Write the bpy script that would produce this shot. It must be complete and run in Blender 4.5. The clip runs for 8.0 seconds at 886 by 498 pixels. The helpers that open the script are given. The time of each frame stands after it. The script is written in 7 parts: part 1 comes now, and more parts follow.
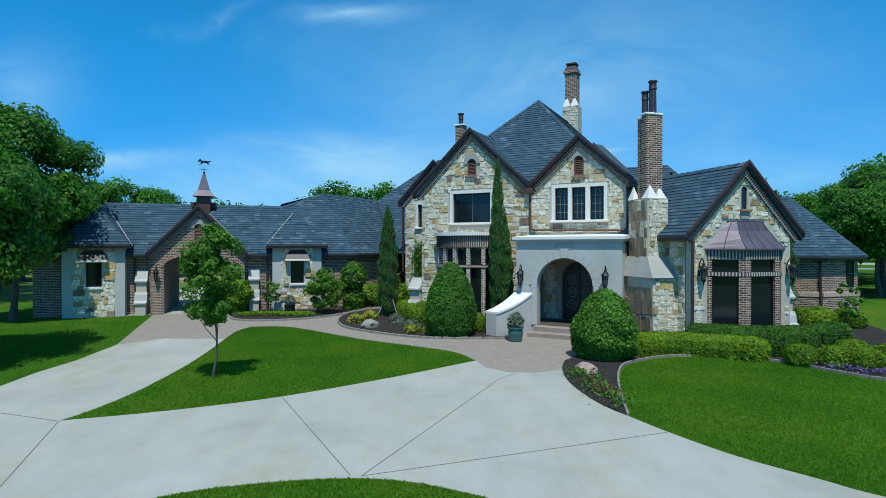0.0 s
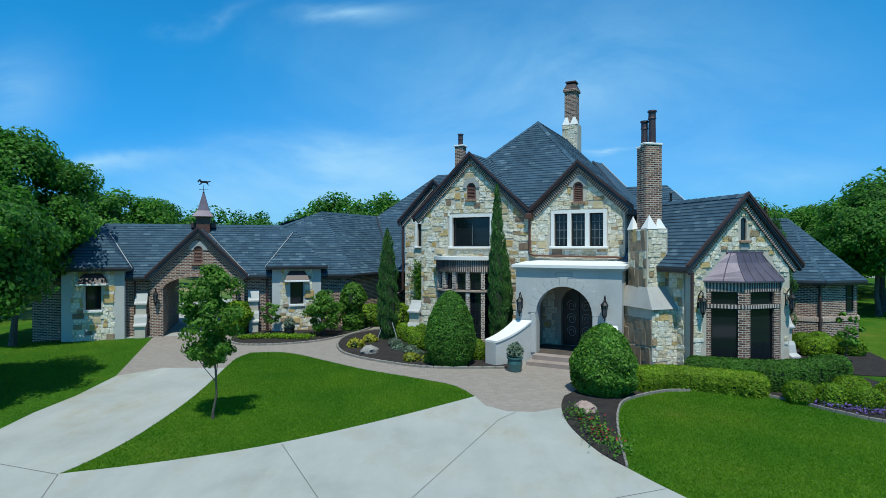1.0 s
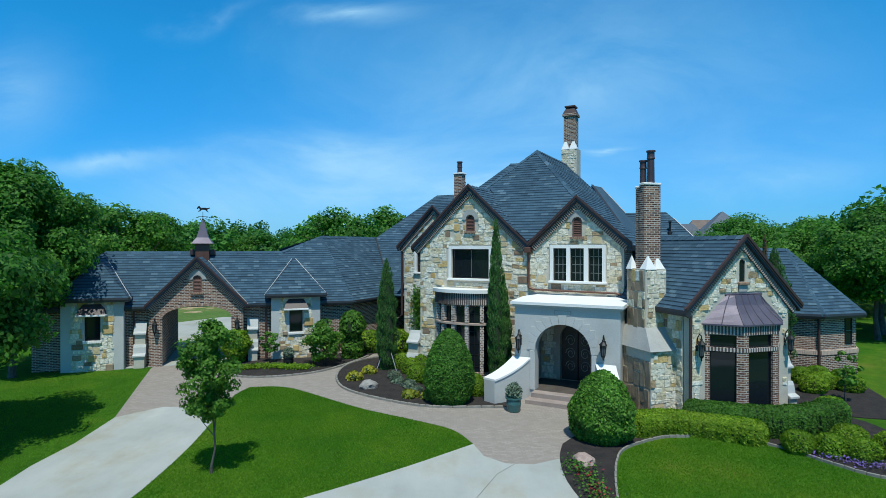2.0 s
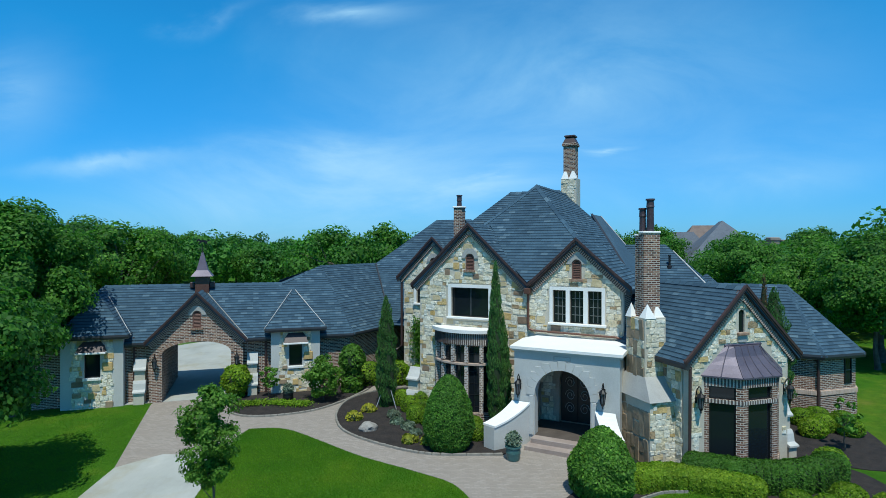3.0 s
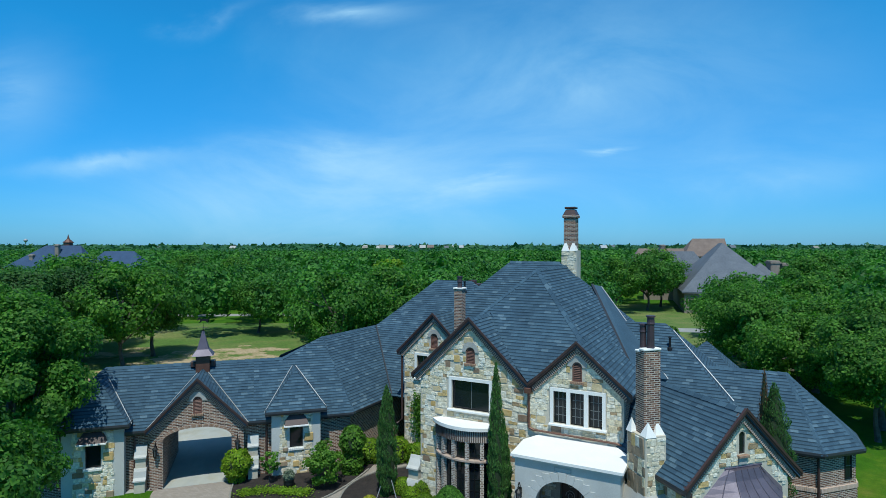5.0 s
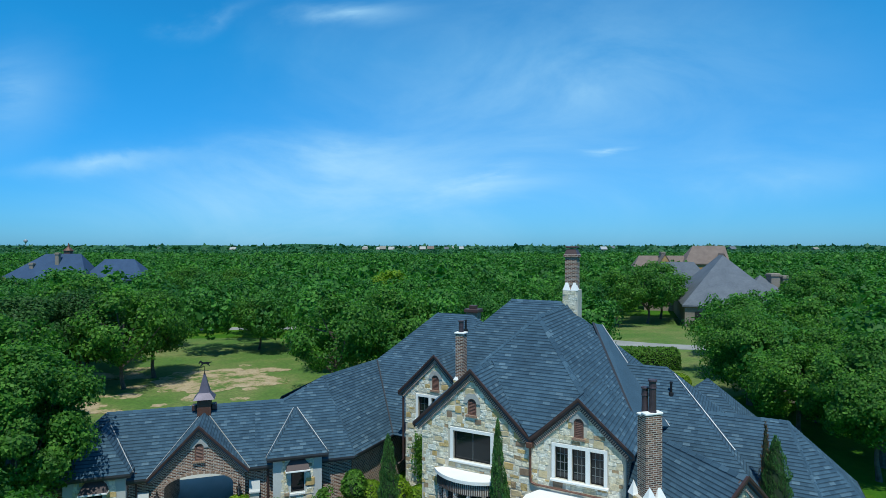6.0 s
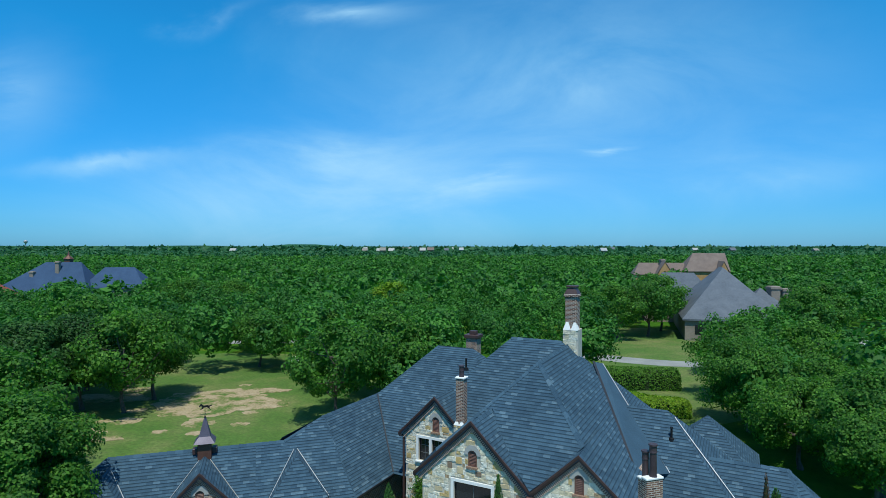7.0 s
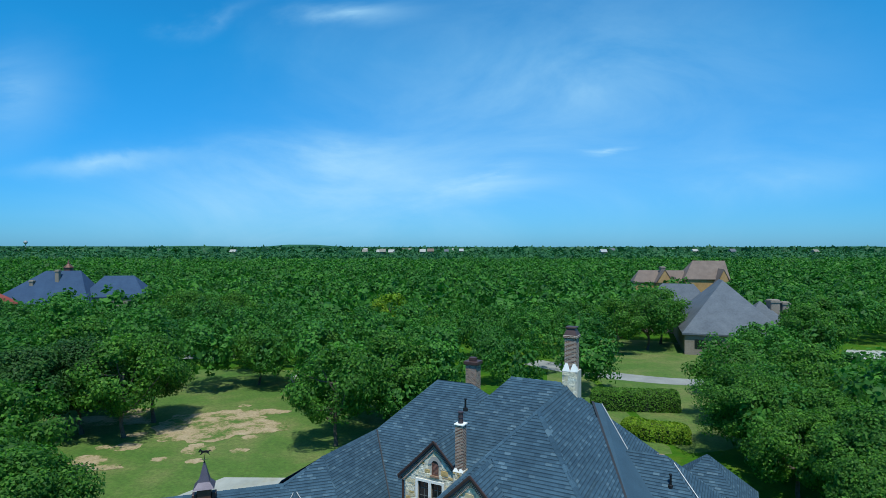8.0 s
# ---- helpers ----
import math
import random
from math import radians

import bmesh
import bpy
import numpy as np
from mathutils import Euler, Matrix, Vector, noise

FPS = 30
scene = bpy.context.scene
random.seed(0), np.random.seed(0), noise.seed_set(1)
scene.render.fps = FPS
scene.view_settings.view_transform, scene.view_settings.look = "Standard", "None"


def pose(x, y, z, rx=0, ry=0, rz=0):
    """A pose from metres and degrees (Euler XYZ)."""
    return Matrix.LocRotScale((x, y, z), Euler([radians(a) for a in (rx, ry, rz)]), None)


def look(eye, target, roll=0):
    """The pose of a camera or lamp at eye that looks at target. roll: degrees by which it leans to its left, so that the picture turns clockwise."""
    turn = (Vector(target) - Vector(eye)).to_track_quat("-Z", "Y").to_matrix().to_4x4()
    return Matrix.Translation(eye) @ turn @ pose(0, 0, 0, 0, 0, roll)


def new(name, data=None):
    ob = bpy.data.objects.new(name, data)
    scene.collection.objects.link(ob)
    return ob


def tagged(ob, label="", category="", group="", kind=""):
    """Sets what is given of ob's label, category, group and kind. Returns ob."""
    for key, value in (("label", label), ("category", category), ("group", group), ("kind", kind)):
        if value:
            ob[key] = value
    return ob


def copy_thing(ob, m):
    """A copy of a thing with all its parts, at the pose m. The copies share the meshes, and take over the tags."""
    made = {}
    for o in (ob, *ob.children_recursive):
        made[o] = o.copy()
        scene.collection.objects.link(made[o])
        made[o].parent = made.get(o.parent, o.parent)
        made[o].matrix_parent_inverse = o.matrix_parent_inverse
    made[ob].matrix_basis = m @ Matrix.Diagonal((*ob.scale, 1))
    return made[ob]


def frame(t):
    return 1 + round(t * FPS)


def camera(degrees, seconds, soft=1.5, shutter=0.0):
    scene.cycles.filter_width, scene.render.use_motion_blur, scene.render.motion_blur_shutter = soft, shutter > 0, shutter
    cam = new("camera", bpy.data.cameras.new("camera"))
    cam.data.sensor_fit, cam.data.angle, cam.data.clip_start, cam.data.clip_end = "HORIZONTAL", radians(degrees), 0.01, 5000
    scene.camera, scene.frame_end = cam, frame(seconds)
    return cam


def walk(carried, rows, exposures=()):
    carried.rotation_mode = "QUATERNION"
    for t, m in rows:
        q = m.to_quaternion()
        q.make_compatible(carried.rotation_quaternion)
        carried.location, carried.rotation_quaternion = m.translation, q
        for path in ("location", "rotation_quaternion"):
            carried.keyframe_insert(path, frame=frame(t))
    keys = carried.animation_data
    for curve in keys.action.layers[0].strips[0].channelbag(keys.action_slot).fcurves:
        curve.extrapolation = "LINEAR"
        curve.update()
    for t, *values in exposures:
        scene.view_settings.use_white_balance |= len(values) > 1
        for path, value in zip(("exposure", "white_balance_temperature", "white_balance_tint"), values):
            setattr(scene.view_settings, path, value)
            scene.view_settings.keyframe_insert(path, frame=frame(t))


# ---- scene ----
from mathutils.geometry import delaunay_2d_cdt

# ---------------------------------------------------------------- camera
cam = camera(76.3, 8.0, soft=0.7)
RISE = [(0.0, 0.0, 3.4), (0.5, 0.004, 3.865), (1.0, 0.02, 4.41), (2.5, 0.075, 6.548), (3.0, 0.078, 7.394),
        (3.5, 0.082, 8.281), (4.0, 0.092, 9.273), (4.5, 0.08, 10.297), (6.0, -0.01, 13.532), (6.5, -0.034, 14.62),
        (7.0, -0.03, 15.72), (7.5, 0.0, 16.84), (8.0, 0.01, 18.0)]
walk(cam, [(t, pose(x, 0, z, 90 - 0.23, 0, 0)) for t, x, z in RISE], [(0.0, -0.34, 6100, 1), (2.5, -0.29, 6100, 1), (8.0, -0.31, 6050, 1)])

# ---------------------------------------------------------------- sky and sun
SUN = Vector((0.03, -0.47, 1.0)).normalized()
world = bpy.data.worlds.new("sky")
scene.world = world
world.use_nodes = True
wn, wl = world.node_tree.nodes, world.node_tree.links
wn.clear()
w_out = wn.new("ShaderNodeOutputWorld")
w_bg = wn.new("ShaderNodeBackground")
w_sky = wn.new("ShaderNodeTexSky")
w_sky.sky_type = "NISHITA"
w_sky.sun_disc = False
w_sky.sun_elevation = math.asin(SUN.z)
w_sky.sun_rotation = math.atan2(SUN.x, SUN.y)
w_sky.air_density, w_sky.dust_density, w_sky.ozone_density = 1.0, 0.3, 3.0
w_bg.inputs["Strength"].default_value = 0.135
w_tc = wn.new("ShaderNodeTexCoord")
w_sep = wn.new("ShaderNodeSeparateXYZ")
w_div = wn.new("ShaderNodeMath"); w_div.operation = "MAXIMUM"; w_div.inputs[1].default_value = 0.08
w_px = wn.new("ShaderNodeMath"); w_px.operation = "DIVIDE"
w_py = wn.new("ShaderNodeMath"); w_py.operation = "DIVIDE"
w_cmb = wn.new("ShaderNodeCombineXYZ")
wl.new(w_tc.outputs["Generated"], w_sep.inputs[0])
wl.new(w_sep.outputs["Y"], w_div.inputs[0])
wl.new(w_sep.outputs["X"], w_px.inputs[0]); wl.new(w_div.outputs[0], w_px.inputs[1])
wl.new(w_sep.outputs["Z"], w_py.inputs[0]); wl.new(w_div.outputs[0], w_py.inputs[1])
wl.new(w_px.outputs[0], w_cmb.inputs[0]); wl.new(w_py.outputs[0], w_cmb.inputs[1])
w_no = wn.new("ShaderNodeTexNoise")
w_no.inputs["Scale"].default_value, w_no.inputs["Detail"].default_value = 2.2, 7.0
w_no.inputs["Roughness"].default_value, w_no.inputs["Distortion"].default_value = 0.6, 0.6
w_str = wn.new("ShaderNodeMapping")
w_str.inputs["Scale"].default_value = (1.0, 2.4, 1.0)
w_str.inputs["Rotation"].default_value = (0, 0, radians(-6))
wl.new(w_cmb.outputs[0], w_str.inputs[0])
wl.new(w_str.outputs[0], w_no.inputs["Vector"])
w_warp = wn.new("ShaderNodeVectorMath"); w_warp.operation = "MULTIPLY_ADD"
w_warp.inputs[1].default_value = (0.30, 0.12, 0.0)
wl.new(w_no.outputs["Color"], w_warp.inputs[0]); wl.new(w_cmb.outputs[0], w_warp.inputs[2])
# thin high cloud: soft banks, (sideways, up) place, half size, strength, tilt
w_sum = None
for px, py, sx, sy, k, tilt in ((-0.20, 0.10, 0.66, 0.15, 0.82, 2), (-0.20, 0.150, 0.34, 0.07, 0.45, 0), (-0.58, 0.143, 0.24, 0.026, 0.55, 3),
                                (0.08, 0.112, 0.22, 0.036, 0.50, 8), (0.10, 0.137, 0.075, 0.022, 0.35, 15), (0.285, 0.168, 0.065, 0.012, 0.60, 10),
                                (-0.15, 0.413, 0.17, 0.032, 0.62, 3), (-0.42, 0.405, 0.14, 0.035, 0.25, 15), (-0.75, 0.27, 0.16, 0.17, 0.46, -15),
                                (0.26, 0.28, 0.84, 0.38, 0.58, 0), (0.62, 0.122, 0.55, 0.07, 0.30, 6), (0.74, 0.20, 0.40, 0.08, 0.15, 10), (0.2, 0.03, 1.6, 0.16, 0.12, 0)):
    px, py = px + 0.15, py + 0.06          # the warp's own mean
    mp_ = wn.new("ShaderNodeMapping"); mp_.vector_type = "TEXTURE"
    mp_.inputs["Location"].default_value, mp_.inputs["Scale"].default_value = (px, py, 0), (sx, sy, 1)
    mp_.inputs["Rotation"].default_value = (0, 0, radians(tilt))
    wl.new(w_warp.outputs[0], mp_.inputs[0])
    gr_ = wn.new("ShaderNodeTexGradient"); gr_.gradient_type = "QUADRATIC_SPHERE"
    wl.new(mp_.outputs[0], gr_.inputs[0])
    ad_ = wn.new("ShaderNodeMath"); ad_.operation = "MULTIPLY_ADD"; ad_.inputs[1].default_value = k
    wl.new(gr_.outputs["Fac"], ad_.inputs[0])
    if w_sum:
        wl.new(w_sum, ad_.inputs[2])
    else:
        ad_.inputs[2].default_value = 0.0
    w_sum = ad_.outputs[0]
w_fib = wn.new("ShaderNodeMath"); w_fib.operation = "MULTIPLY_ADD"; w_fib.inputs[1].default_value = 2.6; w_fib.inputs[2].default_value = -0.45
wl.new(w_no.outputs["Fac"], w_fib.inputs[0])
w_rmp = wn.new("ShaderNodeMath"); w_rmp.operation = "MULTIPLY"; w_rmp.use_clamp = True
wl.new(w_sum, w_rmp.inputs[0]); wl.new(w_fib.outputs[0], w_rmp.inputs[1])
w_tint = wn.new("ShaderNodeMix"); w_tint.data_type = "RGBA"; w_tint.blend_type = "MULTIPLY"
w_tint.inputs["Factor"].default_value = 1.0
w_el = wn.new("ShaderNodeMapRange"); w_el.inputs["From Min"].default_value, w_el.inputs["From Max"].default_value = 0.0, 0.32
wl.new(w_sep.outputs["Z"], w_el.inputs["Value"])
w_tc2 = wn.new("ShaderNodeMix"); w_tc2.data_type = "RGBA"
w_tc2.inputs["A"].default_value, w_tc2.inputs["B"].default_value = (0.25, 0.63, 1.22, 1), (0.20, 1.04, 1.47, 1)
wl.new(w_el.outputs[0], w_tc2.inputs["Factor"])
wl.new(w_tc2.outputs["Result"], w_tint.inputs["B"])
wl.new(w_sky.outputs[0], w_tint.inputs["A"])
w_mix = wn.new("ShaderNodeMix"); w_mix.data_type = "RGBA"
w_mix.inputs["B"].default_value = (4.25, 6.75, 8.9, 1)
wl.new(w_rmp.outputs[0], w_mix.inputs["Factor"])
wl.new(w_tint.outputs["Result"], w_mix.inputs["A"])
# unseen veil overhead, added to make the skylight fill whiter and weaker
w_fill_el = wn.new("ShaderNodeMapRange"); w_fill_el.inputs["From Min"].default_value, w_fill_el.inputs["From Max"].default_value = 0.50, 0.85
w_fill_el.inputs["To Max"].default_value = 0.45
wl.new(w_sep.outputs["Z"], w_fill_el.inputs["Value"])
w_fill = wn.new("ShaderNodeMix"); w_fill.data_type = "RGBA"
w_fill.inputs["B"].default_value = (2.0, 2.4, 3.0, 1)
wl.new(w_fill_el.outputs[0], w_fill.inputs["Factor"])
wl.new(w_mix.outputs["Result"], w_fill.inputs["A"])
wl.new(w_fill.outputs["Result"], w_bg.inputs["Color"])
wl.new(w_bg.outputs[0], w_out.inputs[0])
sun = new("sun", bpy.data.lights.new("sun", "SUN"))
sun.data.energy, sun.data.angle, sun.data.color = 5.0, radians(0.53), (1.0, 0.96, 0.88)
sun.matrix_world = look(SUN * 60, (0, 0, 0))


# ---------------------------------------------------------------- materials
def material(name, rough=0.8, metal=0.0):
    m = bpy.data.materials.new(name)
    m.use_nodes = True
    b = m.node_tree.nodes["Principled BSDF"]
    b.inputs["Roughness"].default_value, b.inputs["Metallic"].default_value = rough, metal
    return m, m.node_tree.nodes, m.node_tree.links, b


def ramp(nodes, links, source, stops):
    r = nodes.new("ShaderNodeValToRGB")
    e = r.color_ramp.elements
    while len(e) < len(stops):
        e.new(0.5)
    for el, (p, c) in zip(e, stops):
        el.position, el.color = p, (*c, 1)
    links.new(source, r.inputs[0])
    return r.outputs[0]


def noise_tex(nodes, links, scale, detail=4.0, rough=0.55, coord="World", stretch=(1, 1, 1)):
    tc = nodes.new("ShaderNodeTexCoord")
    mp = nodes.new("ShaderNodeMapping")
    mp.inputs["Scale"].default_value = stretch
    src = nodes.new("ShaderNodeNewGeometry").outputs["Position"] if coord == "World" else tc.outputs[coord]
    links.new(src, mp.inputs[0])
    n = nodes.new("ShaderNodeTexNoise")
    n.inputs["Scale"].default_value, n.inputs["Detail"].default_value = scale, detail
    n.inputs["Roughness"].default_value = rough
    links.new(mp.outputs[0], n.inputs["Vector"])
    return n.outputs["Fac"]


def mix(nodes, links, fac, a, b, mode="MIX"):
    m = nodes.new("ShaderNodeMix")
    m.data_type, m.blend_type = "RGBA", mode
    for key, v in (("Factor", fac), ("A", a), ("B", b)):
        if hasattr(v, "is_linked"):
            links.new(v, m.inputs[key])
        elif key == "Factor":
            m.inputs[key].default_value = v
        else:
            m.inputs[key].default_value = (*v, 1)
    return m.outputs["Result"]


def bump(nodes, links, bsdf, height, strength, distance):
    bm = nodes.new("ShaderNodeBump")
    bm.inputs["Strength"].default_value, bm.inputs["Distance"].default_value = strength, distance
    links.new(height, bm.inputs["Height"])
    links.new(bm.outputs[0], bsdf.inputs["Normal"])


def mottled(name, dark, light, scale=3.0, fine=40.0, rough=0.85, metal=0.0, relief=0.01, strength=0.4):
    """Two-scale mottling between two colours."""
    m, n, l, b = material(name, rough, metal)
    big = ramp(n, l, noise_tex(n, l, scale), [(0.3, dark), (0.7, light)])
    fin = noise_tex(n, l, fine, 3.0)
    col = mix(n, l, 0.25, big, ramp(n, l, fin, [(0.3, tuple(c * 0.75 for c in dark)), (0.7, tuple(min(1, c * 1.15) for c in light))]))
    l.new(col, b.inputs["Base Color"])
    bump(n, l, b, fin, strength, relief)
    return m


def random_tinted(name, stops, rough=0.9, fine=18.0, relief=0.02, spread=0.45, island=False):
    """Colour picked by each piece's own random value, with grain."""
    m, n, l, b = material(name, rough)
    if island:
        src = n.new("ShaderNodeNewGeometry").outputs["Random Per Island"]
    else:
        src = n.new("ShaderNodeObjectInfo").outputs["Random"]
    base = ramp(n, l, src, stops)
    base.node.color_ramp.interpolation = "CONSTANT"
    fin = noise_tex(n, l, fine, 5.0, 0.65)
    shade = ramp(n, l, fin, [(0.25, (1 - spread,) * 3), (0.7, (1.12,) * 3)])
    l.new(mix(n, l, 1.0, base, shade, "MULTIPLY"), b.inputs["Base Color"])
    bump(n, l, b, fin, 0.85, relief)
    return m


def brick_mat(name, stops, mortar, width=0.21, height=0.0715, vertical=False):
    """Running-bond bricks laid by UV metres."""
    m, n, l, b = material(name, 0.9)
    tc = n.new("ShaderNodeTexCoord")
    mp = n.new("ShaderNodeMapping")
    l.new(tc.outputs["UV"], mp.inputs[0])
    br = n.new("ShaderNodeTexBrick")
    br.inputs["Scale"].default_value = 1.0
    br.inputs["Brick Width"].default_value, br.inputs["Row Height"].default_value = width, height
    br.inputs["Mortar Size"].default_value, br.inputs["Mortar Smooth"].default_value = 0.0115, 0.2
    br.inputs["Color1"].default_value, br.inputs["Color2"].default_value = (0, 0, 0, 1), (1, 1, 1, 1)
    br.inputs["Mortar"].default_value = (0.5, 0.5, 0.5, 1)
    l.new(mp.outputs[0], br.inputs["Vector"])
    base = ramp(n, l, br.outputs["Color"], stops)
    fin = noise_tex(n, l, 60.0, 4.0, 0.6)
    grain = mix(n, l, 1.0, base, ramp(n, l, fin, [(0.25, (0.65,) * 3), (0.75, (1.15,) * 3)]), "MULTIPLY")
    l.new(mix(n, l, br.outputs["Fac"], grain, mortar), b.inputs["Base Color"])
    inv = n.new("ShaderNodeMath"); inv.operation = "SUBTRACT"; inv.inputs[0].default_value = 1.0
    l.new(br.outputs["Fac"], inv.inputs[1])
    bump(n, l, b, inv.outputs[0], 0.6, 0.008)
    return m


def shingle_mat(name):
    """Slate-coloured tabs of uneven tone, laid by UV metres (v runs up the slope)."""
    m, n, l, b = material(name, 0.92)
    b.inputs["Specular IOR Level"].default_value = 0.2
    tc = n.new("ShaderNodeTexCoord")
    br = n.new("ShaderNodeTexBrick")
    br.inputs["Scale"].default_value = 1.0
    br.inputs["Brick Width"].default_value, br.inputs["Row Height"].default_value = 0.30, COURSE
    br.inputs["Mortar Size"].default_value, br.inputs["Mortar Smooth"].default_value = 0.004, 0.1
    br.inputs["Color1"].default_value, br.inputs["Color2"].default_value = (0, 0, 0, 1), (1, 1, 1, 1)
    br.inputs["Mortar"].default_value = (0.25, 0.25, 0.25, 1)
    br.offset_frequency, br.squash_frequency = 2, 3
    l.new(tc.outputs["UV"], br.inputs["Vector"])
    base = ramp(n, l, br.outputs["Color"], [(0.0, (0.040, 0.076, 0.112)), (0.5, (0.053, 0.097, 0.138)),
                                            (0.88, (0.062, 0.112, 0.156)), (1.0, (0.104, 0.164, 0.210))])
    fin = noise_tex(n, l, 90.0, 3.0, 0.7)
    c1 = mix(n, l, 1.0, base, ramp(n, l, fin, [(0.25, (0.6,) * 3), (0.75, (1.25,) * 3)]), "MULTIPLY")
    big = noise_tex(n, l, 0.7, 5.0, 0.6)
    c2 = mix(n, l, 1.0, c1, ramp(n, l, big, [(0.3, (0.85,) * 3), (0.7, (1.1,) * 3)]), "MULTIPLY")
    # dark band atop every course: printed granules plus the butts' shadow put in colour
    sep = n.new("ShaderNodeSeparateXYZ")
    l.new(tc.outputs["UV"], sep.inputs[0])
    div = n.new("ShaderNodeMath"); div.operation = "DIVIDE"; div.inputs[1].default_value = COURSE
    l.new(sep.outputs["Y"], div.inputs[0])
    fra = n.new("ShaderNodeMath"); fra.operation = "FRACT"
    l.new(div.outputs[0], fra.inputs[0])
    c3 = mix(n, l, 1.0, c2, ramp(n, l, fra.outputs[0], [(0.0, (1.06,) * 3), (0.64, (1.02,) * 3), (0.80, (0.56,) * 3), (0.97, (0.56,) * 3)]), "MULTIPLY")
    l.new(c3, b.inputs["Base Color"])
    bump(n, l, b, fin, 0.5, 0.004)
    return m


def foliage_mat(name, dark, light, trans=0.25, patch=1.1, low=(0.75, 0.75, 0.75), high=(1.2, 1.2, 1.2)):
    m, n, l, b = material(name, 0.6)
    src = n.new("ShaderNodeNewGeometry").outputs["Random Per Island"]
    base = ramp(n, l, src, [(0.0, dark), (0.6, tuple((x + y) / 2 for x, y in zip(dark, light))), (1.0, light)])
    big = ramp(n, l, noise_tex(n, l, patch, 3.0), [(0.3, low), (0.7, high)])
    rnd = ramp(n, l, n.new("ShaderNodeObjectInfo").outputs["Random"], [(0.0, (0.85, 0.9, 0.9)), (1.0, (1.15, 1.08, 1.0))])
    col = mix(n, l, 1.0, mix(n, l, 1.0, base, big, "MULTIPLY"), rnd, "MULTIPLY")
    l.new(col, b.inputs["Base Color"])
    b.inputs["Specular IOR Level"].default_value = 0.25
    tr = n.new("ShaderNodeBsdfTranslucent")
    l.new(mix(n, l, 1.0, col, (1.05, 1.45, 0.75), "MULTIPLY"), tr.inputs["Color"])
    ms = n.new("ShaderNodeMixShader")
    ms.inputs[0].default_value = trans
    l.new(b.outputs[0], ms.inputs[1]); l.new(tr.outputs[0], ms.inputs[2])
    l.new(ms.outputs[0], n["Material Output"].inputs[0])
    return m


COURSE = 0.165
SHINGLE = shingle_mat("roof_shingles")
STONE = random_tinted("rubble_stone", [(0.0, (0.75, 0.67, 0.49)), (0.18, (0.83, 0.78, 0.64)), (0.42, (0.70, 0.60, 0.40)), (0.56, (0.80, 0.73, 0.57)),
                                       (0.80, (0.58, 0.42, 0.18)), (0.88, (0.42, 0.30, 0.17)), (0.92, (0.79, 0.75, 0.63))], fine=9.0, relief=0.045, spread=0.46)
MORTAR = mottled("pale_mortar", (0.44, 0.39, 0.31), (0.58, 0.53, 0.43), 2.0, 35.0)
BRICK = brick_mat("brown_brick", [(0.0, (0.045, 0.025, 0.022)), (0.3, (0.115, 0.048, 0.030)), (0.7, (0.205, 0.092, 0.056)), (1.0, (0.32, 0.19, 0.125))], (0.50, 0.44, 0.365))
PALE_BRICK = brick_mat("pale_jointed_brick", [(0.0, (0.10, 0.06, 0.05)), (0.5, (0.26, 0.17, 0.13)), (1.0, (0.50, 0.42, 0.35))], (0.62, 0.58, 0.52), 0.12)
STUCCO = mottled("pale_limestone", (0.43, 0.425, 0.40), (0.52, 0.515, 0.485), 1.2, 30.0, relief=0.004)
WHITE_STONE = mottled("white_cast_stone", (0.74, 0.72, 0.67), (0.82, 0.80, 0.76), 1.5, 40.0, relief=0.003)
GUTTER = mottled("dark_gutter_metal", (0.022, 0.024, 0.028), (0.04, 0.042, 0.048), 2.0, 30.0, 0.45, relief=0.002)
FASCIA = mottled("dark_brown_paint", (0.042, 0.022, 0.020), (0.070, 0.036, 0.031), 2.0, 30.0, 0.5, relief=0.002)
DENTIL = mottled("brown_dentil_brick", (0.34, 0.25, 0.20), (0.50, 0.39, 0.32), 5.0, 40.0)
LOUVRE = mottled("red_brown_louvre", (0.12, 0.055, 0.04), (0.18, 0.085, 0.06), 4.0, 40.0, 0.6, relief=0.002)
RED_BRICK = mottled("sill_brick", (0.21, 0.120, 0.080), (0.36, 0.24, 0.165), 12.0, 60.0)
PORCH_WALL = mottled("tan_porch_stone", (0.30, 0.25, 0.19), (0.46, 0.40, 0.32), 1.6, 25.0)
# floor and ceiling stone darkened: the porch's inner shade is in the colour
PORCH = mottled("shaded_porch_stone", (0.060, 0.046, 0.038), (0.10, 0.080, 0.066), 2.0, 25.0)
CONCRETE, _n, _l, _b = material("pale_concrete", 0.85)
_c = ramp(_n, _l, noise_tex(_n, _l, 0.45, 7.0, 0.6), [(0.28, (0.308, 0.312, 0.277)), (0.45, (0.365, 0.368, 0.332)), (0.62, (0.390, 0.390, 0.354)), (0.78, (0.445, 0.440, 0.398))])
_c = mix(_n, _l, 1.0, _c, ramp(_n, _l, noise_tex(_n, _l, 0.62, 6.0, 0.68, stretch=(1.0, 0.7, 1.0)), [(0.50, (1.0, 1.0, 1.0)), (0.60, (0.97, 0.94, 0.87)), (0.74, (0.86, 0.80, 0.69))]), "MULTIPLY")
_c = mix(_n, _l, 1.0, _c, ramp(_n, _l, noise_tex(_n, _l, 2.0, 5.0, 0.65, stretch=(1.0, 0.35, 1.0)), [(0.3, (0.93,) * 3), (0.7, (1.05,) * 3)]), "MULTIPLY")
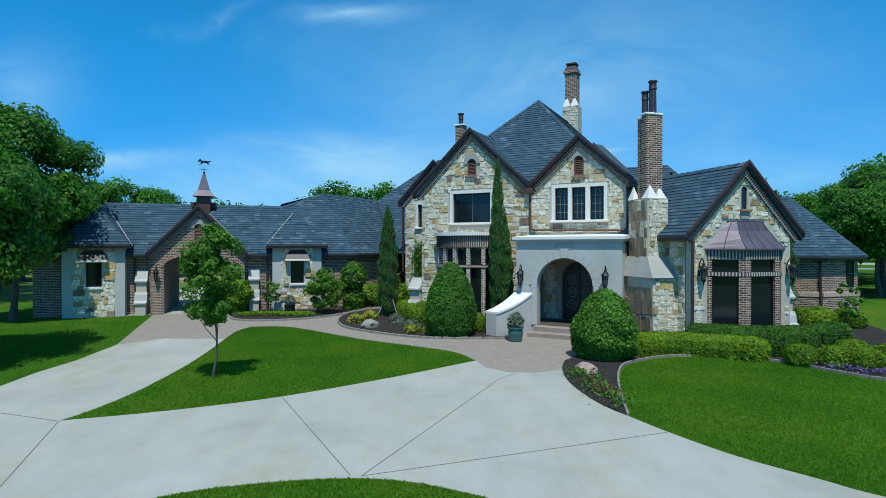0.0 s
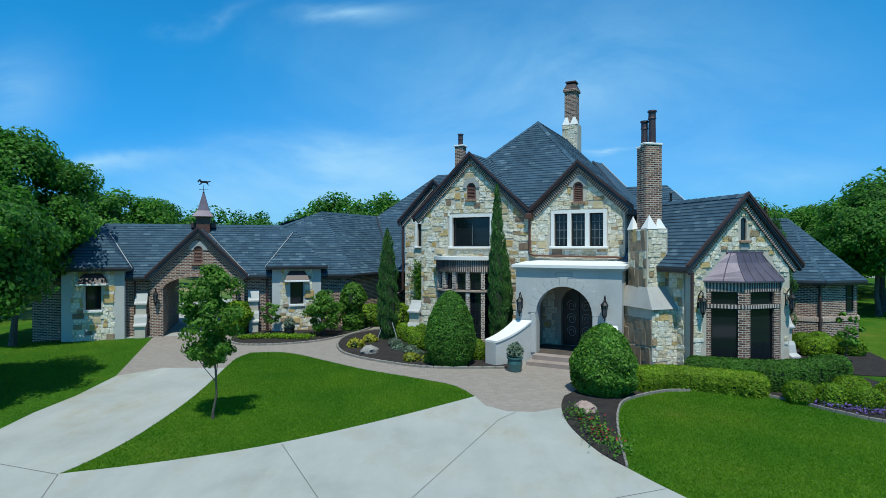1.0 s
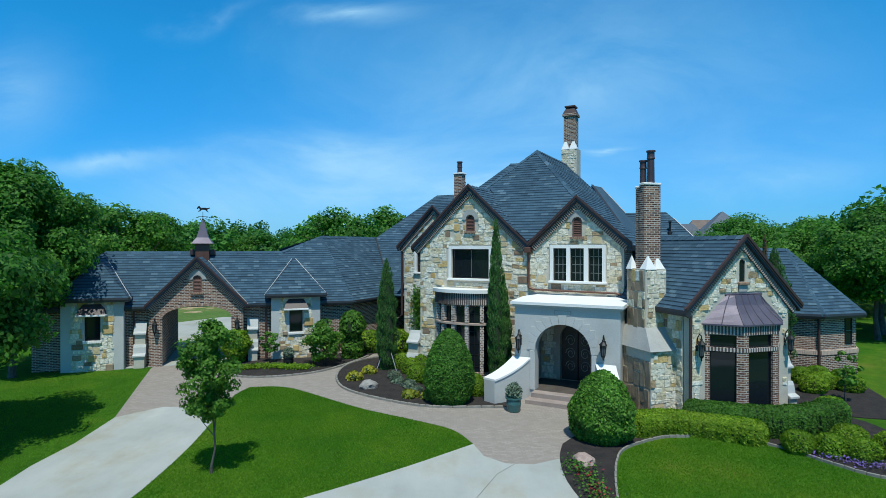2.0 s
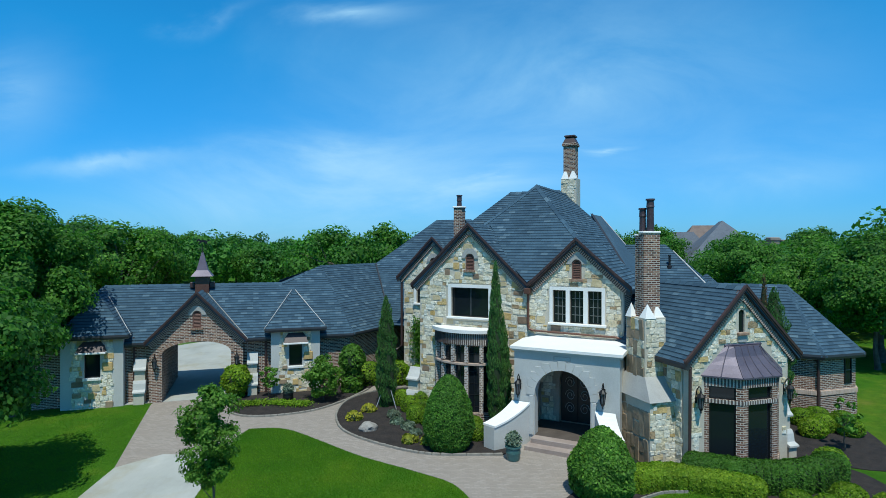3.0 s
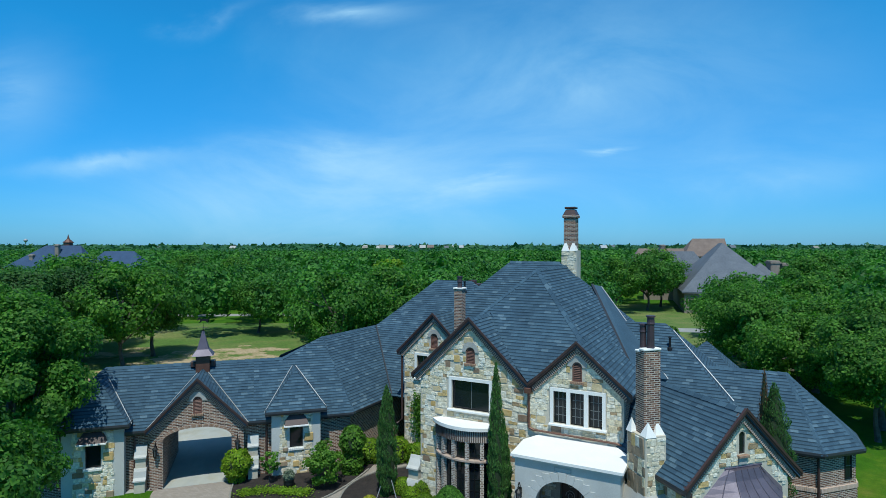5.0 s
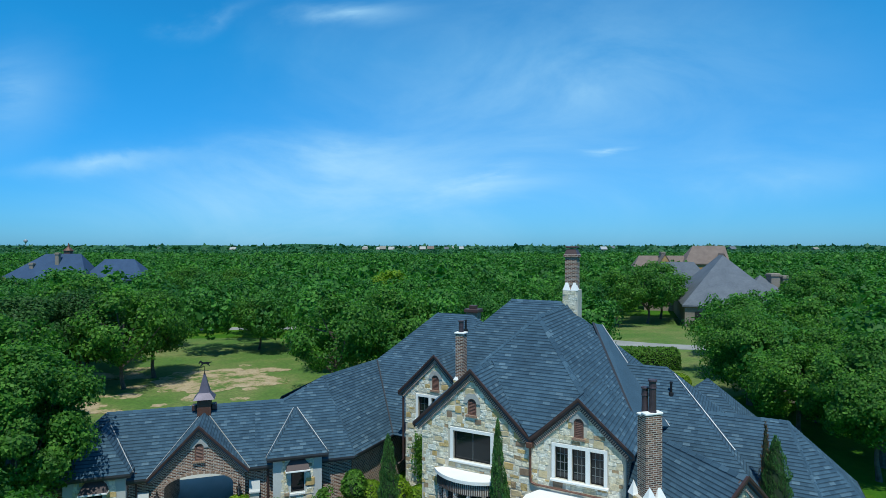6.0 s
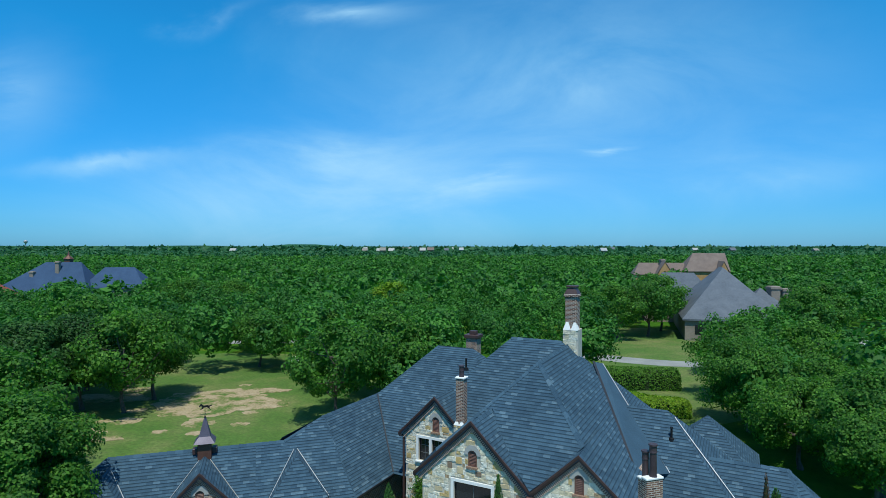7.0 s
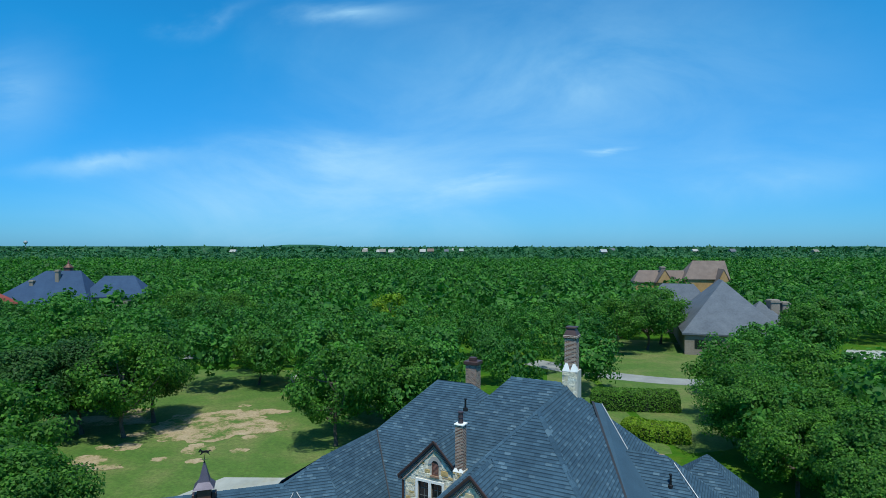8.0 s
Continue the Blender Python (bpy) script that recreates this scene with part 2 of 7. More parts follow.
_l.new(mix(_n, _l, 1.0, _c, ramp(_n, _l, noise_tex(_n, _l, 45.0, 3.0), [(0.3, (0.95,) * 3), (0.7, (1.04,) * 3)]), "MULTIPLY"), _b.inputs["Base Color"])
PAVER = brick_mat("tan_pavers", [(0.0, (0.29, 0.245, 0.205)), (0.5, (0.325, 0.275, 0.232)), (1.0, (0.36, 0.31, 0.265))], (0.25, 0.215, 0.18), 0.2, 0.1)
LAWN_MAT, _n, _l, _b = material("lawn_grass", 0.95)
_b.inputs["Specular IOR Level"].default_value = 0.15
_c = ramp(_n, _l, noise_tex(_n, _l, 0.22, 6.0, 0.62), [(0.30, (0.030, 0.102, 0.004)), (0.52, (0.050, 0.138, 0.005)), (0.63, (0.090, 0.158, 0.010)), (0.76, (0.165, 0.165, 0.034))])
_f = noise_tex(_n, _l, 26.0, 5.0, 0.75)
_c = mix(_n, _l, 1.0, _c, ramp(_n, _l, _f, [(0.30, (0.62, 0.66, 0.62)), (0.5, (0.96, 0.96, 0.92)), (0.72, (1.36, 1.28, 1.15))]), "MULTIPLY")
_m = noise_tex(_n, _l, 2.3, 4.0, 0.6)
_l.new(mix(_n, _l, 1.0, _c, ramp(_n, _l, _m, [(0.3, (0.8, 0.82, 0.8)), (0.7, (1.18, 1.12, 1.1))]), "MULTIPLY"), _b.inputs["Base Color"])
bump(_n, _l, _b, _f, 0.9, 0.04)


# ---------------------------------------------------------------- builders
class Axes:
    """A plan turned about the vertical: (along, back, up) to the world."""
    def __init__(self, degrees):
        c, s = math.cos(radians(degrees)), math.sin(radians(degrees))
        self.u, self.v, self.deg = Vector((c, s, 0)), Vector((-s, c, 0)), degrees

    def __call__(self, a, b, z=0.0):
        return self.u * a + self.v * b + Vector((0, 0, z))


M, W = Axes(-27.5), Axes(17.5)      # main house and 45-degree wings
X0 = Axes(0)


def G(x, y):
    """Height of the ground."""
    return 0.0155 * min(max(y, -20), 30) - 0.08 + 0.02 * min(max(x - 8, 0), 12)


def thing(name, place, label, category, group="", kind="", deg=0.0):
    e = new(name)
    e.matrix_world = pose(*place, 0, 0, deg)
    e.empty_display_size = 0.1
    return tagged(e, label, category, group, kind)


def part(name, bm, mat, parent=None, label="", smooth=False):
    """Links a bmesh, made in world metres, as one mesh object under parent."""
    me = bpy.data.meshes.new(name)
    bmesh.ops.recalc_face_normals(bm, faces=bm.faces)
    bm.to_mesh(me)
    bm.free()
    me.materials.append(mat)
    if smooth:
        for p in me.polygons:
            p.use_smooth = True
    ob = new(name, me)
    if parent:
        ob.parent = parent
        ob.matrix_parent_inverse = chain(parent).inverted()
    return tagged(ob, label) if label else ob


def chain(ob):
    m = Matrix.Identity(4)
    while ob:
        m = (ob.matrix_parent_inverse @ ob.matrix_basis) @ m if ob.parent else ob.matrix_basis @ m
        ob = ob.parent
    return m


def box(bm, ax, a0, a1, b0, b1, z0, z1, bevel=0.0):
    vs = [bm.verts.new(ax(a, b, z)) for z in (z0, z1) for b in (b0, b1) for a in (a0, a1)]
    fs = [bm.faces.new([vs[i] for i in q]) for q in ((0, 2, 3, 1), (4, 5, 7, 6), (0, 1, 5, 4), (2, 6, 7, 3), (0, 4, 6, 2), (1, 3, 7, 5))]
    if bevel:
        es = {e for f in fs for e in f.edges}
        bmesh.ops.bevel(bm, geom=list(es), offset=bevel, segments=1, affect="EDGES")
    return bm


def uv_metres(bm):
    """UVs in metres: u along the wall, v up."""
    lay = bm.loops.layers.uv.verify()
    bm.normal_update()
    for f in bm.faces:
        n = f.normal
        if abs(n.z) > 0.9:
            t, s = Vector((1, 0, 0)), Vector((0, 1, 0))
        else:
            t = Vector((-n.y, n.x, 0)).normalized()
            s = n.cross(t)
        for lp in f.loops:
            lp[lay].uv = (lp.vert.co.dot(t), lp.vert.co.dot(s))


def prism(bm, pts, vec):
    """Extrudes a flat loop of points by vec."""
    lo = [bm.verts.new(p) for p in pts]
    hi = [bm.verts.new(Vector(p) + vec) for p in pts]
    n = len(pts)
    bm.faces.new(lo[::-1]); bm.faces.new(hi)
    for i in range(n):
        bm.faces.new((lo[i], lo[(i + 1) % n], hi[(i + 1) % n], hi[i]))


def lathe(bm, centre, profile, seg=16):
    """Turned form: profile of (radius, height)."""
    rings = []
    for r, z in profile:
        rings.append([bm.verts.new(Vector(centre) + Vector((r * math.cos(i * math.tau / seg), r * math.sin(i * math.tau / seg), z))) for i in range(seg)])
    for a, b in zip(rings, rings[1:]):
        for i in range(seg):
            bm.faces.new((a[i], a[(i + 1) % seg], b[(i + 1) % seg], b[i]))
    bm.faces.new(rings[0][::-1]); bm.faces.new(rings[-1])


def tube(bm, pts, radius, seg=6, taper=1.0):
    """Round rod along points."""
    rings = []
    for i, p in enumerate(pts):
        p = Vector(p)
        d = (Vector(pts[min(i + 1, len(pts) - 1)]) - Vector(pts[max(i - 1, 0)])).normalized()
        x = d.cross(Vector((0.3, 0.2, 1)) if abs(d.z) < 0.9 else Vector((1, 0.1, 0))).normalized()
        y = d.cross(x)
        r = radius * (1 + (taper - 1) * i / max(1, len(pts) - 1))
        rings.append([bm.verts.new(p + (x * math.cos(k * math.tau / seg) + y * math.sin(k * math.tau / seg)) * r) for k in range(seg)])
    for a, b in zip(rings, rings[1:]):
        for i in range(seg):
            bm.faces.new((a[i], a[(i + 1) % seg], b[(i + 1) % seg], b[i]))
    bm.faces.new(rings[0][::-1]); bm.faces.new(rings[-1])


def arch_loop(a0, a1, z0, spring, rise, n=14):
    """Outline of an arched opening, anticlockwise."""
    c, h = (a0 + a1) / 2, (a1 - a0) / 2
    top = [(c + h * math.cos(math.pi * i / n), spring + rise * math.sin(math.pi * i / n)) for i in range(n + 1)]
    return [(a0, z0), (a1, z0)] + top


def rect_loop(a0, a1, z0, z1):
    return [(a0, z0), (a1, z0), (a1, z1), (a0, z1)]


def inside(p, loop):
    r = False
    for (x0, y0), (x1, y1) in zip(loop, loop[1:] + loop[:1]):
        if (y0 > p[1]) != (y1 > p[1]) and p[0] < (x1 - x0) * (p[1] - y0) / (y1 - y0) + x0:
            r = not r
    return r


def pierced(bm, ax, b, outline, holes, thick):
    """A wall in the plane b of ax: outline and holes as loops of (along, up), extruded back by thick."""
    pts, edges = [], []
    for loop in [outline] + holes:
        k = len(pts)
        pts += [Vector(p) for p in loop]
        edges += [(k + i, k + (i + 1) % len(loop)) for i in range(len(loop))]
    vs, _, fs, _, _, _ = delaunay_2d_cdt(pts, edges, [], 1, 1e-5)
    keep = []
    for f in fs:
        c = sum((vs[i] for i in f), Vector((0, 0))) / len(f)
        if not any(inside(c, h) for h in holes):
            keep.append(f)
    front = [bm.verts.new(ax(v.x, b, v.y)) for v in vs]
    back = [bm.verts.new(ax(v.x, b + thick, v.y)) for v in vs]
    count = {}
    for f in keep:
        bm.faces.new([front[i] for i in f])
        bm.faces.new([back[i] for i in reversed(f)])
        for i, j in zip(f, f[1:] + f[:1]):
            count[frozenset((i, j))] = count.get(frozenset((i, j)), 0) + 1
            if count[frozenset((i, j))] == 1:
                count[(frozenset((i, j)), 0)] = (i, j)
    for key, n in list(count.items()):
        if isinstance(key, frozenset) and n == 1:
            i, j = count[(key, 0)]
            bm.faces.new((front[j], front[i], back[i], back[j]))
    for v in [v for v in bm.verts if not v.link_faces]:
        bm.verts.remove(v)


def slope(bm, pts, course=None, thick=0.10):
    """One roof slope: overlapping shingle courses over a flat polygon, with a body below."""
    course = course or COURSE
    pts = [Vector(p) for p in pts]
    n = Vector((0, 0, 0))
    for i in range(1, len(pts) - 1):
        n += (pts[i] - pts[0]).cross(pts[i + 1] - pts[0])
    n.normalize()
    if n.z < 0:
        n, pts = -n, pts[::-1]
    t = Vector((-n.y, n.x, 0)).normalized()
    s = n.cross(t)
    if s.z < 0:
        s, t = -s, -t
    o = min(pts, key=lambda p: p.dot(s))
    flat = [((p - o).dot(t), (p - o).dot(s)) for p in pts]
    top = max(q[1] for q in flat)
    lay = bm.loops.layers.uv.verify()
    lo = 0.0
    shift = random.uniform(0, 50)
    while lo < top - 1e-4:
        hi = min(lo + course, top)
        strip = clip_band(flat, lo, hi)
        if len(strip) >= 3:
            verts = []
            thin = random.uniform(0.008, 0.017)
            for x, y in strip:
                lift = thin * (1 - (y - lo) / course)
                verts.append(bm.verts.new(o + t * x + s * y + n * lift))
            f = bm.faces.new(verts)
            for lp, (x, y) in zip(f.loops, strip):
                lp[lay].uv = (x + shift, y)
            butt = [q for q in strip if abs(q[1] - lo) < 1e-6]
            if len(butt) >= 2:
                x0, x1 = min(q[0] for q in butt), max(q[0] for q in butt)
                if x1 - x0 > 0.01:
                    q = [bm.verts.new(o + t * x + s * lo + n * h) for x, h in ((x0, 0), (x1, 0), (x1, thin), (x0, thin))]
                    f = bm.faces.new(q)
                    for lp in f.loops:
                        lp[lay].uv = (shift + 0.02, lo + 0.002)
        lo = hi
    low = [bm.verts.new(p - n * 0.004) for p in pts]
    und = [bm.verts.new(p - n * thick) for p in pts]
    for fs in ([low[i] for i in range(len(pts))], und[::-1]):
        bm.faces.new(fs)
    for i in range(len(pts)):
        j = (i + 1) % len(pts)
        bm.faces.new((und[i], und[j], low[j], low[i]))


def clip_band(poly, lo, hi):
    def half(p, lim, up):
        out = []
        for (x0, y0), (x1, y1) in zip(p, p[1:] + p[:1]):
            i0, i1 = (y0 >= lim - 1e-9, y1 >= lim - 1e-9) if up else (y0 <= lim + 1e-9, y1 <= lim + 1e-9)
            if i0:
                out.append((x0, y0))
            if i0 != i1:
                k = (lim - y0) / (y1 - y0)
                out.append((x0 + k * (x1 - x0), lim))
        return out
    p = half(poly, lo, True)
    p = half(p, hi, False) if len(p) >= 3 else []
    res = []
    for q in p:
        if not res or (q[0] - res[-1][0]) ** 2 + (q[1] - res[-1][1]) ** 2 > 1e-8:
            res.append(q)
    if len(res) > 1 and (res[0][0] - res[-1][0]) ** 2 + (res[0][1] - res[-1][1]) ** 2 < 1e-8:
        res.pop()
    return res


def hip_planes(ax, a0, a1, b0, b1, ze, zr, along, lo_hip=None, hi_hip=None):
    """Slopes of a roof over a rectangle; lo_hip/hi_hip: run of the hip at the low and high end (None: gable)."""
    if along == "a":
        c = (b0 + b1) / 2
        r0, r1 = ax(a0 + (lo_hip or 0), c, zr), ax(a1 - (hi_hip or 0), c, zr)
        p = [[ax(a0, b0, ze), ax(a1, b0, ze), r1, r0], [ax(a1, b1, ze), ax(a0, b1, ze), r0, r1]]
        if lo_hip:
            p.append([ax(a0, b1, ze), ax(a0, b0, ze), r0])
        if hi_hip:
            p.append([ax(a1, b0, ze), ax(a1, b1, ze), r1])
    else:
        c = (a0 + a1) / 2
        r0, r1 = ax(c, b0 + (lo_hip or 0), zr), ax(c, b1 - (hi_hip or 0), zr)
        p = [[ax(a0, b1, ze), ax(a0, b0, ze), r0, r1], [ax(a1, b0, ze), ax(a1, b1, ze), r1, r0]]
        if lo_hip:
            p.append([ax(a0, b0, ze), ax(a1, b0, ze), r0])
        if hi_hip:
            p.append([ax(a1, b1, ze), ax(a0, b1, ze), r1])
    return p


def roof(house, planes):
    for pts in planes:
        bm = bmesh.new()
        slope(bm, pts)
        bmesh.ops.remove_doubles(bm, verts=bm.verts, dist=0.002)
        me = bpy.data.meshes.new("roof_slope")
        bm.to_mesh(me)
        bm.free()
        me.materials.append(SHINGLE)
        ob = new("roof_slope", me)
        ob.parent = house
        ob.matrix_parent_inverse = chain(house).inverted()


def gutter(house, ax, pts, size=0.10):
    """Gutter and fascia along an eave, through points (along, back, up)."""
    bm = bmesh.new()
    for p, q in zip(pts, pts[1:]):
        p, q = ax(*p), ax(*q)
        d = (q - p).normalized()
        out = d.cross(Vector((0, 0, 1)))
        prof = [(0.02, 0.02), (-0.16, 0.02), (-0.16, -0.17), (0.0, -0.17), (0.03, -0.07)]
        loops = [[bm.verts.new(e + out * x + Vector((0, 0, z))) for x, z in prof] for e in (p - d * 0.01, q + d * 0.01)]
        n = len(prof)
        for i in range(n):
            bm.faces.new((loops[0][i], loops[0][(i + 1) % n], loops[1][(i + 1) % n], loops[1][i]))
        bm.faces.new(loops[0][::-1]); bm.faces.new(loops[1])
    return part("gutter", bm, GUTTER, house)


# ---------------------------------------------------------------- ground, drive, beds
def sheet(name, loop, lift, mat, label, thick=0.0, kind="structure", category="ground", step=0.6):
    """A flat-laid surface over the ground, following its height, with a thin edge."""
    pts = [Vector(p) for p in loop]
    x0, x1 = min(p.x for p in pts), max(p.x for p in pts)
    y0, y1 = min(p.y for p in pts), max(p.y for p in pts)
    extra = []
    gx = x0 + step
    while gx < x1:
        gy = y0 + step
        while gy < y1:
            if inside((gx, gy), [tuple(p) for p in pts]):
                extra.append(Vector((gx, gy)))
            gy += step
        gx += step
    n = len(pts)
    vs, _, fs, _, _, _ = delaunay_2d_cdt(pts + extra, [(i, (i + 1) % n) for i in range(n)], [], 1, 1e-4)
    bm = bmesh.new()
    top = [bm.verts.new((v.x, v.y, G(v.x, v.y) + lift)) for v in vs]
    for f in fs:
        bm.faces.new([top[i] for i in f])
    rim = [e for e in bm.edges if len(e.link_faces) == 1]
    ret = bmesh.ops.extrude_edge_only(bm, edges=rim)
    for v in ret["geom"]:
        if isinstance(v, bmesh.types.BMVert):
            v.co.z -= lift + 0.15
    bmesh.ops.recalc_face_normals(bm, faces=bm.faces)
    uv_metres(bm)
    me = bpy.data.meshes.new(name)
    bm.to_mesh(me)
    bm.free()
    me.materials.append(mat)
    return tagged(new(name, me), label, category, "", kind)


def smooth_loop(pts, n=6):
    """Catmull-Rom through a closed ring of points."""
    out, k = [], len(pts)
    for i in range(k):
        p0, p1, p2, p3 = (Vector(pts[(i + j - 1) % k]) for j in range(4))
        for s in range(n):
            t = s / n
            out.append(tuple(0.5 * (2 * p1 + (p2 - p0) * t + (2 * p0 - 5 * p1 + 4 * p2 - p3) * t * t + (3 * p1 - p0 - 3 * p2 + p3) * t ** 3)))
    return out


def smooth_line(pts, n=5):
    out, k = [], len(pts)
    for i in range(k - 1):
        p0, p1, p2, p3 = (Vector(pts[min(max(i + j - 1, 0), k - 1)]) for j in range(4))
        for s in range(n):
            t = s / n
            out.append(tuple(0.5 * (2 * p1 + (p2 - p0) * t + (2 * p0 - 5 * p1 + 4 * p2 - p3) * t * t + (3 * p1 - p0 - 3 * p2 + p3) * t ** 3)))
    return out + [tuple(pts[-1])]


def ground_sheet():
    """One sheet to the horizon: fine near, coarse far."""
    ring = [0, 2, 4, 6, 8, 10, 12, 14, 16, 18, 20, 22, 24, 26, 28, 30, 33, 37, 42, 50, 60, 75, 95, 120, 160, 220, 320, 500, 800, 1400, 2600, 4500]
    xs = sorted({-r for r in ring} | set(ring) | {9, 11, 13, 15, 17, 19})
    bm = bmesh.new()
    grid = [[bm.verts.new((x, y, G(x, y))) for x in xs] for y in xs]
    for j in range(len(xs) - 1):
        for i in range(len(xs) - 1):
            bm.faces.new((grid[j][i], grid[j][i + 1], grid[j + 1][i + 1], grid[j + 1][i]))
    ob = part("ground", bm, LAWN_MAT, None, "mown green lawn reaching to distant woods", smooth=True)
    return tagged(ob, "", "lawn", "", "structure")


ground = ground_sheet()
ISLAND_TOP = [(-7.51, 22.02), (-6.6, 22.15), (-5.69, 21.80), (-4.10, 20.45), (-2.70, 19.26), (-0.71, 17.95), (0.36, 17.12), (0.92, 15.95)]
ISLAND_BOTTOM = [(0.92, 15.95), (-1.19, 14.09), (-3.51, 12.34), (-5.50, 11.33), (-7.27, 10.70)]
ISLAND_LEFT = [(-7.27, 10.70), (-7.05, 11.56), (-6.92, 12.94), (-6.98, 15.20), (-7.2, 17.33), (-7.55, 19.8), (-7.68, 21.0), (-7.51, 22.02)]
DRIVE_LEFT = [(-9.0, 6.0), (-9.9, 10.5), (-10.35, 13.03), (-10.48, 14.44), (-10.4, 16.0), (-10.6, 18.3)]
BED_R = [(3.15, 14.88), (3.04, 13.44), (3.27, 11.84), (3.61, 10.98)]
drive = sheet("drive", DRIVE_LEFT + [(-9.59, 19.45), (-8.3, 19.4), (-7.5, 19.4)] + smooth_line(ISLAND_LEFT[::-1])[11:-1] + smooth_line(ISLAND_BOTTOM[::-1]) +
              [(1.15, 15.07), (1.69, 14.56), (2.41, 14.50), (3.15, 14.88)] + smooth_line(BED_R)[1:] +
              smooth_line([(3.61, 10.98), (4.01, 10.11), (4.65, 8.99), (5.41, 8.11), (5.93, 7.54), (7.6, 6.2), (9.5, 5.2), (14, 4)])[1:] +
              [(30, 0), (30, -6), (10, -2), (4, 3.0), (2.2, 6.3), (1.5, 7.0)] +
              smooth_line([(0.57, 7.54), (-0.35, 7.98), (-1.34, 8.14), (-2.66, 7.96), (-3.81, 7.54), (-5.2, 6.5), (-6.5, 4.0)]) + [(-7, 0), (-12, -8), (-16, -8)],
              0.012, CONCRETE, "pale concrete drive with saw-cut joints", category="driveway")
pavers = sheet("paver_drive", [(-10.6, 18.3), (-9.59, 19.45), (-8.3, 19.4), (-7.5, 19.4), (-7.55, 19.8), (-7.68, 21.0)] + smooth_line(ISLAND_TOP) +
               [(1.15, 15.07), (1.69, 14.56), (2.41, 14.50), (3.15, 14.88), (3.44, 15.90), (4.6, 17.2), (5.7, 18.4), (4.2, 20.4), (2.3, 20.6), (2.13, 19.34)] +
               smooth_line([(2.13, 19.34), (-0.01, 19.34), (-1.19, 19.71), (-2.48, 20.53), (-3.44, 21.37), (-4.05, 22.34), (-4.44, 23.95), (-4.3, 25.8), (-3.3, 27.3), (-1.2, 28.3)])[1:] +
               [(-1.6, 29.5), (-3.4, 29.1)] + smooth_line([(-3.6, 27.77), (-4.23, 26.20), (-5.01, 24.87), (-5.82, 24.09), (-7.12, 23.55), (-8.30, 23.55), (-9.03, 24.10), (-9.4, 25.0), (-10.0, 26.9)]) +
               [(-13.1, 26.2), (-13.0, 25.2)], 0.012, PAVER, "tan concrete pavers laid in running bond", category="driveway")

# ---------------------------------------------------------------- the house
house = thing("house", (4.0, 24.0, 0.2), "large stone and brick house with slate-coloured shingle roofs", "house")


def wall(name, ax, b, outline, holes, mat, thick=0.3, parent=None):
    bm = bmesh.new()
    pierced(bm, ax, b, outline, holes, thick)
    bmesh.ops.recalc_face_normals(bm, faces=bm.faces)
    uv_metres(bm)
    return part(name, bm, mat, parent or house)


def body(name, ax, a0, a1, b0, b1, z0, z1, mat, parent=None, bevel=0.0, label=""):
    bm = bmesh.new()
    box(bm, ax, a0, a1, b0, b1, z0, z1, bevel)
    bmesh.ops.recalc_face_normals(bm, faces=bm.faces)
    uv_metres(bm)
    return part(name, bm, mat, parent or house, label)


# roofs: every slope about 12 in 12
roof(house, [[M(-15.75, 26.35, 6.23), M(-4.35, 26.35, 6.23), M(-8.6, 30.6, 10.5), M(-11.5, 30.6, 10.5)],
             [M(-4.0, 35.2, 5.88), M(-16.1, 35.2, 5.88), M(-11.5, 30.6, 10.5), M(-8.6, 30.6, 10.5)],
             [M(-16.1, 35.2, 5.88), M(-16.1, 26.35, 5.88), M(-15.75, 26.35, 6.23), M(-11.5, 30.6, 10.5)],
             [M(-4.0, 26.0, 5.88), M(-4.0, 35.2, 5.88), M(-8.6, 30.6, 10.5)]])
APEX = M(-8.3, 25.7, 10.3)
roof(house, [[M(-8.30, 22.12, 6.69), M(-7.32, 21.42, 5.98), M(-6.40, 22.12, 6.69)], [M(-11.93, 22.12, 6.69), M(-4.67, 22.12, 6.69), APEX], [M(-12.75, 31, 5.87), M(-12.75, 22.12, 5.87), M(-11.93, 22.12, 6.69), APEX, M(-8.3, 31, 10.3)],
             [M(-3.85, 22.12, 5.87), M(-3.85, 31, 5.87), M(-8.3, 31, 10.3), APEX, M(-4.67, 22.12, 6.69)]])
roof(house, hip_planes(M, -12.62, -7.22, 21.5, 26.2, 5.70, 8.32, "b"))
roof(house, hip_planes(M, -7.42, -3.34, 21.5, 25.4, 5.80, 7.66, "b"))
roof(house, hip_planes(M, -16.07, -11.79, 25.70, 30.0, 5.70, 7.84, "b"))
roof(house, hip_planes(M, -23.7, -9.0, 26.6, 39.6, 3.05, 9.15, "a", 6.1, 6.1))
K1, K2 = M(-20.38, 24.65, 6.33), M(-20.38, 31.5, 6.33)
roof(house, [[K1, M(-17.0, 23.05, 3.05), M(-17.0, 31.5, 3.05), K2], [K2, M(-23.7, 31.5, 3.05), M(-23.7, 24.6, 3.05), K1]])
roof(house, [[W(-0.5, 28.25, 3.05), W(4.28, 28.25, 3.05), K1, W(0.9, 30.85, 5.5), W(-0.5, 30.85, 5.5)],
             [K1, W(0.9, 30.85, 5.5), W(-0.6, 33.5, 3.05), M(-23.7, 24.6, 3.05)]])
roof(house, hip_planes(W, -9.9, 1.2, 28.25, 33.45, 3.05, 5.5, "a", 2.55, None))
roof(house, hip_planes(W, 0.06, 2.90, 27.85, 31.4, 3.50, 5.18, "b", 1.45, None))
roof(house, hip_planes(W, -8.65, -5.7, 27.85, 31.4, 3.50, 5.18, "b", 1.45, None))
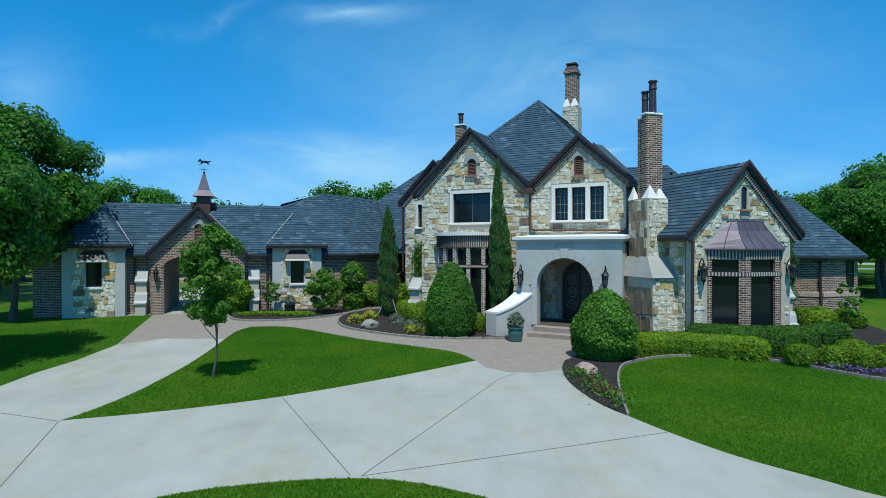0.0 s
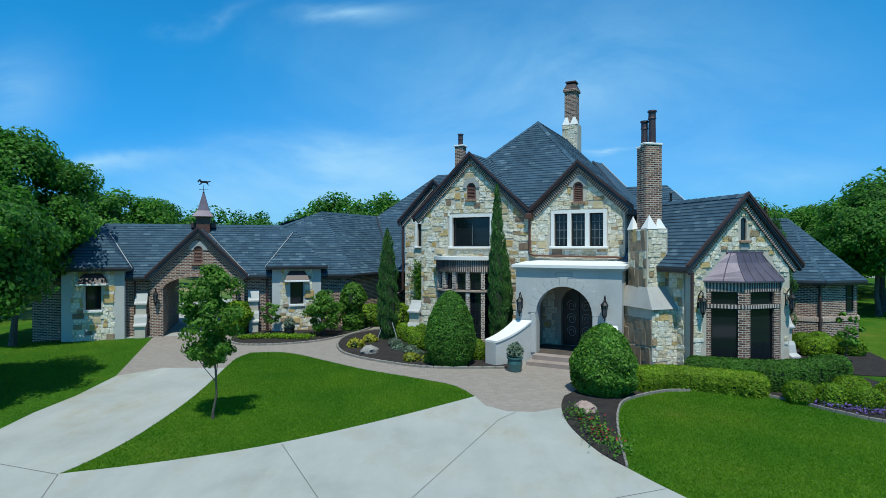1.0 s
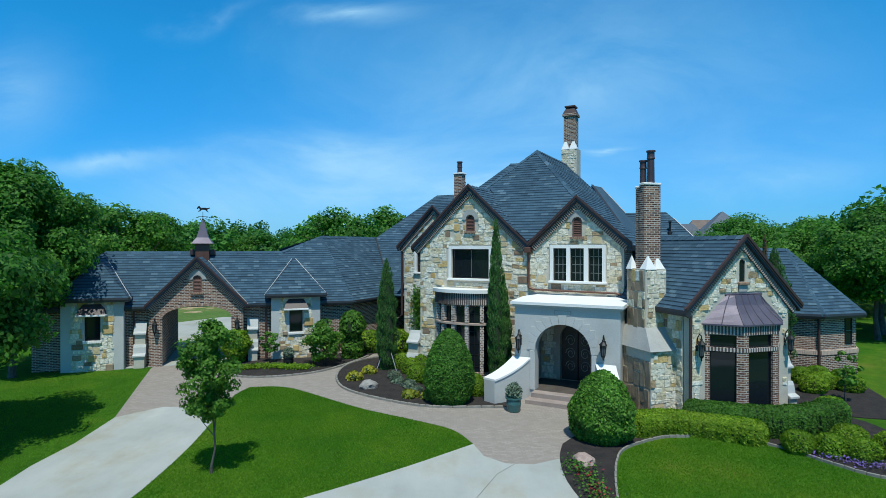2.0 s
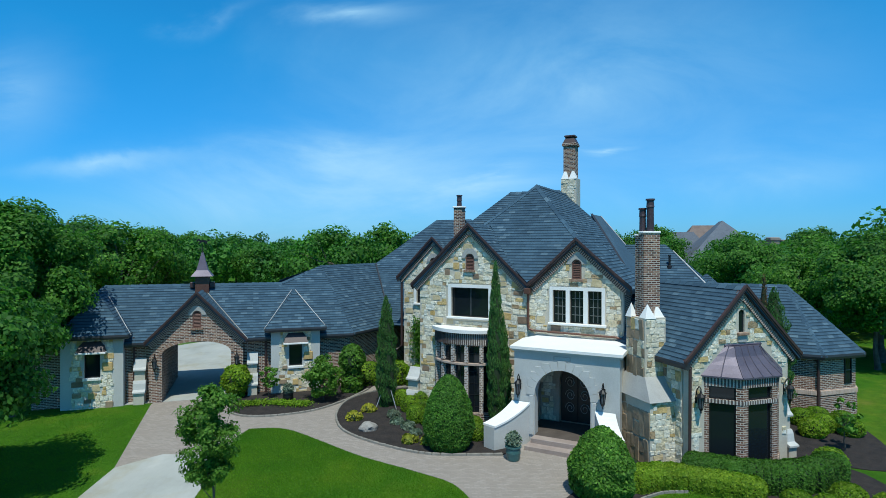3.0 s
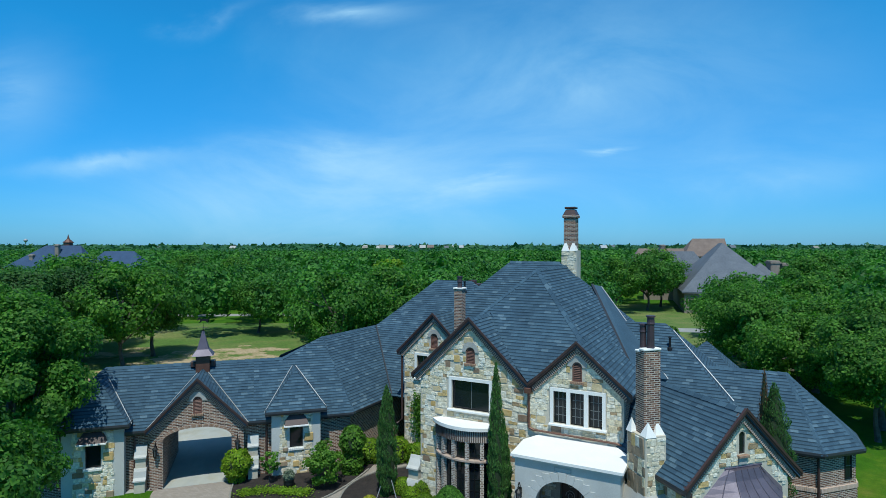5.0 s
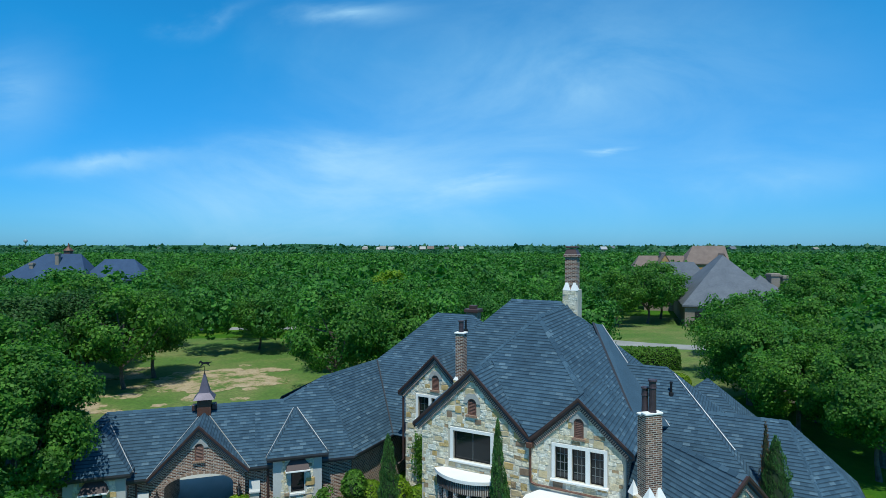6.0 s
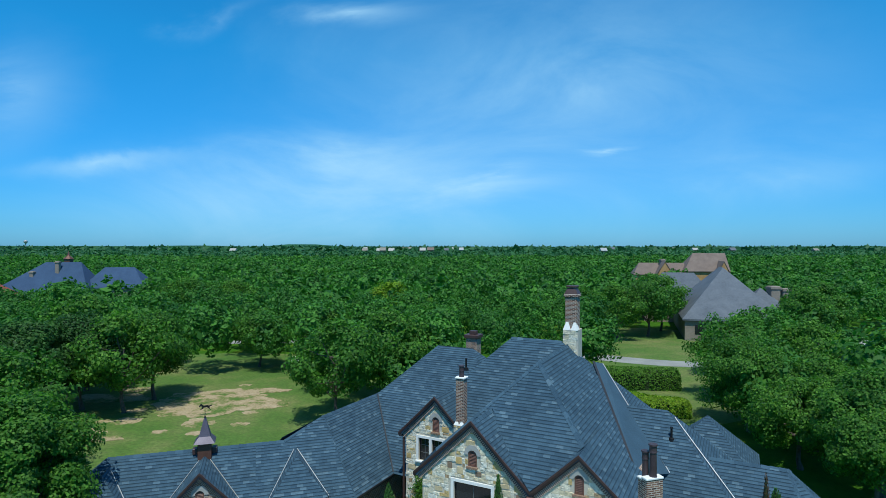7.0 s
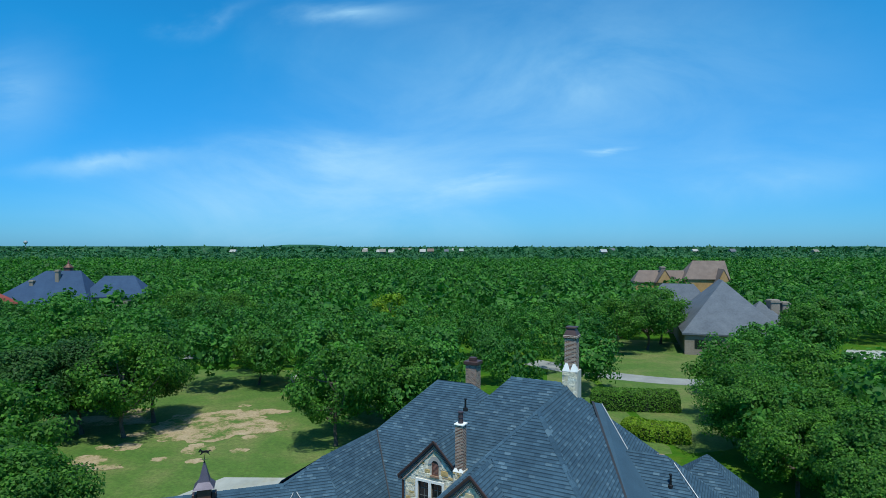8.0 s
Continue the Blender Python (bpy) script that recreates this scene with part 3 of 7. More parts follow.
roof(house, hip_planes(W, -5.07, -0.77, 27.95, 31.0, 3.02, 5.27, "b"))
roof(house, hip_planes(W, 12.44, 17.10, 14.30, 21.5, 3.76, 6.10, "b"))
roof(house, hip_planes(M, -8.0, 1.3, 25.9, 34.7, 3.1, 7.5, "a", None, 4.4))
roof(house, [[M(-7.19, 32.16, 9.23), M(-6.73, 32.4, 9.13), M(-2.76, 28.0, 5.2), M(-3.81, 25.4, 5.85)]])
RR = M(2.07, 29.75, 5.65)
roof(house, [[M(-3, 27.04, 3.03), M(3.19, 27.04, 3.03), RR, M(-3, 29.75, 5.65)], [M(3.19, 27.04, 3.03), M(4.78, 28.63, 3.03), RR],
             [M(4.78, 28.63, 3.03), M(4.78, 30.87, 3.03), RR], [M(4.78, 30.87, 3.03), M(3.19, 32.46, 3.03), RR],
             [M(3.19, 32.46, 3.03), M(-3, 32.46, 3.03), M(-3, 29.75, 5.65), RR]])
roof(house, hip_planes(M, -4.2, 1.2, 33.8, 39.2, 3.1, 5.8, "a", 2.65, 2.65))

LOUVRE_A = arch_loop(-10.12, -9.72, 6.42, 6.9, 0.2, 8)
LOUVRE_B = arch_loop(-5.58, -5.21, 6.15, 6.72, 0.18, 8)
WIN_A = rect_loop(-10.80, -9.06, 4.42, 5.66)
WIN_B = [rect_loop(-6.33, -5.81, 4.43, 5.70), rect_loop(-5.66, -5.13, 4.43, 5.70), rect_loop(-4.96, -4.44, 4.43, 5.70)]
DOOR = arch_loop(-6.05, -4.75, 0.56, 2.2, 0.62, 12)
A_OUT = [(-12.35, 0.1), (-3.65, 0.1), (-3.65, 5.85), (-5.38, 7.42), (-7.32, 5.62), (-9.92, 8.08), (-12.35, 5.72)]
wall_a = wall("front_wall", M, 21.70, A_OUT, [LOUVRE_A, LOUVRE_B, WIN_A, DOOR] + WIN_B, MORTAR)
body("side_wall", M, -12.35, -12.05, 22.05, 26.3, 0.1, 5.85, MORTAR)
wall_s = wall("side_gable_wall", M, 25.90, [(-15.75, 0.1), (-12.1, 0.1), (-12.1, 5.9), (-13.93, 7.62), (-15.75, 5.72)],
              [rect_loop(-14.96, -14.32, 4.42, 5.62), rect_loop(-14.16, -13.52, 4.42, 5.62), arch_loop(-14.13, -13.73, 6.05, 6.62, 0.2, 8)], MORTAR)
body("main_wall", M, -15.75, -15.4, 26.25, 34.9, 0.1, 5.95, BRICK)
body("right_wall", M, -4.0, -3.65, 22.05, 34.9, 0.1, 5.95, BRICK)
body("rear_wall", M, -15.4, -4.0, 34.6, 34.9, 0.1, 5.95, BRICK)
body("connector_wall", M, -17.6, -17.3, 23.2, 31, 0.1, 3.1, BRICK)
body("left_block_wall", M, -23.4, -15.75, 31, 38.9, 0.1, 3.1, BRICK)
GATE = arch_loop(-4.40, -1.46, 0.1, 2.48, 0.55, 16)
wall_g = wall("gate_wall", W, 28.2, [(-4.93, 0.1), (-0.93, 0.1), (-0.93, 3.1), (-2.92, 5.05), (-4.93, 3.1)], [GATE, arch_loop(-3.12, -2.74, 3.66, 4.25, 0.19, 8)], BRICK)
for w0, w1 in ((-9.6, -4.93), (-0.93, 4.15)):
    wall("wing_wall", W, 28.6, rect_loop(w0, w1, 0.1, 3.12), [], BRICK)
for w0, w1 in ((-4.93, -4.40), (-1.46, -0.93)):
    body("passage_wall", W, w0, w1, 28.5, 33.1, 0.1, 3.1, BRICK)
for w0, w1 in ((-9.6, -4.93), (-0.93, 3.0)):
    body("wing_rear_wall", W, w0, w1, 32.8, 33.1, 0.1, 3.1, BRICK)
body("wing_end_wall", W, -9.6, -9.3, 28.9, 32.8, 0.1, 3.1, BRICK)
C_OUT = [(12.78, 0.2), (16.75, 0.2), (16.75, 3.82), (14.79, 5.82), (12.78, 3.82)]
wall_c = wall("wing_gable_wall", W, 14.50, C_OUT, [arch_loop(14.69, 14.93, 4.62, 5.24, 0.12, 8), rect_loop(13.6, 16.0, 0.4, 3.0)], MORTAR)
wall_e = body("wing_side_wall", W, 12.78, 13.08, 14.85, 21, 0.2, 3.85, MORTAR)
body("wing_side_wall", W, 16.45, 16.75, 14.85, 21, 0.2, 3.85, BRICK)
bm = bmesh.new()
oct_ = [(-1, 27.35), (3.06, 27.35), (4.47, 28.76), (4.47, 30.75), (3.06, 32.15), (-1, 32.15)]
prism(bm, [M(a, b, 0.2) for a, b in oct_], Vector((0, 0, 2.88)))
bmesh.ops.recalc_face_normals(bm, faces=bm.faces)
uv_metres(bm)
oct_wall = part("bay_wing_wall", bm, BRICK, house)
PORT = arch_loop(-6.42, -4.41, 0.2, 2.02, 0.98, 20)
wall_p = wall("portico_wall", M, 19.7, rect_loop(-7.2, -3.42, 0.1, 3.72), [PORT], STUCCO, 0.4)
body("portico_side", M, -7.2, -6.85, 20.1, 21.69, 0.1, 3.72, STUCCO)
body("portico_side", M, -3.77, -3.42, 20.1, 21.69, 0.1, 3.72, MORTAR)
body("portico_floor", M, -6.85, -3.77, 19.72, 21.69, 0.1, 0.57, PORCH)
body("porch_lining", M, -6.85, -6.81, 20.1, 21.69, 0.57, 3.1, PORCH_WALL)
body("porch_lining", M, -3.81, -3.77, 20.1, 21.69, 0.57, 3.1, PORCH_WALL)
porch_back = wall("porch_back", M, 21.64, rect_loop(-6.81, -3.81, 0.57, 3.1), [DOOR], PORCH_WALL, 0.05)
# unseen ceiling, added along with the dark floor to dim the porch
body("portico_ceiling", M, -6.85, -3.77, 20.1, 21.69, 3.1, 3.3, PORCH)


# ---------------------------------------------------------------- house details
GLASS, _n, _l, _b = material("dark_window_glass", 0.06)
_b.inputs["Base Color"].default_value = (0.010, 0.014, 0.018, 1)
_b.inputs["Specular IOR Level"].default_value = 0.5
IRON = mottled("black_iron", (0.012, 0.012, 0.013), (0.03, 0.03, 0.03), 8.0, 60.0, 0.5, 0.6, relief=0.002)
COPPER = mottled("brown_copper", (0.095, 0.080, 0.105), (0.155, 0.135, 0.170), 1.5, 25.0, 0.56, 0.5, relief=0.002, strength=0.15)
RUST = mottled("rust_brown_metal", (0.10, 0.045, 0.03), (0.16, 0.075, 0.05), 3.0, 25.0, 0.5, 0.3, relief=0.002)
LEAD = mottled("white_flashing", (0.34, 0.35, 0.36), (0.46, 0.47, 0.48), 3.0, 25.0, 0.55, 0.5, relief=0.002)
SILL_BRICK = mottled("pale_pink_sill_brick", (0.42, 0.30, 0.23), (0.60, 0.45, 0.36), 9.0, 50.0)
SKIRT = mottled("grey_limestone", (0.32, 0.31, 0.29), (0.41, 0.40, 0.37), 1.5, 25.0, relief=0.004)
STEP = mottled("brown_stone_step", (0.26, 0.20, 0.17), (0.36, 0.29, 0.25), 2.0, 30.0, relief=0.004)
DOORWOOD = mottled("dark_door", (0.015, 0.012, 0.010), (0.03, 0.024, 0.02), 3.0, 30.0, 0.4, relief=0.002)
SOLDIER = mottled("dark_soldier_brick", (0.06, 0.045, 0.042), (0.12, 0.085, 0.075), 6.0, 40.0)
PALE_JOINT = mottled("pale_soldier_brick", (0.42, 0.37, 0.32), (0.62, 0.56, 0.50), 6.0, 40.0)
BARS = mottled("grey_glazing_bar", (0.10, 0.11, 0.11), (0.16, 0.17, 0.17), 6.0, 40.0, 0.5)
TEAL = mottled("teal_glaze", (0.03, 0.09, 0.09), (0.07, 0.16, 0.15), 3.0, 20.0, 0.3, relief=0.002)

# unit stones, shared by all rubble walls: roughly squared outline, hammered face
STONE_MESHES = []
for k in range(14):
    ring = []
    for x, z in ((-0.5, -0.5), (0, -0.5), (0.5, -0.5), (0.5, 0), (0.5, 0.5), (0, 0.5), (-0.5, 0.5), (-0.5, 0)):
        tuck = random.uniform(0.90, 1.0) if x and z else random.uniform(0.96, 1.02)
        ring.append((x * tuck + random.uniform(-0.02, 0.02), z * tuck + random.uniform(-0.02, 0.02)))
    n = len(ring)
    bm = bmesh.new()
    back = [bm.verts.new((x, 0.5, z)) for x, z in ring]
    edge = [bm.verts.new((x, -0.34 + random.uniform(-0.08, 0.08), z)) for x, z in ring]
    face = [bm.verts.new((x * 0.95 + random.uniform(-0.012, 0.012), -0.5 + random.uniform(-0.10, 0.10), z * 0.93 + random.uniform(-0.012, 0.012))) for x, z in ring]
    mid = bm.verts.new((random.uniform(-0.2, 0.2), -0.52 + random.uniform(-0.12, 0.12), random.uniform(-0.2, 0.2)))
    for i in range(n):
        j = (i + 1) % n
        bm.faces.new((back[i], back[j], edge[j], edge[i]))
        bm.faces.new((edge[i], edge[j], face[j], face[i]))
        bm.faces.new((face[i], face[j], mid))
    bmesh.ops.recalc_face_normals(bm, faces=bm.faces)
    me = bpy.data.meshes.new("stone")
    bm.to_mesh(me); bm.free()
    me.materials.append(STONE)
    STONE_MESHES.append(me)


# tan slab stone, darkened to carry the shade of the chimney's side
SLAB = mottled("tan_shaded_slab", (0.22, 0.155, 0.095), (0.37, 0.28, 0.185), 3.0, 22.0)
OCHRE = mottled("ochre_stone", (0.42, 0.27, 0.09), (0.60, 0.43, 0.19), 3.0, 22.0)
BUFF = mottled("buff_stone", (0.48, 0.37, 0.20), (0.62, 0.51, 0.32), 3.0, 22.0)
UMBER = mottled("brown_stone", (0.17, 0.11, 0.07), (0.28, 0.20, 0.13), 3.0, 22.0)


def recoloured(mat):
    made = []
    for m_ in STONE_MESHES:
        m_ = m_.copy()
        m_.materials.clear()
        m_.materials.append(mat)
        made.append(m_)
    return made


SHADE_SLABS, ACCENTS = recoloured(SLAB), [recoloured(m_) for m_ in (OCHRE, BUFF, BUFF, UMBER)]


def stones(parent, ax, b, outline, holes, seed, z0=0.0, h=(0.13, 0.29), w=(0.18, 0.52), proud=0.026, name="stone", kinds=None, accents=1.6):
    """Rubble stones laid over a wall face in uneven courses, each a piece of its own; larger coloured blocks among them (accents to the square metre)."""
    holes = list(holes)
    rng = random.Random(seed)
    inv = chain(parent).inverted()
    lo, hi = max(z0, min(p[1] for p in outline)), max(p[1] for p in outline)
    a0, a1 = min(p[0] for p in outline), max(p[0] for p in outline)

    def free(x, z, ww, hh):
        for dx in (-0.42, 0, 0.42):
            for dz in (-0.42, 0, 0.42):
                p = (x + dx * ww, z + dz * hh)
                if not inside(p, outline) or any(inside(p, q) for q in holes):
                    return False
        return True

    def lay(x, z, ww, hh, kind=None):
        ob = new(name, (kind or kinds or STONE_MESHES)[rng.randrange(len(STONE_MESHES))])
        ob.parent = parent
        ob.matrix_parent_inverse = inv
        d = rng.uniform(0.6, 1.3) * proud
        c = ax(x, b - d / 2 + 0.02, z)
        ob.matrix_basis = pose(*c, rng.uniform(-3, 3), rng.uniform(-5, 5), ax.deg + rng.uniform(-2.5, 2.5)) @ Matrix.Diagonal((ww * rng.uniform(0.93, 1.02), d + 0.04, hh * rng.uniform(0.92, 1.02), 1))

    for _ in range(0 if kinds else int((a1 - a0) * (hi - lo) * accents)):
        ww, hh = rng.uniform(0.24, 0.46), rng.uniform(0.18, 0.32)
        x, z = rng.uniform(a0, a1), rng.uniform(lo, hi)
        if free(x, z, ww * 1.15, hh * 1.15):
            lay(x, z, ww, hh, ACCENTS[rng.randrange(4)])
            holes.append(rect_loop(x - ww / 2, x + ww / 2, z - hh / 2, z + hh / 2))
    z = lo
    while z < hi:
        hh = rng.uniform(*h)
        x = a0 + rng.uniform(-0.2, 0)
        while x < a1:
            ww = rng.uniform(*w) * (0.8 if hh < 0.2 else 1.0)
            cx_ = x + ww / 2
            if hh > 0.24 and rng.random() < 0.6:
                k = rng.uniform(0.4, 0.6)
                rows = ((z, hh * k), (z + hh * k, hh * (1 - k)))
            else:
                rows = ((z, hh),)
            for zz, h2 in rows:
                if free(cx_, zz + h2 / 2, ww, h2):
                    lay(cx_, zz + h2 / 2, ww, h2)
                else:
                    for s in (-1, 1):
                        if free(cx_ + s * ww / 4, zz + h2 / 2, ww / 2, h2):
                            lay(cx_ + s * ww / 4, zz + h2 / 2, ww / 2, h2)
                        elif h2 > 0.13:
                            for q in (-1, 1):
                                if free(cx_ + s * ww / 4, zz + h2 / 2 + q * h2 / 4, ww / 2, h2 / 2):
                                    lay(cx_ + s * ww / 4, zz + h2 / 2 + q * h2 / 4, ww / 2, h2 / 2)
            x += ww
        z += hh


def flat_part(name, ax, b, outer, holes, thick, mat, parent, label=""):
    """A board or frame in the plane b."""
    bm = bmesh.new()
    pierced(bm, ax, b, outer, holes, thick)
    return part(name, bm, mat, parent, label)


def window(ax, b, a0, a1, z0, z1, cols=0, rows=0, frame_mat=None, inset=0.10, fw=0.045):
    """Dark window: frame with sub-parts pane and glazing bars."""
    fr = flat_part("window", ax, b + inset, rect_loop(a0, a1, z0, z1), [rect_loop(a0 + fw, a1 - fw, z0 + fw, z1 - fw)], 0.06, frame_mat or IRON, house)
    bm = bmesh.new()
    box(bm, ax, a0 + fw, a1 - fw, b + inset + 0.025, b + inset + 0.04, z0 + fw, z1 - fw)
    part("pane", bm, GLASS, fr)
    for i in range(1, cols):
        x = a0 + (a1 - a0) * i / cols
        bm = bmesh.new()
        box(bm, ax, x - 0.012, x + 0.012, b + inset + 0.008, b + inset + 0.022, z0 + fw, z1 - fw)
        part("glazing_bar", bm, frame_mat or BARS, fr)
    for i in range(1, rows):
        z = z0 + (z1 - z0) * i / rows
        bm = bmesh.new()
        box(bm, ax, a0 + fw, a1 - fw, b + inset + 0.010, b + inset + 0.0235, z - 0.012, z + 0.012)
        part("glazing_bar", bm, frame_mat or BARS, fr)
    return fr


def louvre(ax, b, a0, a1, z0, spring, rise):
    """Arched attic louvre with slats and a brick sill."""
    c = (a0 + a1) / 2
    outer = arch_loop(a0, a1, z0, spring, rise, 10)
    inner = arch_loop(a0 + 0.05, a1 - 0.05, z0 + 0.05, spring, rise - 0.05, 10)
    fr = flat_part("louvre", ax, b - 0.01, outer, [inner], 0.09, LOUVRE, house)
    bm = bmesh.new()
    box(bm, ax, a0 + 0.02, a1 - 0.02, b + 0.085, b + 0.095, z0, spring + rise - 0.03)
    part("backing", bm, DOORWOOD, fr)
    n = max(4, int((spring + rise - z0) / 0.075))
    for i in range(n):
        z = z0 + 0.07 + i * (spring + rise * 0.7 - z0 - 0.08) / n
        hw = (a1 - a0) / 2 - 0.05
        if z > spring:
            hw *= math.sqrt(max(0.1, 1 - ((z - spring) / rise) ** 2))
        bm = bmesh.new()
        prism(bm, [ax(c - hw, b + 0.01, z), ax(c - hw, b + 0.06, z + 0.05), ax(c - hw, b + 0.06, z + 0.062), ax(c - hw, b + 0.01, z + 0.012)], ax.u * (2 * hw))
        part("slat", bm, LOUVRE, fr)
    for i in range(int((a1 - a0 + 0.16) / 0.075)):
        x = a0 - 0.08 + i * 0.075
        bm = bmesh.new()
        box(bm, ax, x + 0.004, x + 0.071, b - 0.10, b + 0.02, z0 - 0.10, z0 - 0.005, 0.006)
        part("sill_brick", bm, RED_BRICK, fr)


def rake(ax, b, a0, ap, a1, ze0, zp, ze1, depth=0.30, wall_b=None):
    """Bargeboards on a gable's two slopes, each with a toothed brick course below."""
    for s, e in (((a0, ze0), (ap, zp)), ((a1, ze1), (ap, zp))):
        bm = bmesh.new()
        d = Vector((e[0] - s[0], e[1] - s[1]))
        L_ = d.length
        d.normalize()
        nrm = Vector((-d.y, d.x)) if d.x < 0 else Vector((d.y, -d.x))
        n = 6
        up, dn = [], []
        for i in range(n + 1):
            k = i / n
            flare = 0.05 * (1 - k) ** 3
            p = Vector(s) + d * (L_ * k) + Vector((0, flare))
            up.append(p + Vector((0, 0.05)))
            dn.append(p + Vector((0, -0.10)))
        prism(bm, [ax(p.x, b - 0.03, p.y) for p in up] + [ax(p.x, b - 0.03, p.y) for p in dn[::-1]], ax.v * 0.09)
        brd = part("bargeboard", bm, FASCIA, house)
        bm = bmesh.new()
        prism(bm, [ax(p.x, b - 0.055, p.y + 0.035) for p in up] + [ax(p.x, b - 0.055, p.y - 0.075) for p in up[::-1]], ax.v * 0.022)
        part("moulding", bm, FASCIA, brd)
        bm = bmesh.new()
        prism(bm, [ax(p.x, b + 0.06, p.y - 0.10) for p in (up[0], up[-1], dn[-1], dn[0])], ax.v * ((wall_b or b + 0.3) - b - 0.06))
        part("soffit", bm, FASCIA, brd)
        # toothed course: pale bricks standing square to the slope over a dark backing
        wb = wall_b or b + 0.3
        drop = Vector((d.y, -d.x)) if d.x > 0 else Vector((-d.y, d.x))
        bm = bmesh.new()
        prism(bm, [ax(t.x, wb - 0.055, t.y) for t in (Vector(s) + drop * 0.08, Vector(e) + drop * 0.08, Vector(e) + drop * 0.31, Vector(s) + drop * 0.31)], ax.v * 0.05)
        part("backing", bm, SOLDIER, brd)
        bm = bmesh.new()
        m = int(L_ / 0.082)
        for i in range(1, m):
            p = Vector(s) + d * (L_ * i / m) + drop * 0.12
            q = [p - d * 0.019, p + d * 0.019, p + d * 0.019 + drop * 0.19, p - d * 0.019 + drop * 0.19]
            prism(bm, [ax(t.x, wb - 0.10, t.y) for t in q], ax.v * 0.046)
        tagged(part("toothed_course", bm, DENTIL, brd), kind="stuff")


for i in range(56):                      # brick ring over the gateway
    t0, t1 = math.pi * (i + 0.08) / 56, math.pi * (i + 0.92) / 56
    bm = bmesh.new()
    prism(bm, [W(-2.93 - (1.47 + g) * math.cos(t), 28.17, 2.48 + (0.55 + g) * math.sin(t)) for t, g in ((t0, 0.0), (t1, 0.0), (t1, 0.12), (t0, 0.12))], W.v * 0.05)
    part("arch_brick", bm, RED_BRICK if i % 3 else DENTIL, wall_g)

# gable dressings
rake(M, 21.5, -12.70, -9.92, -7.32, 5.66, 8.33, 5.80, wall_b=21.70)
rake(M, 21.5, -7.32, -5.38, -3.32, 5.80, 7.67, 5.80, wall_b=21.70)
rake(M, 25.70, -16.10, -13.93, -11.79, 5.68, 7.85, 5.72, wall_b=25.90)
rake(W, 14.30, 12.42, 14.77, 17.12, 3.75, 6.11, 3.75, wall_b=14.50)
rake(W, 27.95, -5.10, -2.92, -0.74, 3.00, 5.28, 3.00, wall_b=28.2)
for ax_, b_, a_, z0_, sp_, ri_, h_ in ((M, 21.70, -9.92, 6.42, 6.9, 0.2, 0.2), (M, 21.70, -5.395, 6.15, 6.72, 0.18, 0.185), (M, 25.90, -13.93, 6.05, 6.62, 0.2, 0.2), (W, 28.2, -2.93, 3.66, 4.25, 0.19, 0.19)):
    louvre(ax_, b_, a_ - h_, a_ + h_, z0_, sp_, ri_)
    bm = bmesh.new()
    outer = [(a_ - 0.42, sp_ + 0.02), (a_ + 0.42, sp_ + 0.02), (a_ + 0.16, sp_ + 0.62), (a_ - 0.16, sp_ + 0.62)]
    pierced(bm, ax_, b_ - 0.045, [(a_ - 0.40, sp_), (a_ - h_ - 0.01, sp_)] + [(a_ - (h_ + 0.01) * math.cos(math.pi * i / 8), sp_ + (ri_ + 0.01) * math.sin(math.pi * i / 8)) for i in range(9)] + [(a_ + 0.40, sp_), (a_ + 0.33, sp_ + 0.24), (a_ + 0.15, sp_ + 0.42), (a_ - 0.15, sp_ + 0.42), (a_ - 0.33, sp_ + 0.24)], [], 0.05)
    part("arch_stone", bm, SKIRT, house)
bm = bmesh.new()
pierced(bm, W, 14.55, arch_loop(14.69, 14.93, 4.62, 5.24, 0.12, 8), [], 0.03)
part("slot_window", bm, GLASS, house)
body("slot_sill", W, 14.6, 15.02, 14.38, 14.55, 4.53, 4.615, RED_BRICK, None, 0.01)
body("slot_panel", W, 14.64, 14.98, 14.45, 14.51, 4.3, 4.52, SKIRT, None, 0.01)


def surround(ax, b, a0, a1, z0, z1, holes, t=0.13):
    """Pale stone window surround with a projecting sill."""
    fr = flat_part("window_surround", ax, b - 0.06, rect_loop(a0 - t, a1 + t, z0, z1 + t), holes, 0.07, WHITE_STONE, house)
    bm = bmesh.new()
    box(bm, ax, a0 - t - 0.05, a1 + t + 0.05, b - 0.13, b + 0.02, z0 - 0.09, z0, 0.015)
    part("sill", bm, WHITE_STONE, fr)


surround(M, 21.70, -10.80, -9.06, 4.42, 5.66, [WIN_A])
window(M, 21.70, -10.80, -9.06, 4.42, 5.66, 2, 0)
surround(M, 21.70, -6.33, -4.44, 4.43, 5.70, WIN_B)
for q in WIN_B:
    window(M, 21.70, q[0][0], q[1][0], q[0][1], q[2][1], 3, 4)
surround(M, 25.90, -14.96, -13.52, 4.42, 5.62, [rect_loop(-14.96, -14.32, 4.42, 5.62), rect_loop(-14.16, -13.52, 4.42, 5.62)])
for a_ in (-14.96, -14.16):
    window(M, 25.90, a_, a_ + 0.64, 4.42, 5.62, 2, 3)

# bowed window bay
bow = body("bow_window", M, -11.2, -8.85, 21.40, 21.69, 0.1, 0.75, BRICK)
BC, BR, BH = (-10.02, 22.75), 1.92, 47.0


def bow_pt(deg, r=BR):
    return BC[0] + r * math.sin(radians(deg)), BC[1] - r * math.cos(radians(deg))


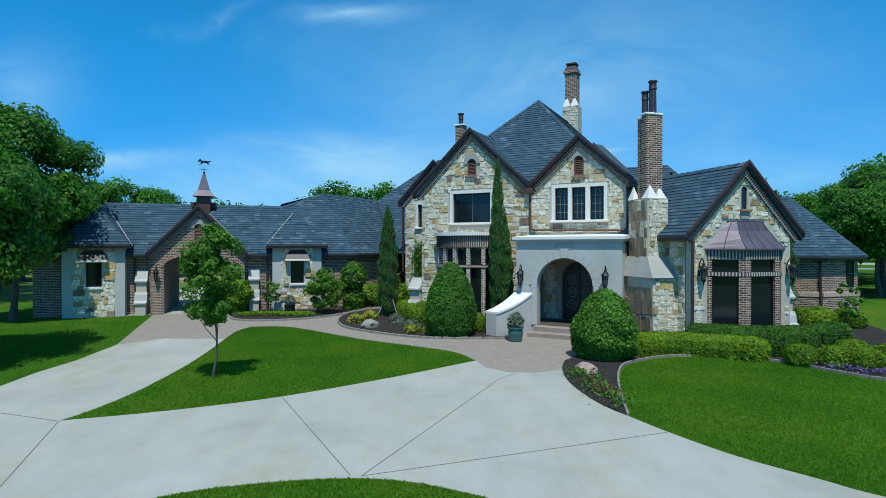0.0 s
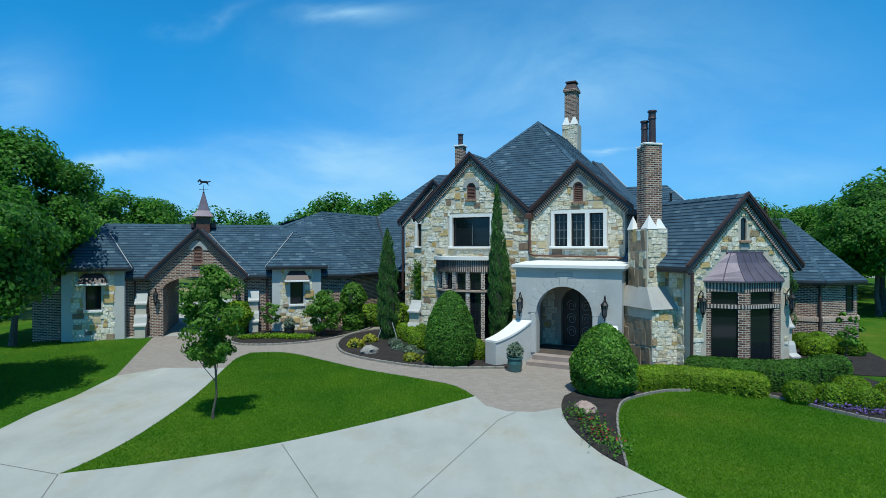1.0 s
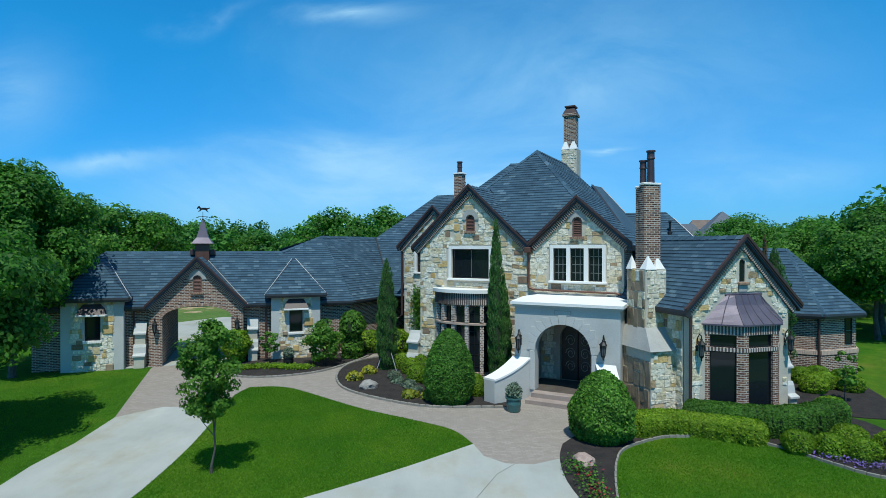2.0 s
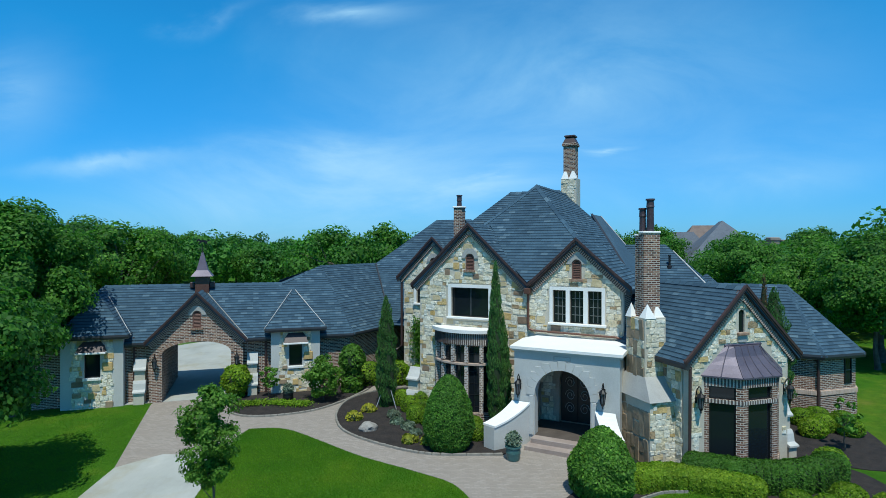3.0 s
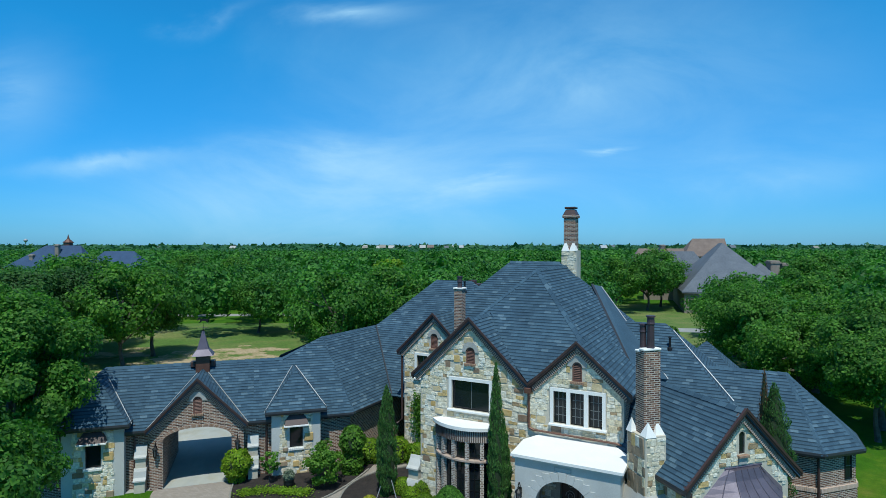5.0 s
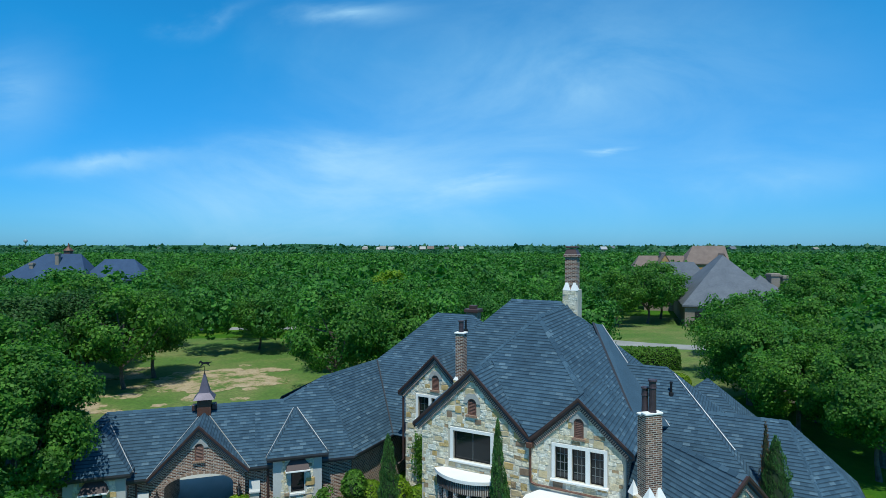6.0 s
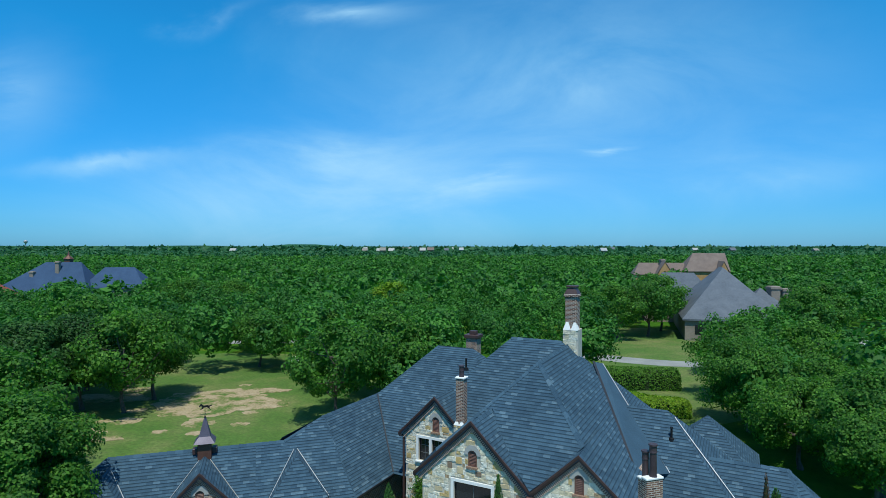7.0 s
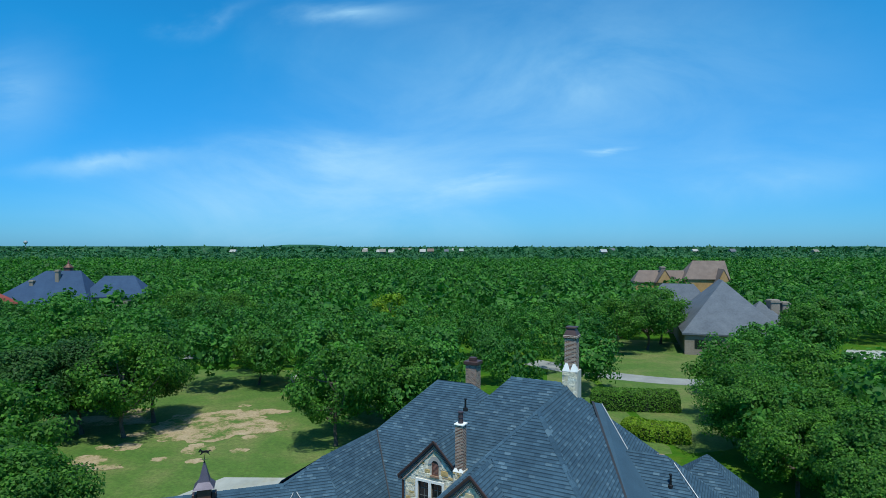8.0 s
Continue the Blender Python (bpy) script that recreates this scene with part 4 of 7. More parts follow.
def bow_ring(name, d0, d1, r0, r1, z0, z1, mat, parent, n=4):
    bm = bmesh.new()
    ds = [d0 + (d1 - d0) * i / n for i in range(n + 1)]
    prism(bm, [M(*bow_pt(d, r1), z0) for d in ds] + [M(*bow_pt(d, r0), z0) for d in ds[::-1]], Vector((0, 0, z1 - z0)))
    bmesh.ops.recalc_face_normals(bm, faces=bm.faces)
    uv_metres(bm)
    return part(name, bm, mat, parent)


bow_ring("cap", -BH - 3, BH + 3, 0.4, BR + 0.13, 3.86, 4.0, WHITE_STONE, bow, 24)
for i in range(70):                      # soldier bricks under the cap
    d = -BH + (i + 0.5) * 2 * BH / 70
    bow_ring("soldier_brick", d - 0.6, d + 0.6, BR - 0.1, BR + (0.01 if i % 2 else 0.045), 3.38, 3.86, PALE_JOINT if i % 2 else SOLDIER, bow, 1)
bow_ring("lintel", -BH, BH, BR - 0.16, BR - 0.09, 3.30, 3.86, BRICK, bow, 20)
bow_ring("transom_sill", -BH, BH, BR - 0.2, BR + 0.035, 2.56, 2.63, DENTIL, bow, 24)
bow_ring("base", -BH, BH, BR - 0.25, BR + 0.03, 0.1, 0.62, BRICK, bow, 20)
for i in range(6):
    d = -BH + i * 2 * BH / 5
    bow_ring("pier", d - 2.4, d + 2.4, BR - 0.2, BR, 0.6, 2.52, PALE_BRICK, bow, 2)
    bow_ring("pier", d - 2.4, d + 2.4, BR - 0.2, BR, 2.66, 3.40, PALE_BRICK, bow, 2)
    if i < 5:
        e = d + 2 * BH / 5
        for z0, z1, bars in ((0.62, 2.52, 4), (2.66, 3.38, 1)):
            pane = bow_ring("pane", d + 2, e - 2, BR - 0.19, BR - 0.17, z0, z1, GLASS, bow, 2)
            for j in range(bars):
                z = z0 + (z1 - z0) * (j + 0.5) / bars
                bow_ring("glazing_bar", d + 2, e - 2, BR - 0.172, BR - 0.155, z - 0.012, z + 0.012, IRON, bow, 2)
            bow_ring("glazing_bar", (d + e) / 2 - 0.4, (d + e) / 2 + 0.4, BR - 0.172, BR - 0.15, z0, z1, IRON, bow, 1)

# rubble stone faces
BOW_HOLE = rect_loop(-11.45, -8.6, 0.0, 4.02)
PORT_HOLE = rect_loop(-7.3, -3.3, 0.0, 3.9)
grow = lambda q, m=0.14: rect_loop(min(p[0] for p in q) - m, max(p[0] for p in q) + m, min(p[1] for p in q) - m, max(p[1] for p in q) + m)
stones(wall_a, M, 21.70, A_OUT, [BOW_HOLE, PORT_HOLE, grow(WIN_A), rect_loop(-6.5, -4.28, 4.35, 5.84), LOUVRE_A, LOUVRE_B], 1)
stones(wall_s, M, 25.90, [(-15.75, 0.1), (-12.1, 0.1), (-12.1, 5.9), (-13.93, 7.62), (-15.75, 5.72)], [rect_loop(-15.1, -13.38, 4.3, 5.76), rect_loop(-14.13, -13.73, 6.0, 6.82)], 2, h=(0.18, 0.36), w=(0.28, 0.7))
stones(wall_c, W, 14.50, C_OUT, [rect_loop(13.22, 16.48, 0.1, 3.32), rect_loop(14.62, 15.0, 4.28, 5.36), [(13.1, 3.3), (16.6, 3.3), (15.68, 4.24), (14.02, 4.24)]], 3, h=(0.13, 0.28), w=(0.18, 0.5))

stones(porch_back, M, 21.64, rect_loop(-6.81, -3.81, 0.6, 3.08), [rect_loop(-6.2, -4.6, 0.5, 2.95)], 5, h=(0.18, 0.34), w=(0.22, 0.5))

# portico: cap, stepped voussoirs, panel, steps, flank walls
bm = bmesh.new()
lo_ = [(-7.32, 19.55), (-3.30, 19.55), (-3.30, 21.1), (-3.75, 21.74), (-6.9, 21.74), (-7.32, 21.0)]
vb = [bm.verts.new(M(a, b, 3.66)) for a, b in lo_]
vt = [bm.verts.new(M(a, b, 3.76 + max(0, b - 19.55) * 0.055)) for a, b in lo_]
bm.faces.new(vb[::-1]); bm.faces.new(vt)
for i in range(6):
    bm.faces.new((vb[i], vb[(i + 1) % 6], vt[(i + 1) % 6], vt[i]))
part("portico_cap", bm, WHITE_STONE, house)
body("cornice", M, -7.27, -3.35, 19.61, 21.0, 3.58, 3.66, STUCCO)
for i in range(13):
    t0, t1 = math.pi * (i + 0.015) / 13, math.pi * (i + 0.985) / 13
    arc = [(-5.415 - 1.005 * math.cos(t), 2.02 + 0.98 * math.sin(t)) for t in (t0, (t0 + t1) / 2, t1)]
    (x0, z0), (x1, z1) = ((-5.415 - 1.30 * math.cos(t), 2.02 + 1.27 * math.sin(t)) for t in (t0, t1))
    if i < 6:                              # each stone ends in a square step
        top = [(x1, z1), (x0, z1), (x0, z0)]
    elif i > 6:
        top = [(x1, z1), (x1, z0), (x0, z0)]
    else:
        top = [(x1, z1 + 0.05), (x0, z0 + 0.05)]
    bm = bmesh.new()
    prism(bm, [M(a, 19.672, z) for a, z in arc + top], M.v * 0.036)
    part("voussoir", bm, STUCCO, wall_p)
panel = flat_part("panel", M, 19.68, rect_loop(-5.72, -5.1, 3.32, 3.50), [rect_loop(-5.69, -5.13, 3.35, 3.47)], 0.03, SKIRT, wall_p)
for a0, a1 in ((-6.62, -6.45), (-4.38, -4.21)):
    body("jamb_stone", M, a0, a1, 19.66, 19.74, 0.57, 2.0, STUCCO, wall_p, 0.01)
for i, (b0, z1) in enumerate(((18.95, 0.39), (19.33, 0.565))):
    body("step", M, -6.55 + 0.1 * i, -4.28 - 0.1 * i, b0, 19.75, 0.05, z1, STEP, None, 0.015)


def flank(side):
    """Curved wall sweeping out from the portico, with a white coping."""
    c = -5.415
    bm, cop = bmesh.new(), bmesh.new()
    n = 8
    A, B = [], []
    for i in range(n + 1):
        t = i / n
        reach = 1.0 if side < 0 else 0.72
        a = 1.20 + (0.72 * t + 0.12 * t * t) * reach
        b = 19.66 - 1.30 * t * reach
        top = 1.66 - 0.62 * t + 0.14 * t * (1 - t) * -2
        A.append((a, b, top)); B.append((a + 0.62 - 0.16 * t, b + 0.16 * t, top))
    rows = []
    for (a, b, z), (a2, b2, _) in zip(A, B):
        rows.append([M(c + side * a, b, 0.05), M(c + side * a2, b2, 0.05), M(c + side * a2, b2, z), M(c + side * a, b, z)])
    for bmx in (bm, cop):
        vr = []
        for r in rows:
            if bmx is cop:
                o = (r[3] - r[2]).normalized() * 0.035
                q = [r[2] - o + Vector((0, 0, 0.002)), r[2] - o + Vector((0, 0, 0.07)), r[3] + o + Vector((0, 0, 0.07)), r[3] + o + Vector((0, 0, 0.002))]
            else:
                q = r
            vr.append([bmx.verts.new(p) for p in q])
        for p, q in zip(vr, vr[1:]):
            for i in range(4):
                bmx.faces.new((p[i], p[(i + 1) % 4], q[(i + 1) % 4], q[i]))
        bmx.faces.new(vr[0]); bmx.faces.new(vr[-1][::-1])
    w_ = part("flank_wall", bm, STUCCO, house)
    part("coping", cop, WHITE_STONE, w_)


flank(-1); flank(1)

# front door with wrought-iron scrolls
bm = bmesh.new()
pierced(bm, M, 21.88, DOOR, [], 0.06)
door = part("front_door", bm, DOORWOOD, house, "dark front door with wrought-iron scrolls")
for s in (-1, 1):
    for z in (1.1, 1.6, 2.1):
        bm = bmesh.new()
        cc = -5.4 + s * 0.28
        tube(bm, [M(cc + s * (0.22 - 0.16 * k / 16) * math.cos(k * 0.62) * 0.9, 21.85, z + (0.24 - 0.18 * k / 16) * math.sin(k * 0.62)) for k in range(17)], 0.014, 5)
        part("scroll", bm, SKIRT, door)
bm = bmesh.new()
box(bm, M, -5.42, -5.38, 21.84, 21.88, 0.6, 2.75)
part("meeting_stile", bm, IRON, door)


LAMP_GLASS = mottled("seeded_lamp_glass", (0.05, 0.055, 0.06), (0.14, 0.15, 0.16), 8.0, 40.0, 0.15, relief=0.001)


def lantern(name, place, deg, size, label, hanging=True):
    """Wall lantern: backplate, scrolled arm, cage with glass and finials."""
    e = thing(name, place, label, "lantern", "wall lanterns", deg=deg)
    def add(nm, bm, mat):
        bmesh.ops.recalc_face_normals(bm, faces=bm.faces)
        me = bpy.data.meshes.new(nm); bm.to_mesh(me); bm.free(); me.materials.append(mat)
        o = new(nm, me); o.parent = e
    s = size
    bm = bmesh.new(); tube(bm, [(0, 0.0, 0.15 * s), (0, -0.06 * s, 0.42 * s), (0, -0.16 * s, 0.56 * s), (0, -0.26 * s, 0.50 * s), (0, -0.26 * s, 0.40 * s)], 0.018 * s + 0.004, 6); add("arm", bm, IRON)
    bm = bmesh.new(); lathe(bm, (0, -0.26 * s, 0), [(0.135 * s, 0.19 * s), (0.165 * s, 0.20 * s), (0.14 * s, 0.235 * s), (0.06 * s, 0.32 * s), (0.035 * s, 0.34 * s), (0.05 * s, 0.37 * s), (0.015 * s, 0.43 * s)], 8); add("hood", bm, IRON)
    bm = bmesh.new(); lathe(bm, (0, -0.26 * s, 0), [(0.07 * s, -0.22 * s), (0.115 * s, 0.19 * s)], 8); add("glass", bm, LAMP_GLASS)
    for k in range(6):
        a = k * math.tau / 6
        bm = bmesh.new(); tube(bm, [(0.075 * s * math.cos(a), -0.26 * s + 0.075 * s * math.sin(a), -0.22 * s), (0.123 * s * math.cos(a), -0.26 * s + 0.123 * s * math.sin(a), 0.19 * s)], 0.013 * s, 4); add("bar", bm, IRON)
    bm = bmesh.new(); lathe(bm, (0, -0.26 * s, 0), [(0.012 * s, -0.42 * s), (0.03 * s, -0.37 * s), (0.02 * s, -0.33 * s), (0.08 * s, -0.25 * s), (0.085 * s, -0.21 * s)], 8); add("base", bm, IRON)
    for side in (-1, 1):                   # scroll below the arm
        bm = bmesh.new(); tube(bm, [(side * 0.05 * s, -0.02 - 0.10 * s * (1 - math.cos(k * 0.55)), 0.24 * s - 0.13 * s * math.sin(k * 0.55) * (1 - k / 14)) for k in range(9)], 0.012 * s + 0.003, 5); add("scroll", bm, IRON)
    bm = bmesh.new(); box(bm, X0, -0.06 * s, 0.06 * s, -0.02, 0.0, -0.1 * s, 0.32 * s, 0.01); add("backplate", bm, IRON)
    return e


for a_, z_ in ((-6.98, 2.25), (-3.95, 2.25)):
    lantern("wall_lantern", M(a_, 19.7, z_), -27.5, 0.88, "black iron wall lantern on the pale portico")
for w_ in (13.0, 16.6):
    lantern("wall_lantern", W(w_, 14.5, 2.55), 17.5, 0.85, "black iron scrolled lantern on the stone gable")
for w_ in (-4.68, -1.2):
    lantern("wall_lantern", W(w_, 28.2, 2.1), 17.5, 0.8, "black iron lantern on the brick gateway")

# canted window bay with copper roof
def canted(d0, grow_, z):
    return [W(13.28 - grow_, 14.54, z), W(14.17 - grow_ * 0.4, 13.80 - grow_, z), W(15.53 + grow_ * 0.4, 13.80 - grow_, z), W(16.42 + grow_, 14.54, z)]


bay = body("canted_bay", W, 13.35, 16.35, 14.56, 14.80, 0.2, 3.30, DOORWOOD)
seg = canted(0, 0, 0)
for k in range(3):
    p, q = seg[k], seg[k + 1]
    d = (q - p)
    Lk = d.length
    ax_ = Axes(math.degrees(math.atan2(d.y, d.x)))
    a0, b0 = p.dot(ax_.u), p.dot(ax_.v)
    m0, m1 = a0 + 0.20, a0 + Lk - 0.20
    for x0, x1 in ((a0, m0), (m1, a0 + Lk)):
        body("pier", ax_, x0, x1, b0, b0 + 0.2, 0.2, 3.0, BRICK, bay)
    body("lintel", ax_, a0, a0 + Lk, b0, b0 + 0.2, 3.0, 3.3, BRICK, bay)
    n = int(Lk / 0.048)
    for i in range(n):
        x = a0 + i * Lk / n
        body("soldier_brick", ax_, x + 0.003, x + Lk / n - 0.003, b0 - (0.02 if i % 2 else 0.005), b0 + 0.03, 3.01, 3.29, SOLDIER if i % 2 else PALE_JOINT, bay)
        body("soldier_brick", ax_, x + 0.003, x + Lk / n - 0.003, b0 - 0.02, b0 + 0.03, 2.48, 2.60, SOLDIER if i % 2 else PALE_JOINT, bay)
    body("transom", ax_, m0, m1, b0 + 0.03, b0 + 0.16, 2.48, 2.60, BRICK, bay)
    for z0, z1 in ((0.55, 2.48), (2.60, 3.0)):
        bm = bmesh.new(); box(bm, ax_, m0, m1, b0 + 0.10, b0 + 0.12, z0, z1)
        pn = part("pane", bm, GLASS, bay)
        bm = bmesh.new(); pierced(bm, ax_, b0 + 0.07, rect_loop(m0, m1, z0, z1), [rect_loop(m0 + 0.04, m1 - 0.04, z0 + 0.04, z1 - 0.04)], 0.04)
        part("window_frame", bm, IRON, bay)
    body("sill", ax_, a0, a0 + Lk, b0 - 0.03, b0 + 0.2, 0.2, 0.55, BRICK, bay)
PROF = [(0.10, 3.34), (-0.02, 3.46), (-0.22, 3.66), (-0.40, 3.90), (-0.52, 4.20)]


def cop_ring(g, z):
    g2 = g
    top = (z - 3.34) / 0.86
    l, r = 13.28 - 0.12 + top * 0.94, 16.42 + 0.12 - top * 0.94
    f = min(14.54, 13.80 - g)
    cl = max(l, 14.12 - g * 0.45)
    cr = min(r, 15.58 + g * 0.45)
    return [W(l, 14.53, z), W(cl, f, z), W(cr, f, z), W(r, 14.53, z)]


bm = bmesh.new()
rg = [[bm.verts.new(p) for p in cop_ring(g, z)] for g, z in PROF]
for p, q in zip(rg, rg[1:]):
    for i in range(3):
        bm.faces.new((p[i], p[i + 1], q[i + 1], q[i]))
bm.faces.new(rg[-1])
low = [bm.verts.new(v.co - Vector((0, 0, 0.05))) for v in rg[0]]
for i in range(3):
    bm.faces.new((low[i], low[i + 1], rg[0][i + 1], rg[0][i]))
bm.faces.new(low[::-1])
cop = part("copper_roof", bm, COPPER, bay, "brown standing-seam copper roof")
R_ = [cop_ring(g, z) for g, z in PROF]
for i0, i1, f in ((0, 1, 0.0), (0, 1, 0.5), (1, 2, 0.0), (1, 2, 0.25), (1, 2, 0.5), (1, 2, 0.75), (1, 2, 1.0), (2, 3, 0.5), (2, 3, 1.0)):
    bm = bmesh.new()
    tube(bm, [r[i0].lerp(r[i1], f) + Vector((0, 0, 0.012)) for r in R_], 0.016, 5)
    part("seam", bm, COPPER, cop)
bm = bmesh.new()
tube(bm, [W(14.1, 14.5, 4.22), W(15.6, 14.5, 4.22)], 0.04, 6)
part("flashing", bm, COPPER, cop)


def buttress(ax, a0, a1, b, z, out=0.45):
    """Stepped stone buttress with two swept white caps."""
    core = body("buttress", ax, a0, a1, b - out * 0.55, b + 0.02, 0.1, z, MORTAR)
    for zt, o0, o1 in ((z + 0.42, 0.04, out * 0.75), (z - 0.55, out * 0.6, out * 1.25)):
        bm = bmesh.new()
        pts = [ax(a0 - 0.04, b - o0 - 0.02, zt), ax(a0 - 0.04, b - o0 - 0.08, zt - 0.12), ax(a0 - 0.04, b - o1 * 0.7, zt - 0.38), ax(a0 - 0.04, b - o1, zt - 0.46), ax(a0 - 0.04, b - o1, zt - 0.52), ax(a0 - 0.04, b + 0.0, zt - 0.52), ax(a0 - 0.04, b + 0.0, zt)]
        prism(bm, pts, ax.u * (a1 - a0 + 0.08))
        part("cap", bm, STUCCO, core)
    body("foot", ax, a0, a1, b - out * 1.1, b + 0.01, 0.1, z - 1.05, MORTAR, core)


buttress(W, -5.55, -5.12, 28.6, 1.9)
buttress(W, -0.72, -0.3, 28.6, 1.9)
buttress(W, 16.78, 17.1, 14.95, 1.75)
buttress(M, -12.9, -12.4, 21.9, 1.6, 0.6)


# ---------------------------------------------------------------- chimneys, cupola, wing bays
def flue(parent, x, y, z0, z1, r, mat):
    bm = bmesh.new()
    lathe(bm, (x, y, 0), [(r * 1.15, z0), (r * 1.0, z0 + 0.08), (r * 0.92, z1 - 0.3), (r * 1.12, z1 - 0.28), (r * 1.0, z1 - 0.22), (r * 0.95, z1 - 0.06), (r * 1.25, z1 - 0.05), (r * 1.2, z1)], 12)
    part("flue", bm, mat, parent)


def spire(parent, ax, a0, a1, b0, b1, z0, z1):
    bm = bmesh.new()
    q = [bm.verts.new(ax(a, b, z0)) for a, b in ((a0, b0), (a1, b0), (a1, b1), (a0, b1))]
    t = bm.verts.new(ax((a0 + a1) / 2, (b0 + b1) / 2, z1))
    bm.faces.new(q[::-1])
    for i in range(4):
        bm.faces.new((q[i], q[(i + 1) % 4], t))
    part("spire", bm, WHITE_STONE, parent)


FLUE = mottled("dark_plum_clay", (0.035, 0.022, 0.026), (0.065, 0.042, 0.046), 3.0, 20.0, 0.5)
# entrance chimney
ch = body("chimney", W, 12.05, 12.87, 15.75, 16.75, 0.2, 5.02, MORTAR)
stones(ch, W, 15.75, rect_loop(12.05, 12.87, 3.0, 5.0), [], 11, h=(0.14, 0.28), w=(0.2, 0.45))
AL = Axes(17.5 - 90)        # faces looking towards the entrance
# mostly darker slabs: this side's shade is put into the stone colour
stones(ch, AL, W(12.05, 0).dot(AL.v), rect_loop(W(0, 16.75).dot(AL.u), W(0, 15.75).dot(AL.u), 3.0, 5.0), [], 12, h=(0.5, 0.9), w=(0.2, 0.3), kinds=SHADE_SLABS[:10] + STONE_MESHES[10:])
body("shaft", W, 12.19, 12.84, 16.0, 16.24, 4.9, 7.84, BRICK, ch)
body("shaft", W, 12.22, 12.75, 16.25, 16.50, 4.9, 7.76, BRICK, ch)
body("shaft_cap", W, 12.16, 12.87, 15.97, 16.26, 7.84, 7.92, WHITE_STONE, ch, 0.02)
body("shaft_cap", W, 12.19, 12.78, 16.27, 16.53, 7.76, 7.83, WHITE_STONE, ch, 0.02)
p_ = W(12.54, 16.12); flue(ch, p_.x, p_.y, 7.9, 9.02, 0.125, FLUE)
p_ = W(12.44, 16.39); flue(ch, p_.x, p_.y, 7.82, 8.72, 0.115, FLUE)
for a0, a1, b0, b1 in ((12.05, 12.47, 15.72, 16.08), (12.52, 12.92, 15.85, 16.25), (12.0, 12.28, 16.45, 16.75)):
    spire(ch, W, a0, a1, b0, b1, 5.0, 5.48)
lowb = body("lower_base", W, 11.82, 12.95, 15.18, 17.3, 0.1, 2.42, MORTAR, ch)
stones(ch, W, 15.18, rect_loop(11.82, 12.95, 0.3, 2.4), [], 13, h=(0.14, 0.3), w=(0.2, 0.4))
# tall slabs, dark for the shaded side as above
stones(ch, AL, W(11.82, 0).dot(AL.v), rect_loop(W(0, 17.3).dot(AL.u), W(0, 15.18).dot(AL.u), 0.3, 2.4), [], 14, h=(0.8, 1.2), w=(0.2, 0.34), kinds=SHADE_SLABS)
stones(wall_e, AL, W(12.78, 0).dot(AL.v), rect_loop(W(0, 21).dot(AL.u), W(0, 14.85).dot(AL.u), 0.25, 3.8), [], 19, h=(0.16, 0.34), w=(0.2, 0.5))
bm = bmesh.new()
lo_ = [bm.verts.new(W(a, b, 2.40)) for a, b in ((11.74, 15.08), (13.03, 15.08), (13.03, 17.4), (11.74, 17.4))]
hi_ = [bm.verts.new(W(a, b, 3.08)) for a, b in ((12.03, 15.72), (12.9, 15.72), (12.9, 16.8), (12.03, 16.8))]
bm.faces.new(lo_[::-1]); bm.faces.new(hi_)
for i in range(4):
    bm.faces.new((lo_[i], lo_[(i + 1) % 4], hi_[(i + 1) % 4], hi_[i]))
part("weathering", bm, SKIRT, ch)

# tall rear chimney
ch = body("chimney", M, -8.55, -7.70, 30.75, 31.6, 8.6, 11.15, MORTAR)
stones(ch, M, 30.75, rect_loop(-8.55, -7.70, 9.0, 11.1), [], 15, h=(0.16, 0.3), w=(0.25, 0.5))
body("shaft", M, -8.45, -7.80, 30.85, 31.5, 11.1, 12.95, BRICK, ch)
body("shaft_band", M, -8.52, -7.73, 30.78, 31.57, 12.95, 13.1, BRICK, ch, 0.02)
bm = bmesh.new()
c0 = [bm.verts.new(M(a, b, 13.1)) for a, b in ((-8.5, 30.8), (-7.75, 30.8), (-7.75, 31.55), (-8.5, 31.55))]
c1 = [bm.verts.new(M(a, b, 13.42)) for a, b in ((-8.36, 30.94), (-7.89, 30.94), (-7.89, 31.41), (-8.36, 31.41))]
bm.faces.new(c0[::-1]); bm.faces.new(c1)
for i in range(4):
    bm.faces.new((c0[i], c0[(i + 1) % 4], c1[(i + 1) % 4], c1[i]))
part("cap", bm, FASCIA, ch)
body("cowl", M, -8.42, -7.83, 30.88, 31.47, 13.46, 13.56, FASCIA, ch, 0.02)
for a0 in (-8.55, -8.12):
    spire(ch, M, a0, a0 + 0.42, 30.72, 31.1, 11.12, 11.75)
# slim chimney between the gables
ch = body("chimney", M, -12.28, -11.72, 24.65, 25.2, 5.5, 7.05, MORTAR)
stones(ch, M, 24.65, rect_loop(-12.28, -11.72, 5.7, 7.0), [], 16, h=(0.14, 0.26), w=(0.2, 0.35))
body("shaft", M, -12.18, -11.76, 24.7, 25.1, 7.0, 9.28, BRICK, ch)
body("shaft_cap", M, -12.23, -11.71, 24.65, 25.15, 9.28, 9.36, WHITE_STONE, ch, 0.02)
p_ = M(-11.97, 24.9); flue(ch, p_.x, p_.y, 9.34, 9.92, 0.12, FLUE)
for a0 in (-12.28, -12.0):
    spire(ch, M, a0, a0 + 0.28, 24.62, 24.9, 7.02, 7.3)
# rear chimney
ch = body("chimney", M, -20.6, -19.6, 43.8, 44.7, 3.0, 7.9, BRICK)
body("shaft_cap", M, -20.75, -19.45, 43.65, 44.85, 7.9, 8.2, FASCIA, ch, 0.04)
